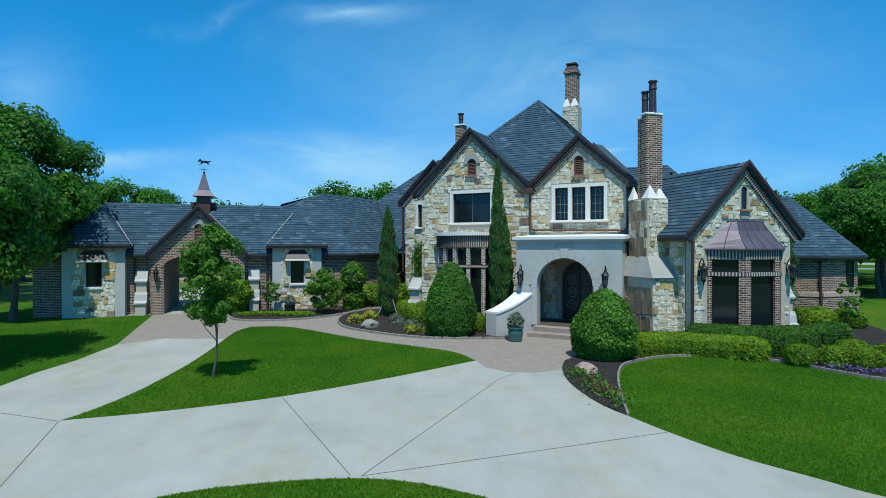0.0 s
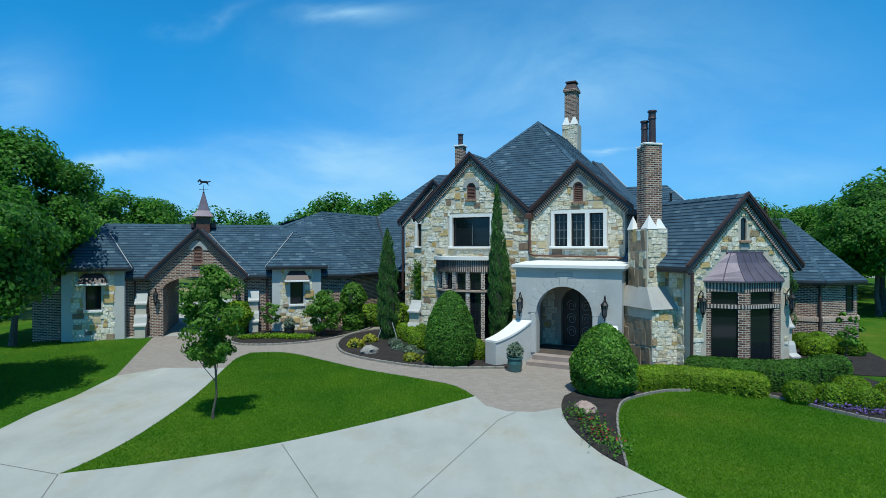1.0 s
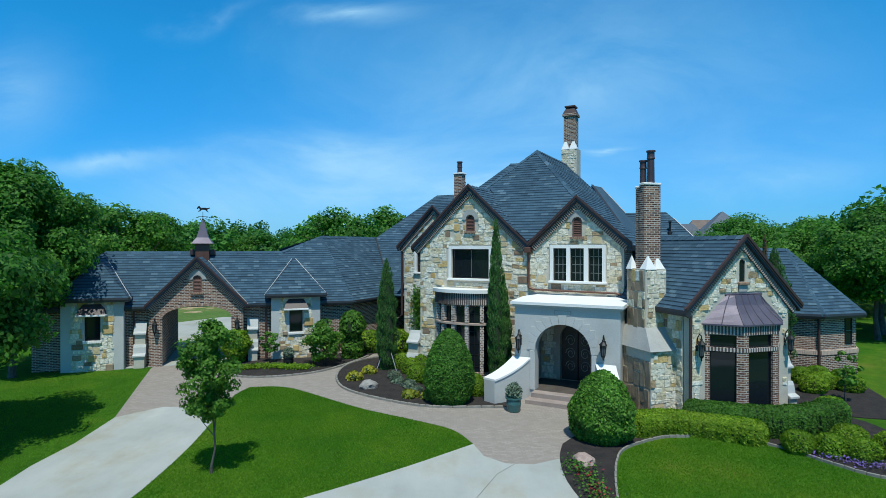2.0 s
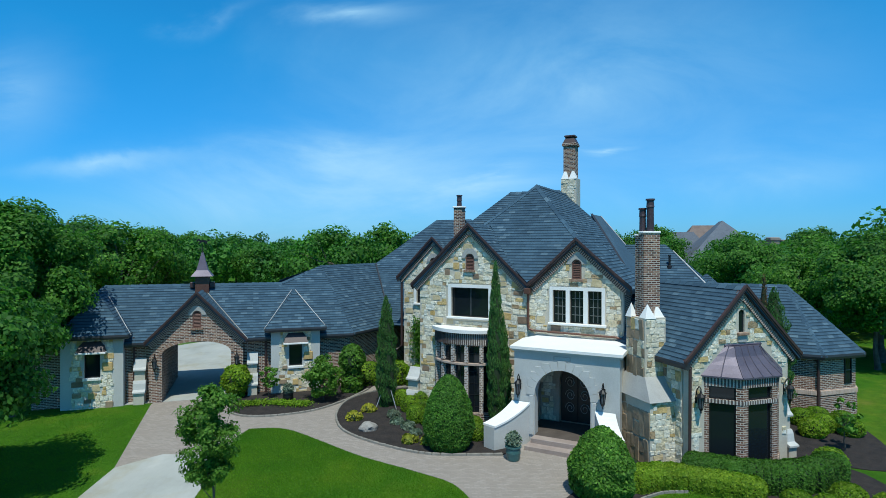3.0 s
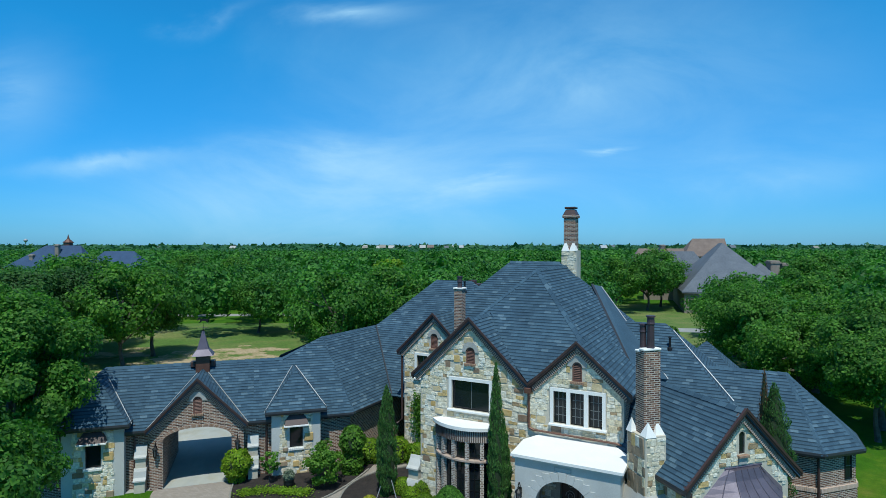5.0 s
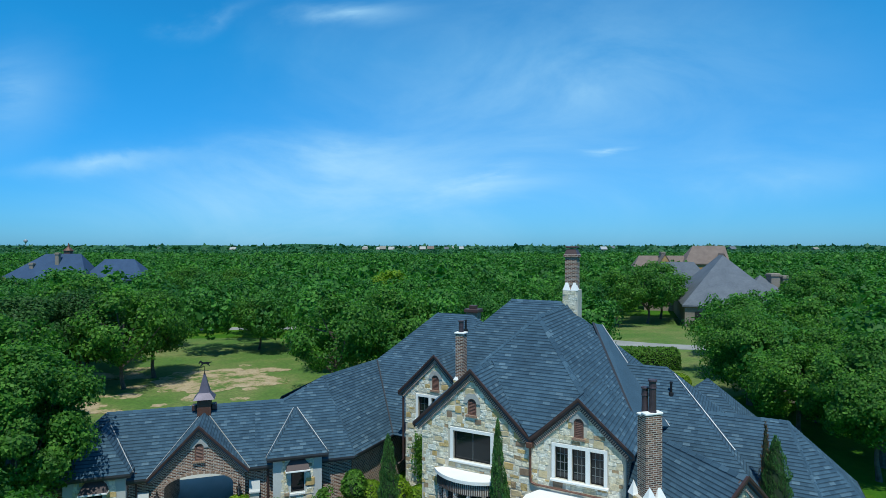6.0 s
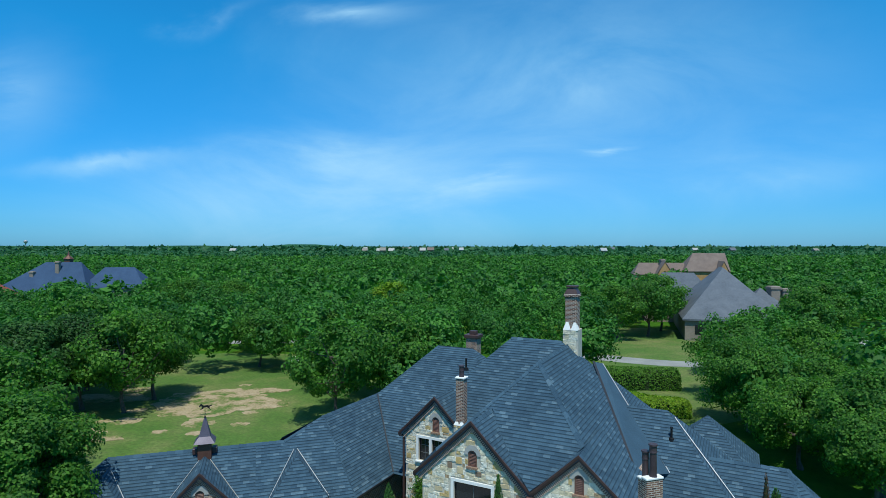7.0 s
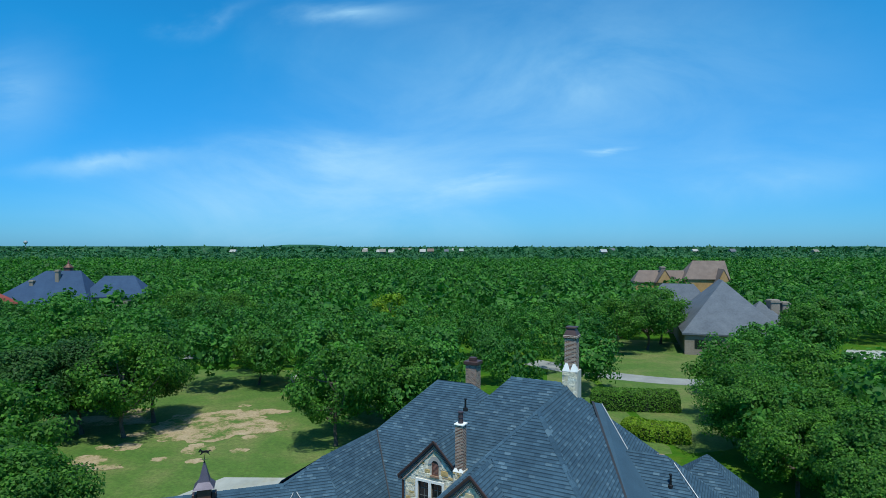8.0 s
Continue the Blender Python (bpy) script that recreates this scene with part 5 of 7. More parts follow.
body("cowl", M, -20.4, -19.8, 44.0, 44.5, 8.2, 8.5, FASCIA, ch, 0.03)

cup = body("cupola", W, -3.25, -2.61, 30.38, 31.02, 5.1, 5.92, RUST)
for k, (a0, a1, b0, b1) in enumerate(((-3.50, -3.27, 30.5, 30.9), (-2.59, -2.36, 30.5, 30.9))):
    body("vent_wing", W, a0, a1, b0, b1, 5.35, 5.62, FASCIA, cup, 0.02)
bm = bmesh.new()
rs = [(0.50, 5.92, 0), (0.44, 6.0, 0), (0.27, 6.22, 0), (0.17, 6.6, 0), (0.05, 7.1, 0)]
rg = [[bm.verts.new(W(-2.93 + r * sx, 30.7 + r * sy, z)) for sx, sy in ((-1, -1), (1, -1), (1, 1), (-1, 1))] for r, z, _ in rs]
for p, q in zip(rg, rg[1:]):
    for i in range(4):
        bm.faces.new((p[i], p[(i + 1) % 4], q[(i + 1) % 4], q[i]))
bm.faces.new(rg[0][::-1]); bm.faces.new(rg[-1])
part("spire", bm, COPPER, cup)
bm = bmesh.new()
lathe(bm, W(-2.93, 30.7, 0), [(0.03, 7.08), (0.05, 7.14), (0.015, 7.2), (0.012, 7.5), (0.01, 7.52)], 8)
part("pole", bm, IRON, cup)
for v_ in (W.u, W.v):
    bm = bmesh.new()
    tube(bm, [W(-2.93, 30.7, 7.28) - v_ * 0.22, W(-2.93, 30.7, 7.28) + v_ * 0.22], 0.012, 5)
    part("direction_arm", bm, IRON, cup)
horse = [(-0.30, 0.10), (-0.36, 0.14), (-0.30, 0.26), (-0.20, 0.33), (-0.16, 0.24), (-0.08, 0.20), (0.14, 0.21), (0.24, 0.18), (0.40, 0.22), (0.42, 0.17), (0.28, 0.12), (0.26, 0.0), (0.34, -0.07), (0.31, -0.09), (0.20, 0.0), (0.12, 0.07), (-0.06, 0.07), (-0.16, -0.02), (-0.26, -0.06), (-0.27, -0.02), (-0.19, 0.04), (-0.18, 0.12), (-0.24, 0.18)]
bm = bmesh.new()
prism(bm, [W(-2.93 + a * 0.8, 30.69, 7.56 + z * 0.8) for a, z in horse], W.v * 0.02)
part("weathervane", bm, IRON, cup, "black horse-shaped weathervane")


def wing_bay(w0, w1):
    """Projecting bay: pale rendered pilasters, rubble between, hooded window."""
    f = 28.15
    b_ = wall("bay_wall", W, f, rect_loop(w0, w1, 0.1, 3.5), [rect_loop((w0 + w1) / 2 - 0.31, (w0 + w1) / 2 + 0.31, 1.64, 2.78)], STUCCO, 0.3)
    for a0, a1 in ((w0, w0 + 0.25), (w1 - 0.25, w1)):
        body("return_wall", W, a0, a1, f + 0.3, 28.7, 0.1, 3.5, BRICK, b_)
    c = (w0 + w1) / 2
    stones(b_, W, f, rect_loop(w0 + 0.36, w1 - 0.36, 0.1, 3.42), [rect_loop(c - 0.36, c + 0.36, 1.55, 2.9)], int(w0 * 10) + 200, h=(0.14, 0.30), w=(0.15, 0.36))
    window(W, f, c - 0.31, c + 0.31, 1.64, 2.78)
    for i in range(8):
        body("sill_brick", W, c - 0.36 + i * 0.09, c - 0.275 + i * 0.09, f - 0.09, f + 0.05, 1.53, 1.63, WHITE_STONE, b_, 0.006)
    bm = bmesh.new()
    q0 = [bm.verts.new(W(a, b, 2.80)) for a, b in ((c - 0.56, f - 0.32), (c + 0.56, f - 0.32), (c + 0.56, f - 0.002), (c - 0.56, f - 0.002))]
    q1 = [bm.verts.new(W(a, b, 3.02)) for a, b in ((c - 0.50, f - 0.18), (c + 0.50, f - 0.18), (c + 0.50, f - 0.002), (c - 0.50, f - 0.002))]
    q2 = [bm.verts.new(W(a, b, 3.24)) for a, b in ((c - 0.34, f - 0.06), (c + 0.34, f - 0.06), (c + 0.34, f - 0.002), (c - 0.34, f - 0.002))]
    bm.faces.new(q0[::-1]); bm.faces.new(q2)
    for p, q in ((q0, q1), (q1, q2)):
        for i in range(4):
            bm.faces.new((p[i], p[(i + 1) % 4], q[(i + 1) % 4], q[i]))
    part("window_hood", bm, FASCIA, b_)
    for a0, a1, z0, z1, m_ in ((c + 0.40, c + 0.80, 1.92, 2.30, OCHRE), (c + 0.52, c + 0.82, 0.25, 0.58, SLAB), (c - 0.62, c - 0.40, 1.50, 1.68, SLAB), (c - 0.15, c + 0.12, 0.72, 1.0, OCHRE), (c - 0.76, c - 0.42, 0.80, 1.02, SLAB)):
        body("stone_block", W, a0, a1, f - 0.062, f + 0.02, z0, z1, m_, b_, 0.02)
    body("hood_edge", W, c - 0.58, c + 0.58, f - 0.34, f - 0.002, 2.72, 2.80, WHITE_STONE, b_, 0.012)


wing_bay(0.33, 2.63)
wing_bay(-8.38, -5.95)
# octagonal wing: sill band and window
for (a0, b0), (a1, b1) in zip(oct_[1:4], oct_[2:5]):
    p, q = M(a0, b0), M(a1, b1)
    d = q - p
    ax_ = Axes(math.degrees(math.atan2(d.y, d.x)))
    x0, y0, L_ = p.dot(ax_.u), p.dot(ax_.v), d.length
    for i in range(int(L_ / 0.075)):
        body("sill_brick", ax_, x0 + i * 0.075 + 0.004, x0 + i * 0.075 + 0.071, y0 - 0.09, y0 - 0.002, 1.36, 1.55, SILL_BRICK, oct_wall, 0.008)
    body("plinth", ax_, x0, x0 + L_, y0 - 0.06, y0 - 0.003, 0.2, 1.34, BRICK, oct_wall)
ax_ = Axes(-27.5 + 45)
p = M(3.06, 27.35)
x0, y0 = p.dot(ax_.u), p.dot(ax_.v)
window(ax_, y0, x0 + 1.35, x0 + 1.75, 1.75, 2.85, 0, 2, inset=-0.03)
ax_ = M
for i in range(26):
    body("sill_brick", M, 1.1 + i * 0.075, 1.171 + i * 0.075, 27.26, 27.348, 1.36, 1.55, SILL_BRICK, oct_wall, 0.008)
body("plinth", M, 1.05, 3.06, 27.29, 27.347, 0.2, 1.34, BRICK, oct_wall)

# gutters, downpipes, flashings
gutter(house, W, [(-0.75, 28.25, 3.05), (4.28, 28.25, 3.05)])
gutter(house, W, [(-9.9, 28.25, 3.05), (-5.1, 28.25, 3.05)])
for w0, w1 in ((0.06, 2.90), (-8.65, -5.7)):
    gutter(house, W, [(w0, 28.6, 3.5), (w0, 27.85, 3.5), (w1, 27.85, 3.5), (w1, 28.6, 3.5)])
gutter(house, M, [(-17.0, 23.05, 3.05), (-17.0, 31.0, 3.05)])
gutter(house, W, [(12.44, 21.0, 3.76), (12.44, 14.3, 3.76)])
gutter(house, M, [(-1.0, 27.04, 3.03), (3.19, 27.04, 3.03), (4.78, 28.63, 3.03), (4.78, 30.87, 3.03), (3.19, 32.46, 3.03)])
gutter(house, M, [(-3.38, 21.6, 5.78), (-3.38, 25.6, 5.78)])
gutter(house, M, [(-16.07, 30.0, 5.74), (-16.07, 25.7, 5.74)])


def pipe(name, pts, r, mat):
    bm = bmesh.new()
    tube(bm, pts, r, 8)
    part(name, bm, mat, house)


body("rain_head", M, -7.46, -7.2, 21.42, 21.68, 5.52, 5.74, RUST, None, 0.02)
pipe("downpipe", [M(-7.33, 21.62, 5.55), M(-7.33, 21.64, 4.3), M(-7.28, 21.6, 4.12), M(-7.1, 21.6, 4.06)], 0.05, RUST)
pipe("downpipe", [M(-7.1, 21.6, 4.06), M(-3.9, 21.6, 4.02), M(-3.7, 21.6, 3.98)], 0.04, RUST)
pipe("downpipe", [W(12.74, 14.45, 3.7), W(12.74, 14.47, 0.4)], 0.05, FASCIA)
pipe("downpipe", [M(-15.9, 25.9, 5.7), M(-15.9, 25.9, 2.1), M(-16.1, 25.7, 1.9)], 0.06, FASCIA)
pipe("downpipe", [M(3.02, 27.27, 3.0), M(3.02, 27.27, 0.4)], 0.05, FASCIA)
pipe("downpipe", [W(-5.6, 28.5, 3.3), W(-5.6, 28.5, 0.4)], 0.05, FASCIA)
pipe("downpipe", [W(0.1, 28.5, 3.3), W(0.1, 28.5, 0.4)], 0.05, FASCIA)


def strip(name, p, q, width, mat, lift=0.05):
    """Bent strip laid in a valley or on a hip: metal flashing, or a drawn shade line."""
    p, q = Vector(p), Vector(q)
    d = (q - p).normalized()
    side = d.cross(Vector((0, 0, 1))).normalized()
    bm = bmesh.new()
    u = Vector((0, 0, lift))
    prism(bm, [p + u - side * width, p + u + Vector((0, 0, -0.02)), p + u + side * width, p + u + side * width - Vector((0, 0, 0.03)), p + u - side * width - Vector((0, 0, 0.03))], q - p)
    part(name, bm, mat, house)


def ridge_cap(p, q, width=0.13, step=0.37):
    """Folded cap shingles lapped along a ridge or hip."""
    p, q = Vector(p), Vector(q)
    if p.z > q.z:
        p, q = q, p
    d = q - p
    side = Vector((d.y, -d.x, 0)).normalized() * width
    fall = width * (1.0 if abs(d.normalized().z) < 0.1 else 0.707)
    n = max(1, round(d.length / step))
    for i in range(n):
        bm = bmesh.new()
        lay = bm.loops.layers.uv.verify()
        a, b = p + d * (i / n), p + d * ((i + 1.08) / n)
        u, v = random.uniform(0, 60), COURSE * random.randrange(200)
        ring = [[c + side * k + Vector((0, 0, h - (fall if k else 0.0))) for k in (-1, 0, 1)] for c, h in ((a, 0.045), (b, 0.024))]
        lo_v, hi_v = ([bm.verts.new(x) for x in r] for r in ring)
        base = [bm.verts.new(x - Vector((0, 0, 0.05))) for x in ring[0]]
        for f in ((lo_v[0], lo_v[1], hi_v[1], hi_v[0]), (lo_v[1], lo_v[2], hi_v[2], hi_v[1]), (base[0], base[1], lo_v[1], lo_v[0]), (base[1], base[2], lo_v[2], lo_v[1])):
            fc = bm.faces.new(f)
            for lp, (du, dv) in zip(fc.loops, ((0.02, 0.01), (0.12, 0.01), (0.12, 0.10), (0.02, 0.10))):
                lp[lay].uv = (u + du, v + dv)
        part("ridge_cap", bm, SHINGLE, house)


strip("flashing_or_shade", W(0.02, 28.2, 3.42), W(1.40, 30.42, 5.12), 0.020, LEAD)
strip("flashing_or_shade", W(2.94, 28.2, 3.42), W(1.56, 30.42, 5.12), 0.020, LEAD)
strip("flashing_or_shade", W(-5.66, 28.2, 3.42), W(-7.1, 30.42, 5.12), 0.020, LEAD)
strip("flashing_or_shade", W(-5.12, 28.2, 3.02), W(-2.98, 30.60, 5.26), 0.014, LEAD)
strip("flashing_or_shade", W(-0.72, 28.2, 3.02), W(-2.86, 30.60, 5.26), 0.014, SKIRT)
strip("flashing_or_shade", M(-6.73, 32.4, 9.1), M(-2.76, 28.0, 5.2), 0.026, LEAD)
strip("flashing_or_shade", M(-2.75, 30.3, 7.1), M(-0.05, 28.0, 4.45), 0.024, LEAD, 0.12)
# dark strip drawn for the shadow along the step between two slopes
strip("flashing_or_shade", M(-7.19, 32.16, 9.23), M(-3.81, 25.4, 5.83), 0.06, GUTTER)
# dark strip along the connector valley
strip("flashing_or_shade", M(-20.3, 29.9, 6.3), M(-17.05, 26.65, 3.1), 0.04, GUTTER)
strip("flashing_or_shade", M(-9.85, 23.75, 8.34), M(-7.32, 21.95, 5.82), 0.04, SHINGLE, 0.06)
strip("flashing_or_shade", M(-5.38, 23.0, 7.70), M(-7.30, 21.95, 5.82), 0.03, SHINGLE, 0.06)
for p, q in ((APEX, M(-11.93, 22.12, 6.69)), (APEX, M(-4.67, 22.12, 6.69)), (K1, M(-17.0, 23.05, 3.05)), (M(-17.6, 33.1, 9.15), M(-23.7, 27.0, 3.05)), (RR, M(3.19, 27.04, 3.03)), (RR, M(4.78, 28.63, 3.03)),
             (APEX, M(-8.3, 31, 10.3)), (K1, K2), (W(-7.3, 30.85, 5.5), W(0.9, 30.85, 5.5)), (K1, W(0.9, 30.85, 5.5)), (M(-11.5, 30.6, 10.5), M(-8.6, 30.6, 10.5)), (W(14.77, 14.3, 6.1), W(14.77, 21.0, 6.1)), (M(-3, 29.75, 5.65), RR), (M(-9.92, 21.5, 8.32), M(-9.92, 23.8, 8.32)), (M(-5.38, 21.5, 7.66), M(-5.38, 23.0, 7.66))):
    ridge_cap(p, q)
for p in (M(-2.8, 29.25, 6.4), M(-10.5, 27.4, 7.3), M(-13.6, 28.9, 8.8)):
    bm = bmesh.new()
    lathe(bm, p, [(0.15, -0.08), (0.12, 0.07), (0.055, 0.10), (0.055, 0.54), (0.085, 0.55), (0.07, 0.61)], 8)
    part("vent_pipe", bm, IRON, house)


# ---------------------------------------------------------------- plants
LEAF_OAK = foliage_mat("oak_leaves", (0.028, 0.096, 0.014), (0.118, 0.272, 0.036), 0.42, 0.9, (0.80, 0.82, 0.82), (1.42, 1.34, 1.2))
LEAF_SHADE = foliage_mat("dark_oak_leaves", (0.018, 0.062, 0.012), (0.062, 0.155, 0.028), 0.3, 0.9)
LEAF_YOUNG = foliage_mat("young_leaves", (0.05, 0.135, 0.014), (0.14, 0.28, 0.035), 0.4)
LEAF_DARK = foliage_mat("holly_leaves", (0.036, 0.115, 0.012), (0.150, 0.310, 0.036), 0.3)
LEAF_BOX = foliage_mat("box_leaves", (0.10, 0.21, 0.010), (0.26, 0.37, 0.026), 0.4)
LEAF_HEDGE = foliage_mat("dark_hedge_leaves", (0.030, 0.098, 0.008), (0.070, 0.165, 0.014), 0.22)
LEAF_CYPRESS = foliage_mat("cypress_needles", (0.040, 0.118, 0.034), (0.120, 0.250, 0.060), 0.3)
LEAF_GREY = foliage_mat("grey_shrub_leaves", (0.10, 0.14, 0.10), (0.24, 0.29, 0.20))
LEAF_GOLD = foliage_mat("golden_leaves", (0.20, 0.22, 0.02), (0.42, 0.40, 0.05))
LEAF_RED = foliage_mat("red_flowers", (0.20, 0.02, 0.03), (0.42, 0.05, 0.06))
LEAF_VIOLET = foliage_mat("violet_flowers", (0.12, 0.08, 0.30), (0.25, 0.18, 0.50))
LEAF_DRY = foliage_mat("brown_dry_needles", (0.12, 0.06, 0.03), (0.22, 0.12, 0.06))
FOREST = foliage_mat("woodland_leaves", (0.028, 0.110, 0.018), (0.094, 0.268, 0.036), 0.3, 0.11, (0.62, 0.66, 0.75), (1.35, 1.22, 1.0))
# bluer, flatter leaf colour: distance haze is put into it
FOREST_HAZED = foliage_mat("hazed_far_leaves", (0.030, 0.108, 0.044), (0.048, 0.146, 0.056), 0.2, 0.012, (0.72, 0.78, 0.88), (1.3, 1.2, 1.0))
BARK = mottled("grey_bark", (0.05, 0.04, 0.03), (0.13, 0.11, 0.09), 6.0, 30.0, relief=0.03)


def raw_mesh(name, verts, faces, mat, parent=None):
    me = bpy.data.meshes.new(name)
    k = faces.shape[1]
    me.vertices.add(len(verts)); me.vertices.foreach_set("co", verts.astype(np.float32).ravel())
    me.loops.add(faces.size); me.loops.foreach_set("vertex_index", faces.astype(np.int32).ravel())
    me.polygons.add(len(faces)); me.polygons.foreach_set("loop_start", (np.arange(len(faces)) * k).astype(np.int32))
    me.update(calc_edges=True)
    me.materials.append(mat)
    ob = new(name, me)
    if parent:
        ob.parent = parent
    return ob


def leaf_quads(rng, pos, out, size, lean=0.62, long=1.6):
    """Pointed four-cornered leaves at pos, facing roughly along out."""
    n = len(pos)
    nrm = out + rng.normal(0, lean, (n, 3))
    nrm /= np.linalg.norm(nrm, axis=1, keepdims=True) + 1e-9
    side = np.cross(nrm, rng.normal(0, 1, (n, 3)))
    side /= np.linalg.norm(side, axis=1, keepdims=True) + 1e-9
    up = np.cross(nrm, side)
    s = (size * rng.uniform(0.6, 1.35, (n, 1)))
    q = np.stack([pos - up * s * long * 0.5, pos + side * s * 0.5 - up * s * 0.05, pos + up * s * long * 0.5 + nrm * s * 0.15, pos - side * s * 0.5 - up * s * 0.05], 1)
    return q.reshape(-1, 3), np.arange(4 * n).reshape(n, 4)


def ball_points(rng, n, centre, radii, shell=0.35):
    d = rng.normal(0, 1, (n, 3))
    d /= np.linalg.norm(d, axis=1, keepdims=True)
    r = 1 - shell * rng.random((n, 1)) ** 1.5
    return np.asarray(centre) + d * r * np.asarray(radii), d


def clump_crown(rng, height, radius, base, clumps, leaves, size, squash=0.75, lump=1.0, inner=0.45):
    """Leaf positions of a broad crown made of many clumps; returns verts, faces, clump centres."""
    V, F, C = [], [], []
    k = 0
    zc, hz = (height + base) / 2, (height - base) / 2
    for i in range(clumps):
        ang, u = rng.uniform(0, math.tau), rng.uniform(-0.85, 1)
        rad = math.sqrt(max(0.05, 1 - u * u)) * radius * rng.uniform(inner, 0.88)
        c = np.array((math.cos(ang) * rad, math.sin(ang) * rad, zc + u * hz * 0.82))
        cr = radius * rng.uniform(0.20, 0.36) * lump
        C.append(c)
        p, d = ball_points(rng, leaves // clumps, c, (cr, cr, cr * squash), 0.55)
        whole = np.array((c[0] / radius, c[1] / radius, (c[2] - zc) / hz))
        v, f = leaf_quads(rng, p, d + whole * 0.8 + np.array((0, 0, 0.35)), size)
        V.append(v); F.append(f + k); k += len(v)
    return np.concatenate(V), np.concatenate(F), C


def limb_mesh(rng, height, base, radius, centres, trunk_r, lean=(0, 0)):
    bm = bmesh.new()
    top = Vector((lean[0], lean[1], base + (height - base) * 0.55))
    mid = Vector((lean[0] * 0.4 + 0.03 * height * rng.uniform(-1, 1), lean[1] * 0.4, base * 0.6))
    tube(bm, [(0, 0, -0.1), (0, 0, 0.15), mid, top], trunk_r, 8, 0.35)
    for c in centres:
        s = mid.lerp(top, rng.uniform(0.1, 0.95))
        e = Vector(c)
        m = s.lerp(e, 0.5) + Vector((0, 0, -0.06 * (e - s).length))
        tube(bm, [s, m, e], trunk_r * 0.30, 5, 0.3)
    return bm


def tree(name, x, y, height, radius, base, leaves, size, mat, seed, label, clumps=40, trunk_r=0.16, category="tree", group="", lump=1.0, inner=0.45):
    rng = np.random.default_rng(seed)
    t = thing(name, (x, y, G(x, y)), label, category, group)
    v, f, c = clump_crown(rng, height, radius, base, clumps, leaves, size, 0.75, lump, inner)
    crown = raw_mesh("crown", v, f, mat, t)
    bm = limb_mesh(rng, height, base, radius, c[:14], trunk_r)
    me = bpy.data.meshes.new("trunk")
    bmesh.ops.recalc_face_normals(bm, faces=bm.faces)
    bm.to_mesh(me); bm.free()
    me.materials.append(BARK)
    tr = new("trunk", me)
    tr.parent = t
    return t


def shaped_shrub(name, x, y, profile, leaves, size, mat, seed, label, category="bush", group="", sx=1.0, sy=1.0, rough=0.06, core=None, upright=False):
    """Clipped or natural shrub: leaves over a turned profile of (radius, height), round a dense core."""
    rng = np.random.default_rng(seed)
    t = thing(name, (x, y, G(x, y)), label, category, group)
    pr = np.array(profile)
    seg = np.hypot(np.diff(pr[:, 0]), np.diff(pr[:, 1])) * (pr[:-1, 0] + pr[1:, 0] + 0.05)
    pick = rng.choice(len(seg), leaves, p=seg / seg.sum())
    u = rng.random(leaves)
    r = pr[pick, 0] * (1 - u) + pr[pick + 1, 0] * u
    z = pr[pick, 1] * (1 - u) + pr[pick + 1, 1] * u
    a = rng.uniform(0, math.tau, leaves)
    wob = 1 + rough * (np.sin(3 * a + seed) + np.sin(5 * a + z * 4 + seed * 2) + np.sin(z * 9 + a * 2)) * 0.6
    r = r * wob * (1 - 0.16 * rng.random(leaves) ** 2) + rng.normal(0, size * 0.25, leaves)
    slope_z = (pr[pick, 0] - pr[pick + 1, 0])
    pos = np.stack([r * np.cos(a) * sx, r * np.sin(a) * sy, z + rng.normal(0, size * 0.2, leaves)], 1)
    out = np.stack([np.cos(a), np.sin(a), slope_z * 2 + 0.2], 1)
    v, f = leaf_quads(rng, pos, out, size)
    if upright:                            # needle sprays stand up along the stem
        q = v.reshape(-1, 4, 3)
        c = q.mean(1, keepdims=True)
        q[:] = c + (q - c) * np.array((0.55, 0.55, 0.8))
        q[:, 2] += np.column_stack([out[:, 0] * 0.3, out[:, 1] * 0.3, np.full(leaves, 1.0)]) * size * 1.5
        v = q.reshape(-1, 3)
    raw_mesh("leaves", v, f, mat, t)
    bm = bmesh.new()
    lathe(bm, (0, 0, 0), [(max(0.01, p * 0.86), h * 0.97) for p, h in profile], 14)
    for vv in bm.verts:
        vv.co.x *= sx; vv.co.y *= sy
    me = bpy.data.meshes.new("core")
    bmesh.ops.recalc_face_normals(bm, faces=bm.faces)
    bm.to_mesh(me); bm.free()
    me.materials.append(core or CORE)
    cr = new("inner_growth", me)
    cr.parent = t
    return t


# near-black core: the shade inside shrubs and hedges is in its colour
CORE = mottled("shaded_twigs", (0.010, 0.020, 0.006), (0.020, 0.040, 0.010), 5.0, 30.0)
DOME = [(0.75, 0.0), (0.97, 0.25), (1.0, 0.5), (0.88, 0.75), (0.6, 0.93), (0.02, 1.0)]


def dome(r, h):
    return [(p * r, q * h) for p, q in DOME]


EGG = [(0.66, 0.0), (0.88, 0.12), (1.0, 0.28), (0.97, 0.45), (0.85, 0.62), (0.66, 0.78), (0.42, 0.91), (0.2, 0.98), (0.02, 1.0)]
SPIRE = [(0.55, 0.0), (0.85, 0.1), (1.0, 0.3), (0.92, 0.5), (0.72, 0.7), (0.45, 0.86), (0.18, 0.96), (0.02, 1.0)]
shaped_shrub("clipped_bush", 0.28, 20.0, [(p * 0.90, q * 2.62) for p, q in EGG], 24000, 0.043, LEAF_DARK, 3, "large egg-shaped clipped evergreen bush in the bed", rough=0.02)
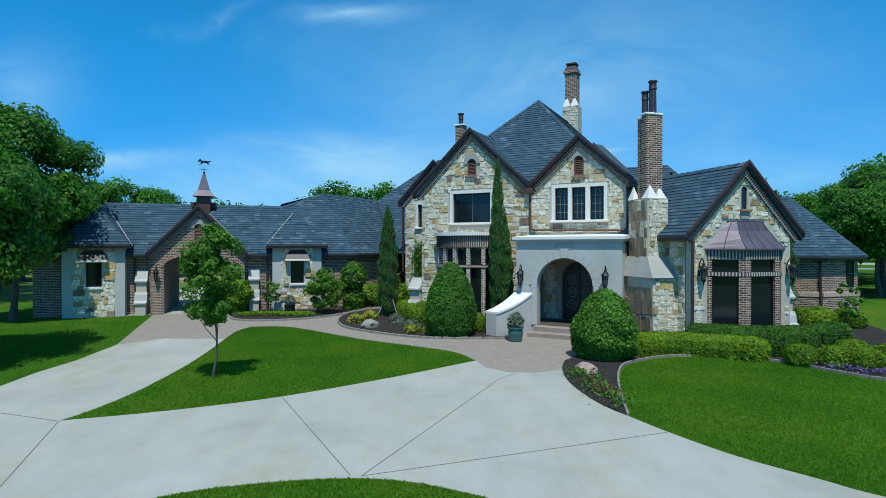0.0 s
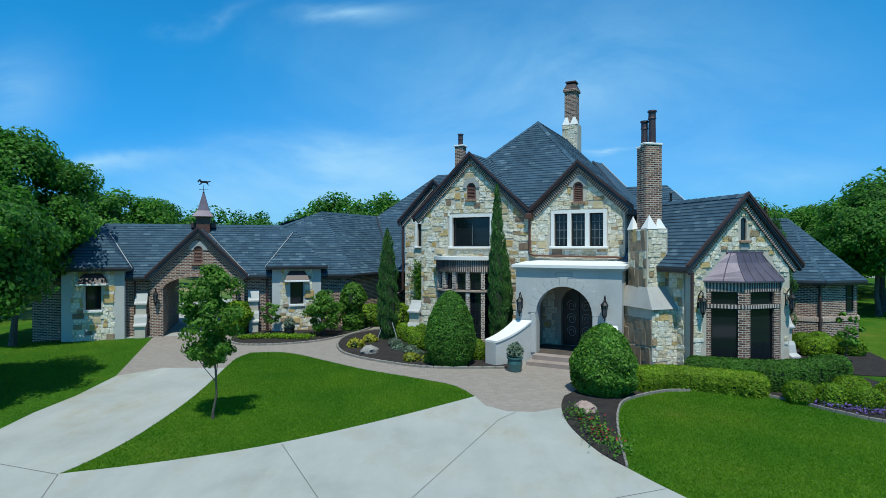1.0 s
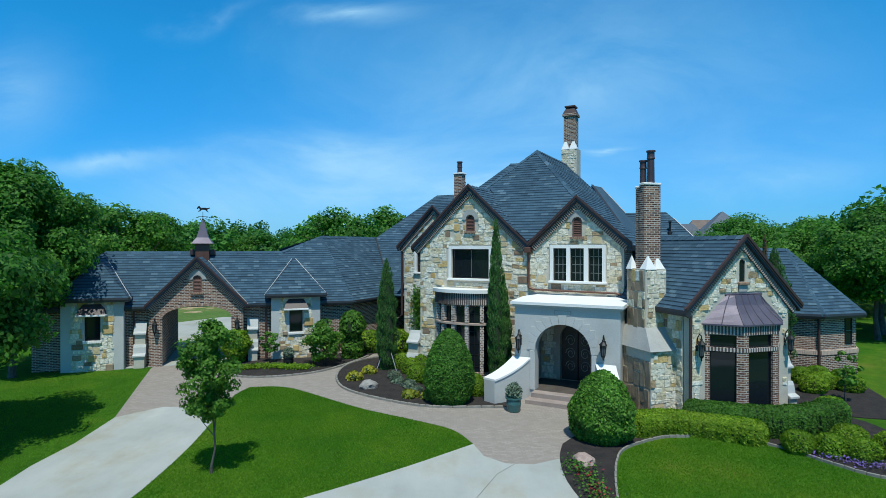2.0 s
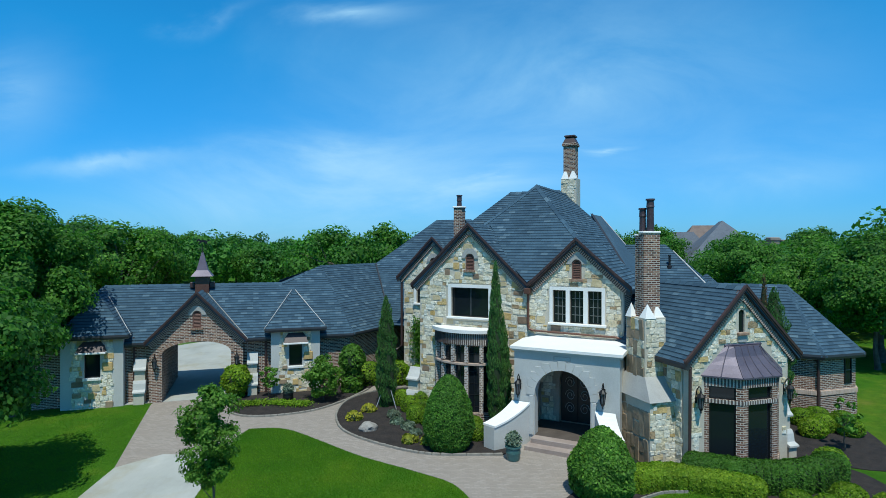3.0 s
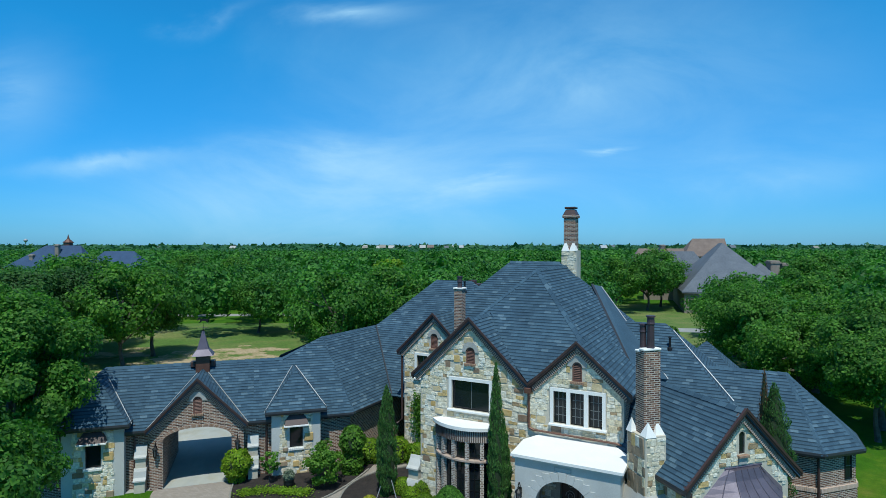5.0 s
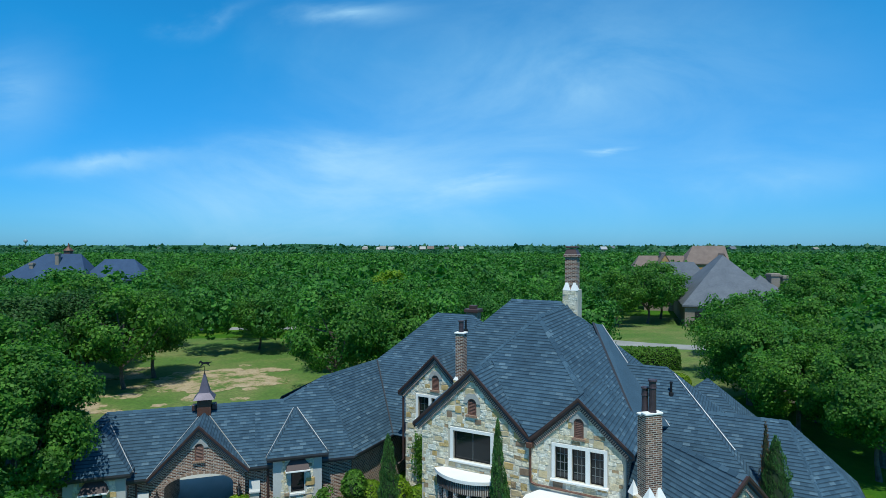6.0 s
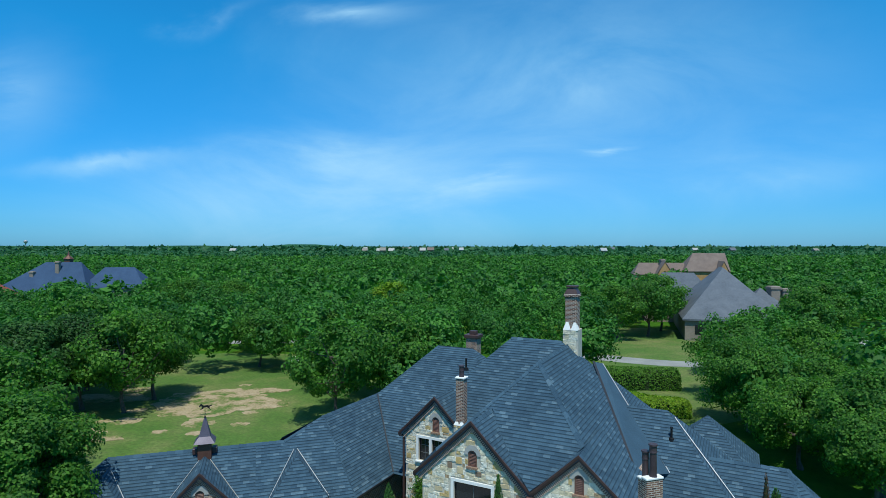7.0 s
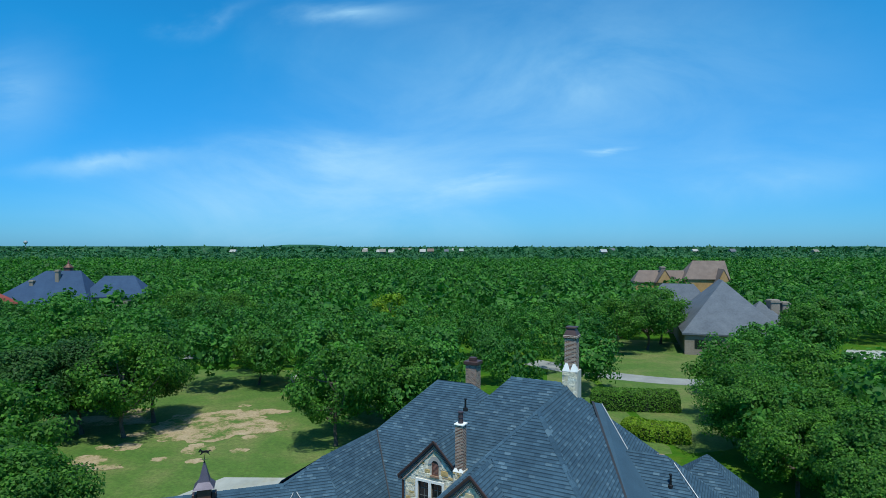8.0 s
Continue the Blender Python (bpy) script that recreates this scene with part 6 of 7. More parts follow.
shaped_shrub("bush", 4.70, 16.35, [(p * 0.93, q * 1.98) for p, q in EGG], 20000, 0.060, LEAF_DARK, 5, "rounded glossy evergreen bush beside the entrance", rough=0.07)
for x, y, h, r, seed, lab in ((-2.45, 25.0, 4.9, 0.42, 7, "tall narrow Italian cypress staked in the bed"), (2.12, 21.95, 6.55, 0.31, 8, "tall narrow Italian cypress against the stone wall"),
                              (2.42, 22.05, 4.3, 0.28, 9, "second shorter stem of narrow cypress with brown patches"), (13.75, 23.3, 5.3, 0.62, 10, "narrow cypress rising behind the wing")):
    shaped_shrub("cypress", x, y, [(p * r, q * h) for p, q in SPIRE], 13000, 0.052, LEAF_CYPRESS, seed, lab, "cypress", rough=0.24, upright=True)
shaped_shrub("cypress", 13.45, 23.5, [(p * 0.25, q * 5.9) for p, q in SPIRE], 1600, 0.055, LEAF_DRY, 31, "dying brown thin cypress behind the wing", "cypress", rough=0.2, upright=True)
tree("young_tree", -5.69, 13.98, 3.95, 0.9, 1.0, 12000, 0.055, LEAF_YOUNG, 11, "slender young oak on the lawn island", clumps=75, trunk_r=0.045, lump=0.9, inner=0.05)
tree("oak_tree", -14.5, 15.1, 7.0, 4.1, 1.8, 56000, 0.10, LEAF_OAK, 12, "large spreading oak with dense dark foliage beside the drive", clumps=110, trunk_r=0.3, lump=0.72)
tree("oak_tree", -18.0, 23.6, 9.3, 3.4, 2.0, 44000, 0.11, LEAF_OAK, 18, "lower spreading oak at the wing's end", clumps=70, trunk_r=0.2, lump=0.9)
tree("oak_tree", 25.8, 33.0, 7.8, 4.0, 1.8, 38000, 0.125, LEAF_OAK, 13, "large oak on the side lawn", clumps=90, trunk_r=0.3, lump=0.8)
tree("oak_tree", 24.0, 31.0, 6.3, 3.2, 1.9, 26000, 0.11, LEAF_OAK, 27, "small dense oak beside the brick wing", clumps=70, trunk_r=0.2, lump=0.85)
tree("oak_tree", 30.0, 30.0, 8.8, 4.8, 2.2, 26000, 0.125, LEAF_OAK, 14, "tall oak at the lawn's edge", clumps=90, trunk_r=0.3, lump=0.8)
tree("oak_tree", 24.2, 38.2, 6.3, 4.0, 1.0, 30000, 0.125, LEAF_OAK, 26, "low spreading oak close behind the wing", clumps=80, trunk_r=0.25, lump=0.8)
tree("oak_tree", 27.5, 41.5, 6.8, 4.6, 1.2, 34000, 0.125, LEAF_OAK, 15, "spreading oak behind the house", clumps=90, trunk_r=0.3, lump=0.8)
tree("oak_tree", 25.0, 46.0, 7.6, 4.7, 1.4, 36000, 0.125, LEAF_OAK, 16, "spreading oak behind the house", clumps=90, trunk_r=0.3, lump=0.8)
tree("oak_tree", -29.0, 56.5, 9.0, 4.2, 2.0, 18000, 0.16, LEAF_OAK, 17, "spreading oak at the edge of the meadow", clumps=80, trunk_r=0.3, lump=0.85, inner=0.2)
tree("oak_tree", -34.0, 53.0, 9.2, 4.8, 1.8, 22000, 0.16, LEAF_SHADE, 19, "dark spreading oak at the edge of the meadow", clumps=80, trunk_r=0.3, lump=0.85, inner=0.2)
tree("oak_tree", -36.5, 49.0, 9.2, 4.8, 1.8, 20000, 0.16, LEAF_SHADE, 29, "dark broad oak at the edge of the meadow", clumps=80, trunk_r=0.3, lump=0.85, inner=0.2)
# shrubs along the connector
tree("shrub", -5.4, 25.9, 2.15, 1.0, 0.05, 4200, 0.085, LEAF_YOUNG, 21, "loose leafy shrub in front of the wing", clumps=50, trunk_r=0.04, category="shrub", lump=0.9)
shaped_shrub("shrub", -4.35, 27.4, [(0.42, 0), (0.5, 0.5), (0.42, 1.1), (0.62, 1.4), (0.6, 1.8), (0.35, 2.2), (0.02, 2.3)], 3200, 0.085, LEAF_YOUNG, 22, "two-tiered clipped shrub by the brick wall", rough=0.1)
shaped_shrub("shrub", -9.6, 26.4, [(0.3, 0), (0.4, 0.3), (0.62, 0.6), (0.66, 1.0), (0.4, 1.45), (0.02, 1.55)], 2600, 0.085, LEAF_BOX, 23, "rounded yellow-green shrub beside the gateway", rough=0.1)
for i, (x, y, r, h) in enumerate(((-3.7, 28.9, 0.75, 1.1), (-2.4, 29.0, 0.8, 1.15), (-1.2, 28.6, 0.6, 1.0))):
    shaped_shrub("shrub", x, y, dome(r, h), 1800, 0.085, LEAF_BOX, 40 + i, "rounded green shrub at the foot of the wall", rough=0.1)
for i, (x, y, r) in enumerate(((-1.75, 25.2, 0.5), (-1.35, 24.3, 0.48), (-0.9, 24.9, 0.5), (-0.7, 23.6, 0.5), (-1.0, 22.9, 0.48), (-0.4, 22.5, 0.5), (-0.1, 23.4, 0.5), (0.35, 22.6, 0.45), (1.35, 20.9, 0.45), (1.25, 21.6, 0.45))):
    shaped_shrub("box_shrub", x, y, dome(r * 0.86, r * 1.4), 3400, 0.034, LEAF_BOX, 50 + i, "ball-clipped bright green box shrub in the bed", "bush", "box balls in the bed", rough=0.04)
for i, (x, y, r, m_) in enumerate(((-1.14, 20.5, 0.26, LEAF_GOLD), (-0.45, 20.4, 0.26, LEAF_GOLD), (-3.56, 23.1, 0.3, LEAF_GOLD), (-3.1, 24.2, 0.28, LEAF_GOLD), (-1.75, 22.6, 0.22, LEAF_GREY), (-1.3, 22.0, 0.24, LEAF_GREY), (-2.0, 23.5, 0.24, LEAF_GREY), (-0.95, 21.3, 0.2, LEAF_GREY))):
    shaped_shrub("small_plant", x, y, dome(r, r * 1.15), 420, 0.075, m_, 70 + i, "low golden shrub in the mulch" if m_ is LEAF_GOLD else "low silver-grey shrub in the mulch", "plant", "low plants in the bed", rough=0.2)


def hedge(name, line, width, height, n, size, mat, seed, label):
    """A clipped hedge along a line of points."""
    rng = np.random.default_rng(seed)
    pts = np.array(smooth_line(line, 8))
    x, y = pts.mean(0)
    t = thing(name, (x, y, G(x, y)), label, "hedge")
    d = np.gradient(pts, axis=0)
    d /= np.linalg.norm(d, axis=1, keepdims=True)
    nrm = np.stack([-d[:, 1], d[:, 0]], 1)
    prof = [(-0.9, 0.0), (-1.0, 0.45), (-0.92, 0.8), (-0.62, 0.98), (0, 1.03), (0.62, 0.98), (0.92, 0.8), (1.0, 0.45), (0.9, 0.0)]
    i = rng.uniform(0, len(pts) - 1.001, n)
    j = i.astype(int); fr = (i - j)[:, None]
    c = pts[j] * (1 - fr) + pts[j + 1] * fr
    nn = nrm[j]
    k = rng.uniform(0, len(prof) - 1.001, n)
    kj = k.astype(int); kf = k - kj
    P = np.array(prof)
    q = P[kj] * (1 - kf[:, None]) + P[kj + 1] * kf[:, None]
    wob = 1 + 0.07 * np.sin(i * 1.7 + seed) + 0.05 * np.sin(i * 4.1)
    end = np.minimum(i, len(pts) - 1 - i) * np.linalg.norm(pts[1:] - pts[:-1], axis=1).mean() / (width * 0.5)
    rnd = np.sqrt(np.clip(1 - (1 - np.clip(end, 0.02, 1)) ** 2, 0, 1))
    off = q[:, :1] * width / 2 * wob[:, None] * rnd[:, None]
    g = np.array([G(a, b) for a, b in c])
    pos = np.column_stack([c + nn * off, g + q[:, 1] * height * (0.94 + 0.06 * wob) * (0.45 + 0.55 * rnd)])
    pos += rng.normal(0, size * 0.25, pos.shape)
    out = np.column_stack([nn * q[:, :1], np.maximum(0.1, q[:, 1])])
    v, f = leaf_quads(rng, pos, out, size)
    raw_mesh("leaves", v - np.array((x, y, G(x, y))), f, mat, t)
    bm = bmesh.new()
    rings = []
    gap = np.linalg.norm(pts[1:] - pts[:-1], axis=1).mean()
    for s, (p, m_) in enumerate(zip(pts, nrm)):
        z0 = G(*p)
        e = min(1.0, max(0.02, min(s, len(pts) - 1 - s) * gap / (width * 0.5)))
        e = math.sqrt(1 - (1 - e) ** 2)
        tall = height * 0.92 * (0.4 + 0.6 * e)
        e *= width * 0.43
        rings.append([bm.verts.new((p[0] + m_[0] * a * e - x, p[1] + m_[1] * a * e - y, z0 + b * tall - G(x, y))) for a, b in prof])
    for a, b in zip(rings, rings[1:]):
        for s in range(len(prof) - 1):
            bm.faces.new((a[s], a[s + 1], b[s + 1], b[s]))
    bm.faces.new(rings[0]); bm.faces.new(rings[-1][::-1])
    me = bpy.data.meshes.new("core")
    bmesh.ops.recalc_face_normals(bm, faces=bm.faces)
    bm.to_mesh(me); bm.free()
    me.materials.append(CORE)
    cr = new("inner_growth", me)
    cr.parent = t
    return t


hedge("hedge", [(5.5, 16.6), (6.4, 17.0), (7.3, 16.95), (8.3, 16.55), (9.2, 15.85)], 0.95, 0.6, 20000, 0.045, LEAF_BOX, 91, "long low bright green clipped hedge along the lawn bed")
hedge("hedge", [(7.5, 17.5), (8.5, 17.05), (9.6, 16.6), (11.0, 16.7), (12.3, 17.4)], 0.95, 0.82, 26000, 0.038, LEAF_HEDGE, 92, "curved dark green clipped hedge round the window bay")
for i, (x, y, r) in enumerate(((9.72, 15.3, 0.40), (10.38, 14.98, 0.40), (10.95, 14.6, 0.42), (11.25, 15.5, 0.45), (11.85, 14.75, 0.46), (12.4, 17.9, 0.5), (14.9, 22.3, 0.45), (14.2, 22.2, 0.45), (14.5, 21.4, 0.45), (15.6, 21.9, 0.42), (13.8, 20.9, 0.48), (15.2, 20.9, 0.45))):
    shaped_shrub("box_shrub", x, y, dome(r, r * 1.4), 2600, 0.043, LEAF_BOX, 95 + i, "rounded bright green box shrub beside the hedge", "bush", "box balls by the hedge", rough=0.05)


# ---------------------------------------------------------------- woods
def in_clearing(x, y):
    """Open ground behind the house and round the neighbours."""
    if y < 52 and -16 - y * 0.16 < x < 17:
        return True
    if -34 < x < -14 and 30 < y < 68 and x < -10 - (y - 30) * 0.05:
        return True
    if 45 < y < 104 and 0.27 * y < x < 0.43 * y or y < 62 and 0 < x < 0.56 * y or 58 < y < 104 and 0.4 * y < x < 0.5 * y:
        return True
    if ((x - 47) / 15) ** 2 + ((y - 99) / 16) ** 2 < 1 or ((x - 73) / 15) ** 2 + ((y - 170) / 9) ** 2 < 1 or ((x + 100) / 25) ** 2 + ((y - 141) / 17) ** 2 < 1:
        return True
    if -37 < x < -30 and 64 < y < 94 or x > 0.68 * y and 60 < y < 97 or (x + 10) ** 2 + (y - 108) ** 2 < 25:
        return True
    return False


def woods(name, trees, leaves, size, seed, label, h0=6.5, h1=9.0, mat=None, clumps=12, lump=1.0):
    """Many crowns in one mesh: clumps of leaves round a thicker heart of larger ones."""
    rng = np.random.default_rng(seed)
    V, F, k = [], [], 0
    for x, y, r in trees:
        h = rng.uniform(h0, h1) * (0.75 + 0.06 * r)
        s = size * r / 4.0
        v, f, _ = clump_crown(rng, h, r, h * 0.2, clumps, leaves, s, 0.85, lump)
        p, d = ball_points(rng, max(4, leaves // 7), (0, 0, h * 0.56), (r * 0.72, r * 0.72, h * 0.36), 0.5)
        hv, hf = leaf_quads(rng, p, d + np.array((0, 0, 0.3)), s * 1.9, 0.4)
        for vv, ff in ((v, f), (hv, hf)):
            V.append(vv + np.array((x, y, G(x, y)))); F.append(ff + k); k += len(vv)
    return tagged(raw_mesh(name, np.concatenate(V), np.concatenate(F), mat or FOREST), label, "woods", "", "stuff")


def scatter(seed, n, y0, y1, gap, spread=0.86):
    """Tree places between two distances, in an ever wider belt, kept apart."""
    rng = np.random.default_rng(seed)
    out, cell = [], {}
    for _ in range(n):
        y = math.sqrt(rng.uniform(y0 * y0, y1 * y1))
        x = rng.uniform(-spread, spread) * (y + 12)
        if in_clearing(x, y):
            continue
        key = (int(x // gap), int(y // gap))
        if any((x - a) ** 2 + (y - b) ** 2 < gap * gap for i in (-1, 0, 1) for j in (-1, 0, 1) for a, b in cell.get((key[0] + i, key[1] + j), ())):
            continue
        cell.setdefault(key, []).append((x, y))
        out.append((x, y, rng.uniform(3.0, 5.2)))
    return out


woods("near_woods", scatter(1, 1900, 40, 110, 5.9), 1800, 0.23, 101, "dense green oak woods behind the house", clumps=26, lump=0.86, h0=5.8, h1=9.6)
woods("middle_woods", scatter(2, 6000, 110, 300, 7.0), 230, 0.57, 102, "unbroken green woods stretching away", clumps=16, lump=0.95, h0=5.8, h1=9.4)
woods("far_woods", scatter(3, 6000, 300, 540, 8.6), 64, 0.90, 103, "distant green woods", clumps=10, lump=1.15)
woods("farther_woods", [(x, y, r * 1.5) for x, y, r in scatter(5, 9000, 540, 1100, 12.5)], 22, 1.25, 105, "distant green woods towards the horizon", 6.0, 8.0, FOREST_HAZED, 8, 1.3)
woods("horizon_woods", [(x, y, r * 5) for x, y, r in scatter(4, 9000, 1100, 3800, 38.0)], 16, 1.5, 104, "wooded horizon with haze tinted into its leaves", 4.2, 4.9, FOREST_HAZED, 8, 1.3)
# trees standing free round the clearing
PROTO = tree("oak_tree", -29.5, 52.0, 9.3, 4.9, 2.0, 10500, 0.21, LEAF_OAK, 17, "free-standing oak on the rear meadow", clumps=70, trunk_r=0.28, lump=0.85, group="oaks on the rear meadow")
for x, y, s, a in ((-45.5, 104, 1.05, 40), (-39.5, 108, 1.0, 100), (-51, 110, 1.0, 160), (-23.5, 72, 0.8, 200), (-9.5, 50, 0.95, 300), (-5.0, 56, 1.0, 20), (-38, 60, 1.1, 150), (-14.5, 68, 0.9, 250), (-30, 38, 0.95, 70), (-27, 30, 0.95, 190), (-33, 32, 1.05, 10), (28.5, 55, 0.88, 220), (33, 47, 0.74, 130), (36.5, 56, 0.84, 90), (52, 80, 1.0, 30), (57, 86, 1.05, 160), (36, 38, 1.0, 340), (28.5, 92, 1.0, 20), (34.5, 95, 1.12, 200), (39.0, 101, 1.1, 110), (23.5, 97, 0.9, 310)):
    c = copy_thing(PROTO, pose(x, y, G(x, y), 0, 0, a) @ Matrix.Scale(s, 4))
tree("golden_tree", -10, 108, 8.8, 4.6, 1.5, 2600, 0.45, LEAF_BOX, 44, "yellow-green tree standing out in the woods", clumps=40, trunk_r=0.3, lump=0.9)


# ---------------------------------------------------------------- beds, kerbs, small things
MULCH = mottled("dark_mulch", (0.012, 0.010, 0.009), (0.042, 0.031, 0.026), 3.0, 45.0, 1.0, relief=0.04, strength=1.0)
KERB = mottled("pale_kerb_stone", (0.17, 0.155, 0.13), (0.29, 0.265, 0.225), 4.0, 30.0)
ROCK = mottled("grey_boulder", (0.17, 0.155, 0.14), (0.36, 0.335, 0.30), 4.0, 25.0, relief=0.03)
ROCK_PINK = mottled("pinkish_boulder", (0.30, 0.20, 0.16), (0.44, 0.33, 0.28), 4.0, 25.0, relief=0.03)
ASPHALT = mottled("grey_road", (0.22, 0.22, 0.21), (0.32, 0.32, 0.30), 0.4, 10.0)
DIRT, _n, _l, _b = material("bare_sandy_soil", 0.95)
_c = ramp(_n, _l, noise_tex(_n, _l, 0.55, 8.0, 0.75), [(0.40, (0.075, 0.145, 0.016)), (0.47, (0.19, 0.19, 0.06)), (0.52, (0.36, 0.27, 0.15)), (0.75, (0.48, 0.38, 0.25))])
_l.new(mix(_n, _l, 1.0, _c, ramp(_n, _l, noise_tex(_n, _l, 5.0, 4.0), [(0.3, (0.75,) * 3), (0.7, (1.15,) * 3)]), "MULTIPLY"), _b.inputs["Base Color"])
BED1 = smooth_line([(2.13, 19.34), (-0.01, 19.34), (-1.19, 19.71), (-2.48, 20.53), (-3.44, 21.37), (-4.05, 22.34), (-4.44, 23.95), (-4.3, 25.8), (-3.3, 27.3), (-1.2, 28.3)])
sheet("bed", BED1 + [(-0.6, 27.0), (1.2, 25.0), (2.6, 20.6), (2.5, 19.8)], 0.035, MULCH, "dark mulched planting bed before the house", category="flower bed")
BED2 = smooth_line([(-3.6, 27.77), (-4.23, 26.20), (-5.01, 24.87), (-5.82, 24.09), (-7.12, 23.55), (-8.30, 23.55), (-9.03, 24.10), (-9.4, 25.0), (-9.7, 26.2)])
sheet("bed", BED2 + [(-9.4, 27.0), (-5.0, 29.2), (-3.0, 31.0), (-3.2, 29.3)], 0.035, MULCH, "dark mulched bed along the wing", category="flower bed")
BED3 = smooth_line([(3.44, 15.90), (3.15, 14.88), (3.04, 13.44), (3.27, 11.84), (3.61, 10.98)]) + smooth_line([(3.61, 10.98), (4.05, 12.94), (4.55, 14.56), (5.08, 15.54), (6.13, 16.27), (6.88, 16.50), (8.47, 16.38), (9.51, 15.41), (10.04, 14.39), (10.9, 13.4), (13.5, 12.9)])[1:]
sheet("bed", BED3 + [(13.4, 14.5), (13.2, 17.5), (12.6, 18.9), (11.0, 19.0), (8.5, 18.2), (6.0, 18.6), (4.6, 17.4)], 0.035, MULCH, "dark mulched bed with clipped hedges", category="flower bed")


sheet("bed", smooth_loop([(12.7, 18.3), (14.4, 17.7), (15.2, 18.8), (15.9, 20.6), (16.3, 22.6), (15.4, 22.5), (13.6, 23.3), (11.6, 20.0)], 4), 0.031, MULCH, "dark mulched bed at the foot of the brick wing", category="flower bed")


def kerb(line, seed, step=0.34, width=0.085, height=0.12):
    """Kerb of single pale stones along a line."""
    rng = random.Random(seed)
    k = tagged(new("kerb"), "low kerb of pale edging stones", "kerb", "", "structure")
    acc, mesh_ = 0.0, None
    for p, q in zip(line, line[1:]):
        p, q = Vector(p), Vector(q)
        L_, d = (q - p).length, (q - p)
        ang = math.degrees(math.atan2(d.y, d.x))
        n = max(1, round(L_ / step))
        for i in range(n):
            c = p + d * ((i + 0.5) / n)
            ob = new("kerb_stone", KERB_MESH)
            ob.parent = k
            ob.matrix_basis = pose(c.x, c.y, G(c.x, c.y) + 0.03, rng.uniform(-3, 3), rng.uniform(-3, 3), ang + rng.uniform(-3, 3)) @ Matrix.Diagonal((L_ / n - 0.012, width, height, 1))


bm = bmesh.new()
box(bm, X0, -0.5, 0.5, -0.5, 0.5, -0.5, 0.5, 0.1)
KERB_MESH = bpy.data.meshes.new("kerb_stone")
bm.to_mesh(KERB_MESH); bm.free()
KERB_MESH.materials.append(KERB)
kerb(BED1, 1); kerb(BED2, 2)
kerb(smooth_line([(3.61, 10.98), (4.05, 12.94), (4.55, 14.56), (5.08, 15.54), (6.13, 16.27), (6.88, 16.50), (8.47, 16.38), (9.51, 15.41), (10.04, 14.39), (10.9, 13.4), (13.5, 12.9)]), 3, width=0.055, height=0.09)


def boulder(x, y, r, seed, mat, label, flat=0.6):
    rng = random.Random(seed)
    bm = bmesh.new()
    bmesh.ops.create_icosphere(bm, subdivisions=3, radius=1)
    for v in bm.verts:
        n_ = noise.noise(v.co * 1.3 + Vector((seed, 0, 0))) * 0.35 + noise.noise(v.co * 4 + Vector((0, seed, 0))) * 0.10
        v.co *= r * (1 + n_)
        v.co.z *= flat
    ob = part("boulder", bm, mat, None, label)
    ob.location = (x, y, G(x, y) + r * flat * 0.5)
    tagged(ob, "", "rock")


boulder(-2.83, 21.9, 0.34, 4, ROCK, "grey weathered boulder in the mulch")
boulder(3.72, 14.6, 0.28, 6, ROCK_PINK, "pinkish-grey boulder beside the drive")


def pot(x, y, r, h, mat, plant, seed, label, name="plant_pot"):
    e = thing(name, (x, y, G(x, y)), label, "plant pot")
    bm = bmesh.new()
    lathe(bm, (0, 0, 0), [(r * 0.68, 0), (r * 0.8, 0.03), (r * 0.98, h * 0.55), (r * 0.92, h * 0.86), (r * 1.08, h * 0.9), (r * 1.08, h), (r * 0.92, h), (r * 0.88, h * 0.9)], 24)
    me = bpy.data.meshes.new("pot"); bmesh.ops.recalc_face_normals(bm, faces=bm.faces); bm.to_mesh(me); bm.free(); me.materials.append(mat)
    o = new("pot", me); o.parent = e
    rng = np.random.default_rng(seed)
    p, d = ball_points(rng, 700, (0, 0, h + r * 0.75), (r * 1.05, r * 1.05, r * 1.1), 0.8)
    v, f = leaf_quads(rng, p, d + np.array((0, 0, 0.6)), 0.055, 0.7, 2.4)
    raw_mesh("foliage", v, f, plant, e)


pot(2.44, 18.95, 0.26, 0.5, TEAL, LEAF_GREY, 5, "teal glazed pot with a grey-green plant")
pot(-7.0, 25.75, 0.24, 0.42, IRON, LEAF_GREY, 6, "black pot with a tufted plant by the wing")
for x, y, h, seed in ((-8.05, 26.3, 1.5, 3), (14.0, 19.5, 1.9, 4)):
    tree("small_tree", x, y, h, 0.5, 0.45, 700, 0.075, LEAF_DARK, seed, "small multi-stemmed shrub in the bed", clumps=14, trunk_r=0.03, category="shrub")
for p, q in (((-2.9, 24.5, 0), (-2.5, 24.95, 1.1)), ((-1.9, 24.4, 0), (-2.35, 24.95, 1.2))):
    bm = bmesh.new()
    tube(bm, [Vector(p) + Vector((0, 0, 0.2)), Vector(q) + Vector((0, 0, 0.25))], 0.018, 5)
    tagged(part("stake", bm, LEAD, None, "pale tree stake beside the cypress"), "", "stake", "cypress stakes")


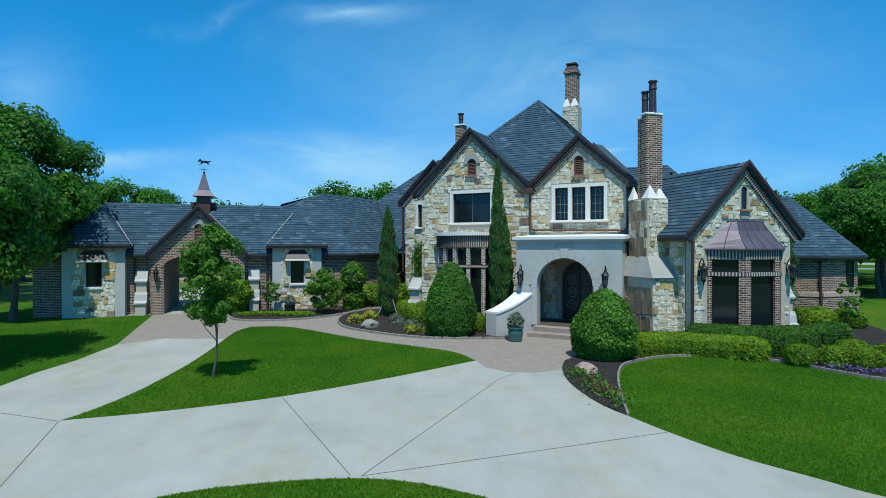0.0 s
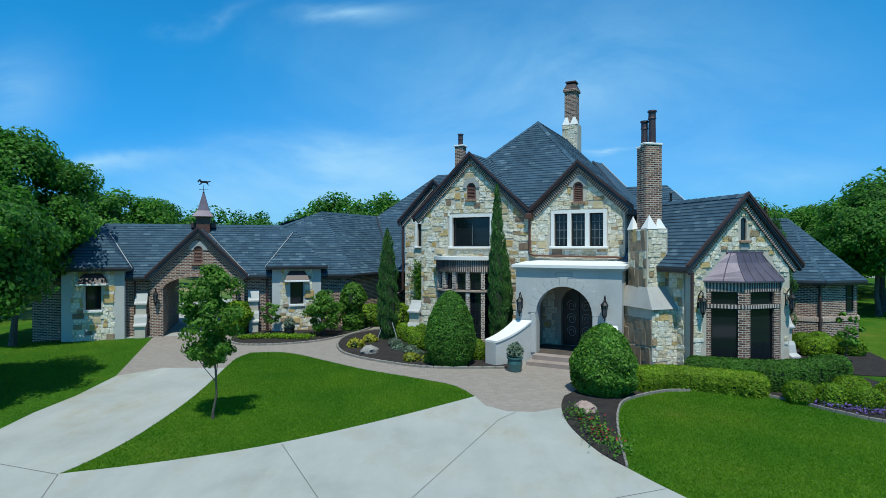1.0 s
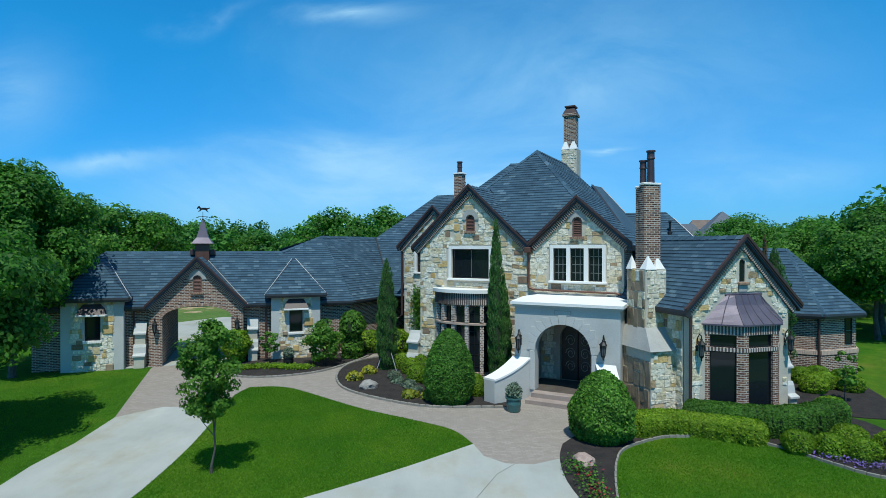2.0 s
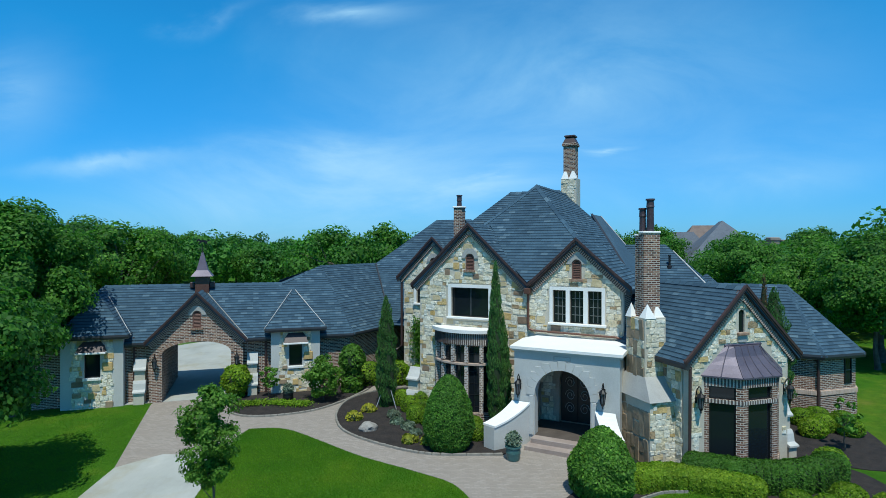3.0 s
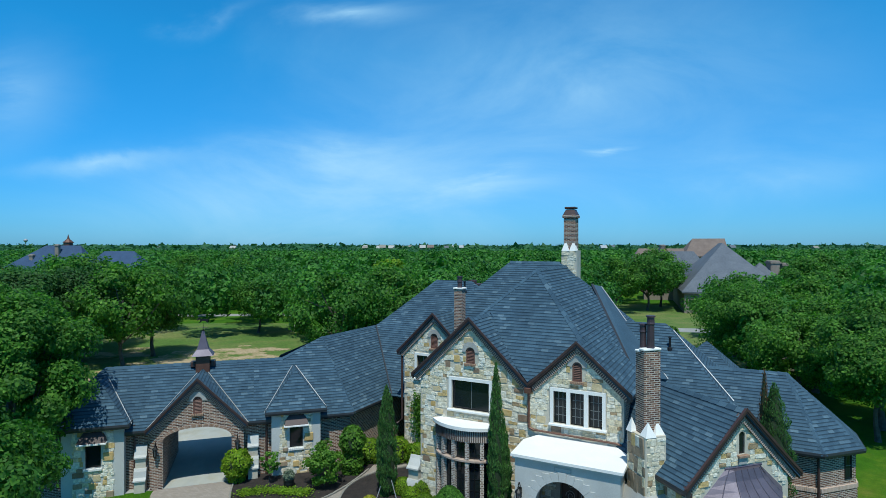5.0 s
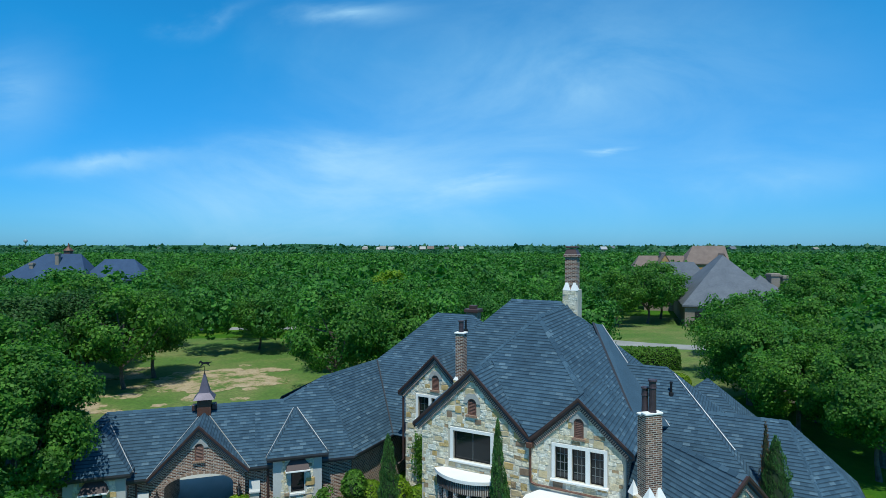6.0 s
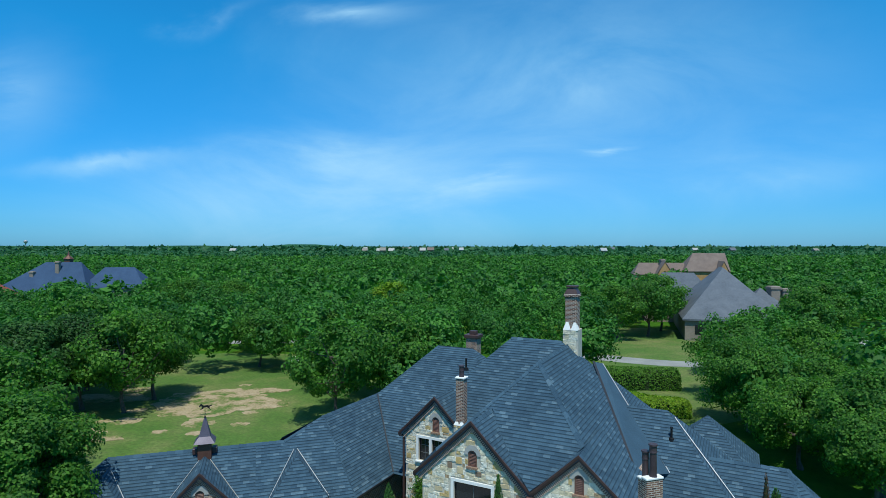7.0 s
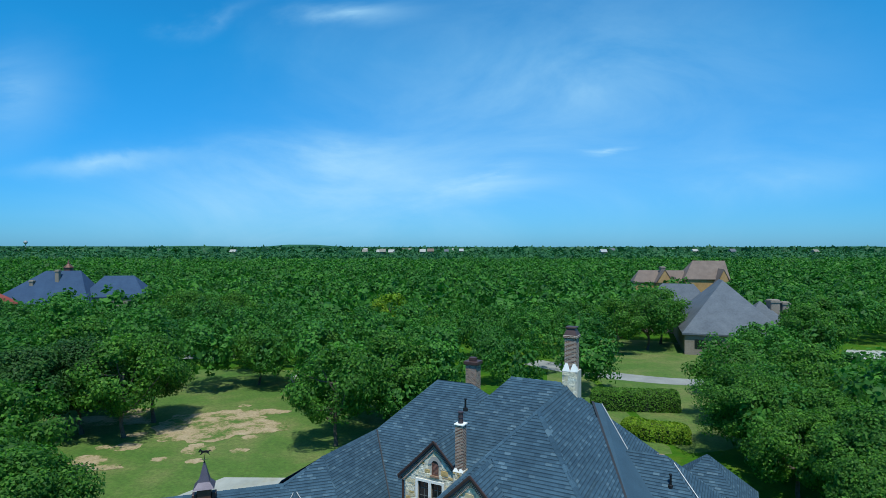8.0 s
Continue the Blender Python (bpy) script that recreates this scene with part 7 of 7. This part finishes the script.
def flower_bed(name, line, n, size, mat, seed, label, width=0.5, green=None):
    rng = np.random.default_rng(seed)
    pts = np.array(smooth_line(line, 6))
    i = rng.uniform(0, len(pts) - 1.001, n)
    j = i.astype(int); fr = (i - j)[:, None]
    c = pts[j] * (1 - fr) + pts[j + 1] * fr + rng.normal(0, width / 2.5, (n, 2))
    pos = np.column_stack([c, [G(a, b) + 0.06 + 0.12 * rng.random() for a, b in c]])
    v, f = leaf_quads(rng, pos, np.tile((0, 0, 1.0), (n, 1)), size, 0.5, 1.0)
    tagged(raw_mesh(name, v, f, mat), label, "flowers", "", "stuff")


flower_bed("red_flowers", [(3.5, 14.4), (3.55, 13.2), (3.7, 12.2)], 130, 0.055, LEAF_RED, 1, "red flowers in the mulch", 0.45)
flower_bed("flower_leaves", [(3.5, 14.6), (3.55, 13.2), (3.7, 11.6)], 700, 0.06, LEAF_DARK, 2, "low green plants between red flowers", 0.5)
flower_bed("violet_flowers", [(9.9, 15.0), (10.5, 14.3), (11.2, 13.9), (13, 13.4)], 500, 0.05, LEAF_VIOLET, 3, "violet flowers along the kerb", 0.35)
flower_bed("ground_cover", [(-8.9, 25.0), (-8.0, 25.3), (-6.9, 25.2), (-6.0, 25.1)], 2600, 0.07, LEAF_BOX, 4, "low green ground cover before the wing", 0.5)
# climbing plant on the stone corner
rng_ = np.random.default_rng(77)
cp = np.array([tuple(M(-14.7 + rng_.normal(0, 0.24), 25.72 + rng_.normal(0, 0.07), z)) for z in rng_.triangular(0.9, 2.9, 3.8, 1500)])
v_, f_ = leaf_quads(rng_, cp, np.tile((-0.7, -0.6, 0.2), (len(cp), 1)), 0.075)
tagged(raw_mesh("climbing_plant", v_, f_, LEAF_YOUNG), "light green climber on the stone corner", "climber", "", "stuff")

# rear court, road, bare soil
sheet("rear_court", [tuple(W(a, b).xy) for a, b in ((-6.0, 28.25), (0.2, 28.25), (0.2, 33.2), (4.5, 36.5), (6.0, 43), (-3, 46), (-9.0, 41), (-7.0, 36), (-4.4, 33.2))], 0.022, CONCRETE, "pale concrete court behind the gateway", category="driveway")
MEADOW, _n, _l, _b = material("dry_meadow_grass", 0.95)
_c = ramp(_n, _l, noise_tex(_n, _l, 0.12, 7.0, 0.65), [(0.30, (0.050, 0.125, 0.010)), (0.48, (0.085, 0.150, 0.020)), (0.62, (0.150, 0.175, 0.045)), (0.78, (0.26, 0.23, 0.10))])
_l.new(mix(_n, _l, 1.0, _c, ramp(_n, _l, noise_tex(_n, _l, 4.0, 6.0, 0.7), [(0.3, (0.6,) * 3), (0.7, (1.3,) * 3)]), "MULTIPLY"), _b.inputs["Base Color"])
sheet("rear_meadow", smooth_loop([(-55, 40), (-30, 31.5), (-18, 33), (-11, 40), (-6, 50), (-8, 66), (-20, 80), (-45, 78), (-60, 60)], 5), 0.007, MEADOW, "dry yellow-green meadow behind the gateway", category="meadow", step=3.0)
sheet("rear_meadow", smooth_loop([(12, 52), (24, 48), (34, 58), (48, 74), (44, 100), (28, 104), (16, 84)], 5), 0.007, MEADOW, "mown meadow by the rear road", category="meadow", step=3.0)


def ragged(cx_, cy_, rx, ry, seed, n=70):
    """An uneven closed outline."""
    out = []
    for i in range(n):
        t = i * math.tau / n
        k = 1 + 0.30 * noise.noise(Vector((math.cos(t) * 1.6, math.sin(t) * 1.6, seed))) + 0.16 * noise.noise(Vector((math.cos(t) * 6, math.sin(t) * 6, seed + 5)))
        out.append((cx_ + rx * k * math.cos(t), cy_ + ry * k * math.sin(t)))
    return out


for i, (x, y, rx, ry) in enumerate(((-23.2, 56, 5.2, 4.6), (-18.2, 55, 3.4, 2.0), (-34, 57, 5, 1.6), (-19, 60, 2.4, 1.1), (-28, 45, 2.4, 0.8))):
    sheet("soil_patch", ragged(x, y, rx, ry, 3 + i * 7), 0.03 + 0.008 * i, DIRT, "bare sandy soil worn into the meadow", category="soil", step=1.0)
rng_ = random.Random(31)
for i in range(26):
    x, y = rng_.gauss(-23, 5.5), rng_.gauss(54, 5)
    if y > 42 and x < -12:
        r_ = rng_.uniform(0.4, 1.3)
        sheet("soil_patch", ragged(x, y, r_ * 1.3, r_, 50 + i * 3, 30), 0.012 + 0.0003 * i, DIRT, "small bare patch of sandy soil in the grass", category="soil", step=1.0)
sheet("rear_road", smooth_line([(12, 84), (17, 78), (23, 73.5), (31, 70.5), (45, 69), (70, 67)]) + smooth_line([(70, 71), (45, 72.5), (32, 74), (25, 77), (20, 81), (15, 87)]), 0.03, ASPHALT, "pale grey curving road behind the house", category="road", step=4.0)
sheet("rear_lane", [(-46, 88), (-18, 90), (-18, 93), (-46, 91)], 0.03, ASPHALT, "pale grey lane beyond the meadow", category="road", step=4.0)
sheet("rear_drive", [(62, 87), (84, 85), (86, 92), (68, 95)], 0.03, CONCRETE, "pale drive beyond the trees", category="driveway", step=4.0)
hedge("hedge", [(16, 61), (20, 60), (25, 59.5)], 1.8, 2.2, 7000, 0.13, LEAF_YOUNG, 201, "tall green hedge behind the house")
hedge("hedge", [(17, 53), (19, 51), (22, 50)], 2.2, 1.5, 6000, 0.12, LEAF_BOX, 202, "yellow-green hedge behind the house")

# neighbours far off
FAR_ROOF = mottled("grey_far_roof", (0.080, 0.092, 0.112), (0.130, 0.145, 0.168), 0.5, 4.0)
BLUE_ROOF = mottled("blue_far_roof", (0.020, 0.048, 0.105), (0.036, 0.074, 0.145), 0.5, 4.0)
TAN_ROOF = mottled("tan_far_roof", (0.135, 0.098, 0.082), (0.20, 0.148, 0.12), 0.5, 4.0)
FAR_WALL = mottled("tan_far_wall", (0.20, 0.165, 0.13), (0.28, 0.23, 0.19), 0.6, 4.0)


def neighbour(name, x, y, deg, blocks, roof_mat, wall_mat, label):
    """A house of hipped or gabled blocks: (a0, a1, b0, b1, eave, ridge, along, low-end run, high-end run)."""
    e = thing(name, (x, y, G(x, y)), label, "house", deg=deg)
    ax = Axes(deg)
    o = Vector((x, y, G(x, y)))
    def at(a, b, z):
        return o + ax(a, b, z)
    for a0, a1, b0, b1, ze, zr, along, run0, run1 in blocks:
        loops = [(a0 + 0.4, b0 + 0.4), (a1 - 0.4, b0 + 0.4), (a1 - 0.4, b1 - 0.4), (a0 + 0.4, b1 - 0.4)]
        bm = bmesh.new()
        prism(bm, [at(*p, 0) for p in loops], Vector((0, 0, ze)))
        for end, run in ((0, run0), (1, run1)):
            if run == 0:                      # gable triangle
                if along == "a":
                    c = a1 - 0.4 if end else a0 + 0.1
                    tri, way = [at(c, b0 + 0.4, ze), at(c, b1 - 0.4, ze), at(c, (b0 + b1) / 2, zr - 0.3)], ax.u * 0.3
                else:
                    c = b1 - 0.4 if end else b0 + 0.1
                    tri, way = [at(a0 + 0.4, c, ze), at(a1 - 0.4, c, ze), at((a0 + a1) / 2, c, zr - 0.3)], ax.v * 0.3
                prism(bm, tri, way)
        wl_ = part("wall", bm, wall_mat, e)
        bm = bmesh.new()
        for pts in hip_planes(at, a0, a1, b0, b1, ze, zr, along, run0 or None, run1 or None):
            vs = [bm.verts.new(p) for p in pts]
            lo = [bm.verts.new(p - Vector((0, 0, 0.25))) for p in pts]
            bm.faces.new(vs); bm.faces.new(lo[::-1])
            for i in range(len(pts)):
                bm.faces.new((lo[i], lo[(i + 1) % len(pts)], vs[(i + 1) % len(pts)], vs[i]))
        part("roof", bm, roof_mat, e)
        n = max(1, int((a1 - a0) / 5))
        for i in range(n):
            bm = bmesh.new()
            c = a0 + (a1 - a0) * (i + 0.5) / n
            prism(bm, [at(c - 0.7, b0 + 0.36, 1.0), at(c + 0.7, b0 + 0.36, 1.0), at(c + 0.7, b0 + 0.36, 2.5), at(c - 0.7, b0 + 0.36, 2.5)], ax.v * 0.1)
            part("window", bm, GLASS, e)
    return e


ORANGE_WALL = mottled("ochre_far_wall", (0.34, 0.19, 0.07), (0.46, 0.28, 0.12), 0.6, 4.0)
RED_ROOF = mottled("red_far_roof", (0.22, 0.045, 0.035), (0.32, 0.075, 0.06), 0.6, 4.0)
n1 = neighbour("far_house", 49.0, 102, -18, [(-6.5, 9, -14, 10, 3.5, 11.4, "b", 12.5, 7), (-12, 2, 9, 17, 4.6, 9.8, "a", 4, 4), (3, 12, -8, 4, 3.4, 8.0, "a", 4, 5)], FAR_ROOF, FAR_WALL, "grey-roofed far house among the trees")
n2 = neighbour("far_house", 73, 171, -12, [(-1, 11.5, -6, 6, 8.0, 13.2, "a", 3.5, 0), (-15, 0, -4, 4, 6.8, 10.2, "a", 2, 0), (-9, -4, -7, 0, 6.8, 10.8, "b", 0, 0), (-6, -2, -9, 0, 5.0, 8.6, "b", 0, 0), (7, 11, -9, 0, 7.0, 11.0, "b", 0, 0)], TAN_ROOF, ORANGE_WALL, "tan-roofed far house with ochre gables above the trees")
n3 = neighbour("far_house", -99, 150, 8, [(-18, 8, -8, 6, 2.4, 11.3, "a", 12.5, 5), (4, 20, -4, 6, 4.5, 9.8, "a", 4, 4.5)], BLUE_ROOF, FAR_WALL, "blue-roofed far house above the trees")
n4 = neighbour("garden_pavilion", -110, 139, 0, [(-3.5, 3.5, -3.5, 3.5, 3.4, 6.4, "a", 3.4, 3.4)], RED_ROOF, FAR_WALL, "small red-roofed pavilion beside the blue-roofed house")
for e_, dx, dy, z0, z1, w_ in ((n3, -1.4, -3, 8, 12.0, 0.5), (n3, -7.0, -4.5, 4, 9.4, 0.5), (n1, 7.5, -5.5, 3, 9.0, 0.8), (n1, 9.6, -5.2, 3, 8.6, 0.6), (n2, -6.5, 0, 9, 12.0, 0.7)):
    bm = bmesh.new()
    box(bm, X0, e_.location.x + dx - w_, e_.location.x + dx + w_, e_.location.y + dy - w_, e_.location.y + dy + w_, z0, z1, 0.1)
    box(bm, X0, e_.location.x + dx - w_ - 0.12, e_.location.x + dx + w_ + 0.12, e_.location.y + dy - w_ - 0.12, e_.location.y + dy + w_ + 0.12, z1 - 0.5, z1 - 0.2)
    part("chimney", bm, FAR_WALL, e_)
bm = bmesh.new()
lathe(bm, (n3.location.x - 0.6, n3.location.y, 0), [(1.1, 10.9), (1.1, 12.4), (1.35, 12.5), (0.9, 12.9), (0.35, 13.4), (0.05, 14.6)], 8)
part("cupola", bm, RUST, n3, "small rust-brown cupola on the ridge")
rng_ = random.Random(8)
for i in range(34):
    near_, mid_ = (0.10, -0.06) if i < 18 else (0.30, 0.50) if i < 27 else (0.3, -0.42)
    y = rng_.uniform(900, 1800)
    x = y * (mid_ + rng_.uniform(-near_, near_))
    w_, h_, roof_ = rng_.uniform(6, 12), rng_.uniform(9.5, 11.0), (LEAD, SKIRT, TAN_ROOF, FAR_ROOF, KERB)[i % 5]
    e_ = thing("distant_building", (x, y, G(x, y)), "small pale distant building among the woods", "building", "distant town")
    bm = bmesh.new()
    box(bm, X0, x - w_ / 2, x + w_ / 2, y - 5, y + 5, 0, h_ * 0.9)
    part("wall", bm, FAR_WALL, e_)
    bm = bmesh.new()
    prism(bm, [Vector((x - w_ / 2 - 1, y - 7, h_ * 0.9)), Vector((x - w_ / 2 - 1, y + 7, h_ * 0.9)), Vector((x - w_ / 2 - 1, y, h_ * 1.35))], Vector((w_ + 2, 0, 0)))
    part("roof", bm, roof_, e_)
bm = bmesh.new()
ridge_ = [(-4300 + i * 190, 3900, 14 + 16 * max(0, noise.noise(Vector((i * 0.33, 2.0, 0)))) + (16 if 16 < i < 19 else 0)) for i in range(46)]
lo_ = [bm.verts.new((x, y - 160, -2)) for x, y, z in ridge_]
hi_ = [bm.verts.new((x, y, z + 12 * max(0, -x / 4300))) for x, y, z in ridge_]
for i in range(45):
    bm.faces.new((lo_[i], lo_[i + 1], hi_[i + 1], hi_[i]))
tagged(part("backdrop", bm, FOREST_HAZED, None, "low wooded ridge on the horizon"), "", "hills", "", "structure")
tower = thing("water_tower", (-1480, 2000, 0), "pale water tower on the horizon", "water tower")
bm = bmesh.new()
lathe(bm, (-1480, 2000, 0), [(2.0, 0), (1.6, 26), (3.0, 28), (6.5, 32), (6.5, 36), (3.0, 39), (0.3, 40)], 12)
part("column", bm, LEAD, tower)
tank = thing("gas_tank", (-18.5, 73, G(-18, 73)), "white horizontal gas tank on the meadow", "tank", deg=10)
bm = bmesh.new()
tube(bm, [(-1.2, 0, 0.75), (-1.0, 0, 0.75), (1.0, 0, 0.75), (1.2, 0, 0.75)], 0.45, 14)
me = bpy.data.meshes.new("drum"); bm.to_mesh(me); bm.free(); me.materials.append(WHITE_STONE)
o_ = new("drum", me); o_.parent = tank
for x_ in (-0.9, 0.9):
    bm = bmesh.new(); box(bm, X0, x_ - 0.12, x_ + 0.12, -0.4, 0.4, 0, 0.4)
    me = bpy.data.meshes.new("foot"); bm.to_mesh(me); bm.free(); me.materials.append(SKIRT)
    o_ = new("foot", me); o_.parent = tank


# ---------------------------------------------------------------- drive joints and grass
JOINT = mottled("dark_joint", (0.11, 0.11, 0.10), (0.19, 0.185, 0.165), 2.0, 20.0)


def joint(p, q, width=0.015):
    """Tooled joint in the concrete."""
    p, q = Vector(p), Vector(q)
    d = (q - p)
    n = max(1, int(d.length / 0.5))
    side = Vector((-d.y, d.x)).normalized() * width / 2
    bm = bmesh.new()
    row = []
    for i in range(n + 1):
        c = p + d * (i / n)
        row.append([bm.verts.new((c.x + s * side.x, c.y + s * side.y, G(c.x, c.y) + 0.0165)) for s in (-1, 1)])
    for a, b in zip(row, row[1:]):
        bm.faces.new((a[0], a[1], b[1], b[0]))
    ob = part("control_joint", bm, JOINT, drive)
    return ob


for p, q in (((-6.0, 7.4), (-7.27, 10.66)), ((-7.27, 10.66), (-10.1, 11.6)), ((-3.49, 12.25), (-1.34, 8.2)), ((-1.19, 8.2), (1.40, 13.9)), ((1.4, 13.9), (1.9, 14.5)), ((-1.19, 8.2), (4.0, 10.05))):
    joint(p, q)


def grass(name, loop, density, seed, label, holes=()):
    """Short grass blades standing over a lawn."""
    rng = np.random.default_rng(seed)
    P = np.array(loop)
    x0, y0, x1, y1 = *P.min(0), *P.max(0)
    n = int((x1 - x0) * (y1 - y0) * density)
    c = np.column_stack([rng.uniform(x0, x1, n), rng.uniform(y0, y1, n)])
    ok = np.zeros(n, bool)
    for (ax0, ay0), (ax1, ay1) in zip(loop, list(loop[1:]) + [loop[0]]):
        cross = (ay0 > c[:, 1]) != (ay1 > c[:, 1])
        with np.errstate(divide="ignore", invalid="ignore"):
            ok ^= cross & (c[:, 0] < (ax1 - ax0) * (c[:, 1] - ay0) / (ay1 - ay0) + ax0)
    c = c[ok]
    n = len(c)
    g = np.array([G(a, b) for a, b in c])
    ang = rng.uniform(0, math.tau, n)
    w = rng.uniform(0.007, 0.016, n)
    h = rng.uniform(0.018, 0.042, n)
    dx, dy = np.cos(ang) * w, np.sin(ang) * w
    lx, ly = rng.normal(0, 0.02, n), rng.normal(0, 0.02, n)
    v = np.stack([np.column_stack([c[:, 0] - dx, c[:, 1] - dy, g]), np.column_stack([c[:, 0] + dx, c[:, 1] + dy, g]), np.column_stack([c[:, 0] + lx, c[:, 1] + ly, g + h])], 1).reshape(-1, 3)
    tagged(raw_mesh(name, v, np.arange(3 * n).reshape(n, 3), GRASS), label, "grass", "", "stuff")


GRASS = foliage_mat("grass_blades", (0.078, 0.210, 0.008), (0.120, 0.278, 0.013), 0.5, 0.45, (0.78, 0.83, 0.83), (1.45, 1.08, 1.2))
grass("island_grass", smooth_line(ISLAND_LEFT) + smooth_line(ISLAND_TOP)[1:] + smooth_line(ISLAND_BOTTOM)[1:-1], 1500, 1, "mown grass of the lawn island")
grass("near_grass", smooth_line([(0.57, 7.54), (-0.35, 7.98), (-1.34, 8.14), (-2.66, 7.96), (-3.81, 7.54), (-5.2, 6.5)]) + [(-4, 5.5), (1.3, 6.3)], 2600, 2, "mown grass beside the drive")
grass("side_grass", smooth_line([(3.66, 10.98), (4.1, 12.94), (4.6, 14.5), (5.12, 15.48), (6.13, 16.2), (6.88, 16.42), (8.47, 16.3), (9.45, 15.35), (9.98, 14.3), (10.85, 13.3), (13.5, 12.8)]) + [(15, 10), (11, 6)] + smooth_line([(7.6, 6.2), (5.93, 7.54), (5.41, 8.11), (4.65, 8.99), (4.01, 10.11)]), 1600, 3, "mown grass of the side lawn")
grass("left_grass", [(-10.5, 13.1), (-10.52, 16.0), (-10.7, 18.3), (-13.1, 25.6), (-16, 24), (-22, 22), (-20, 14)], 420, 4, "mown grass under the oak")
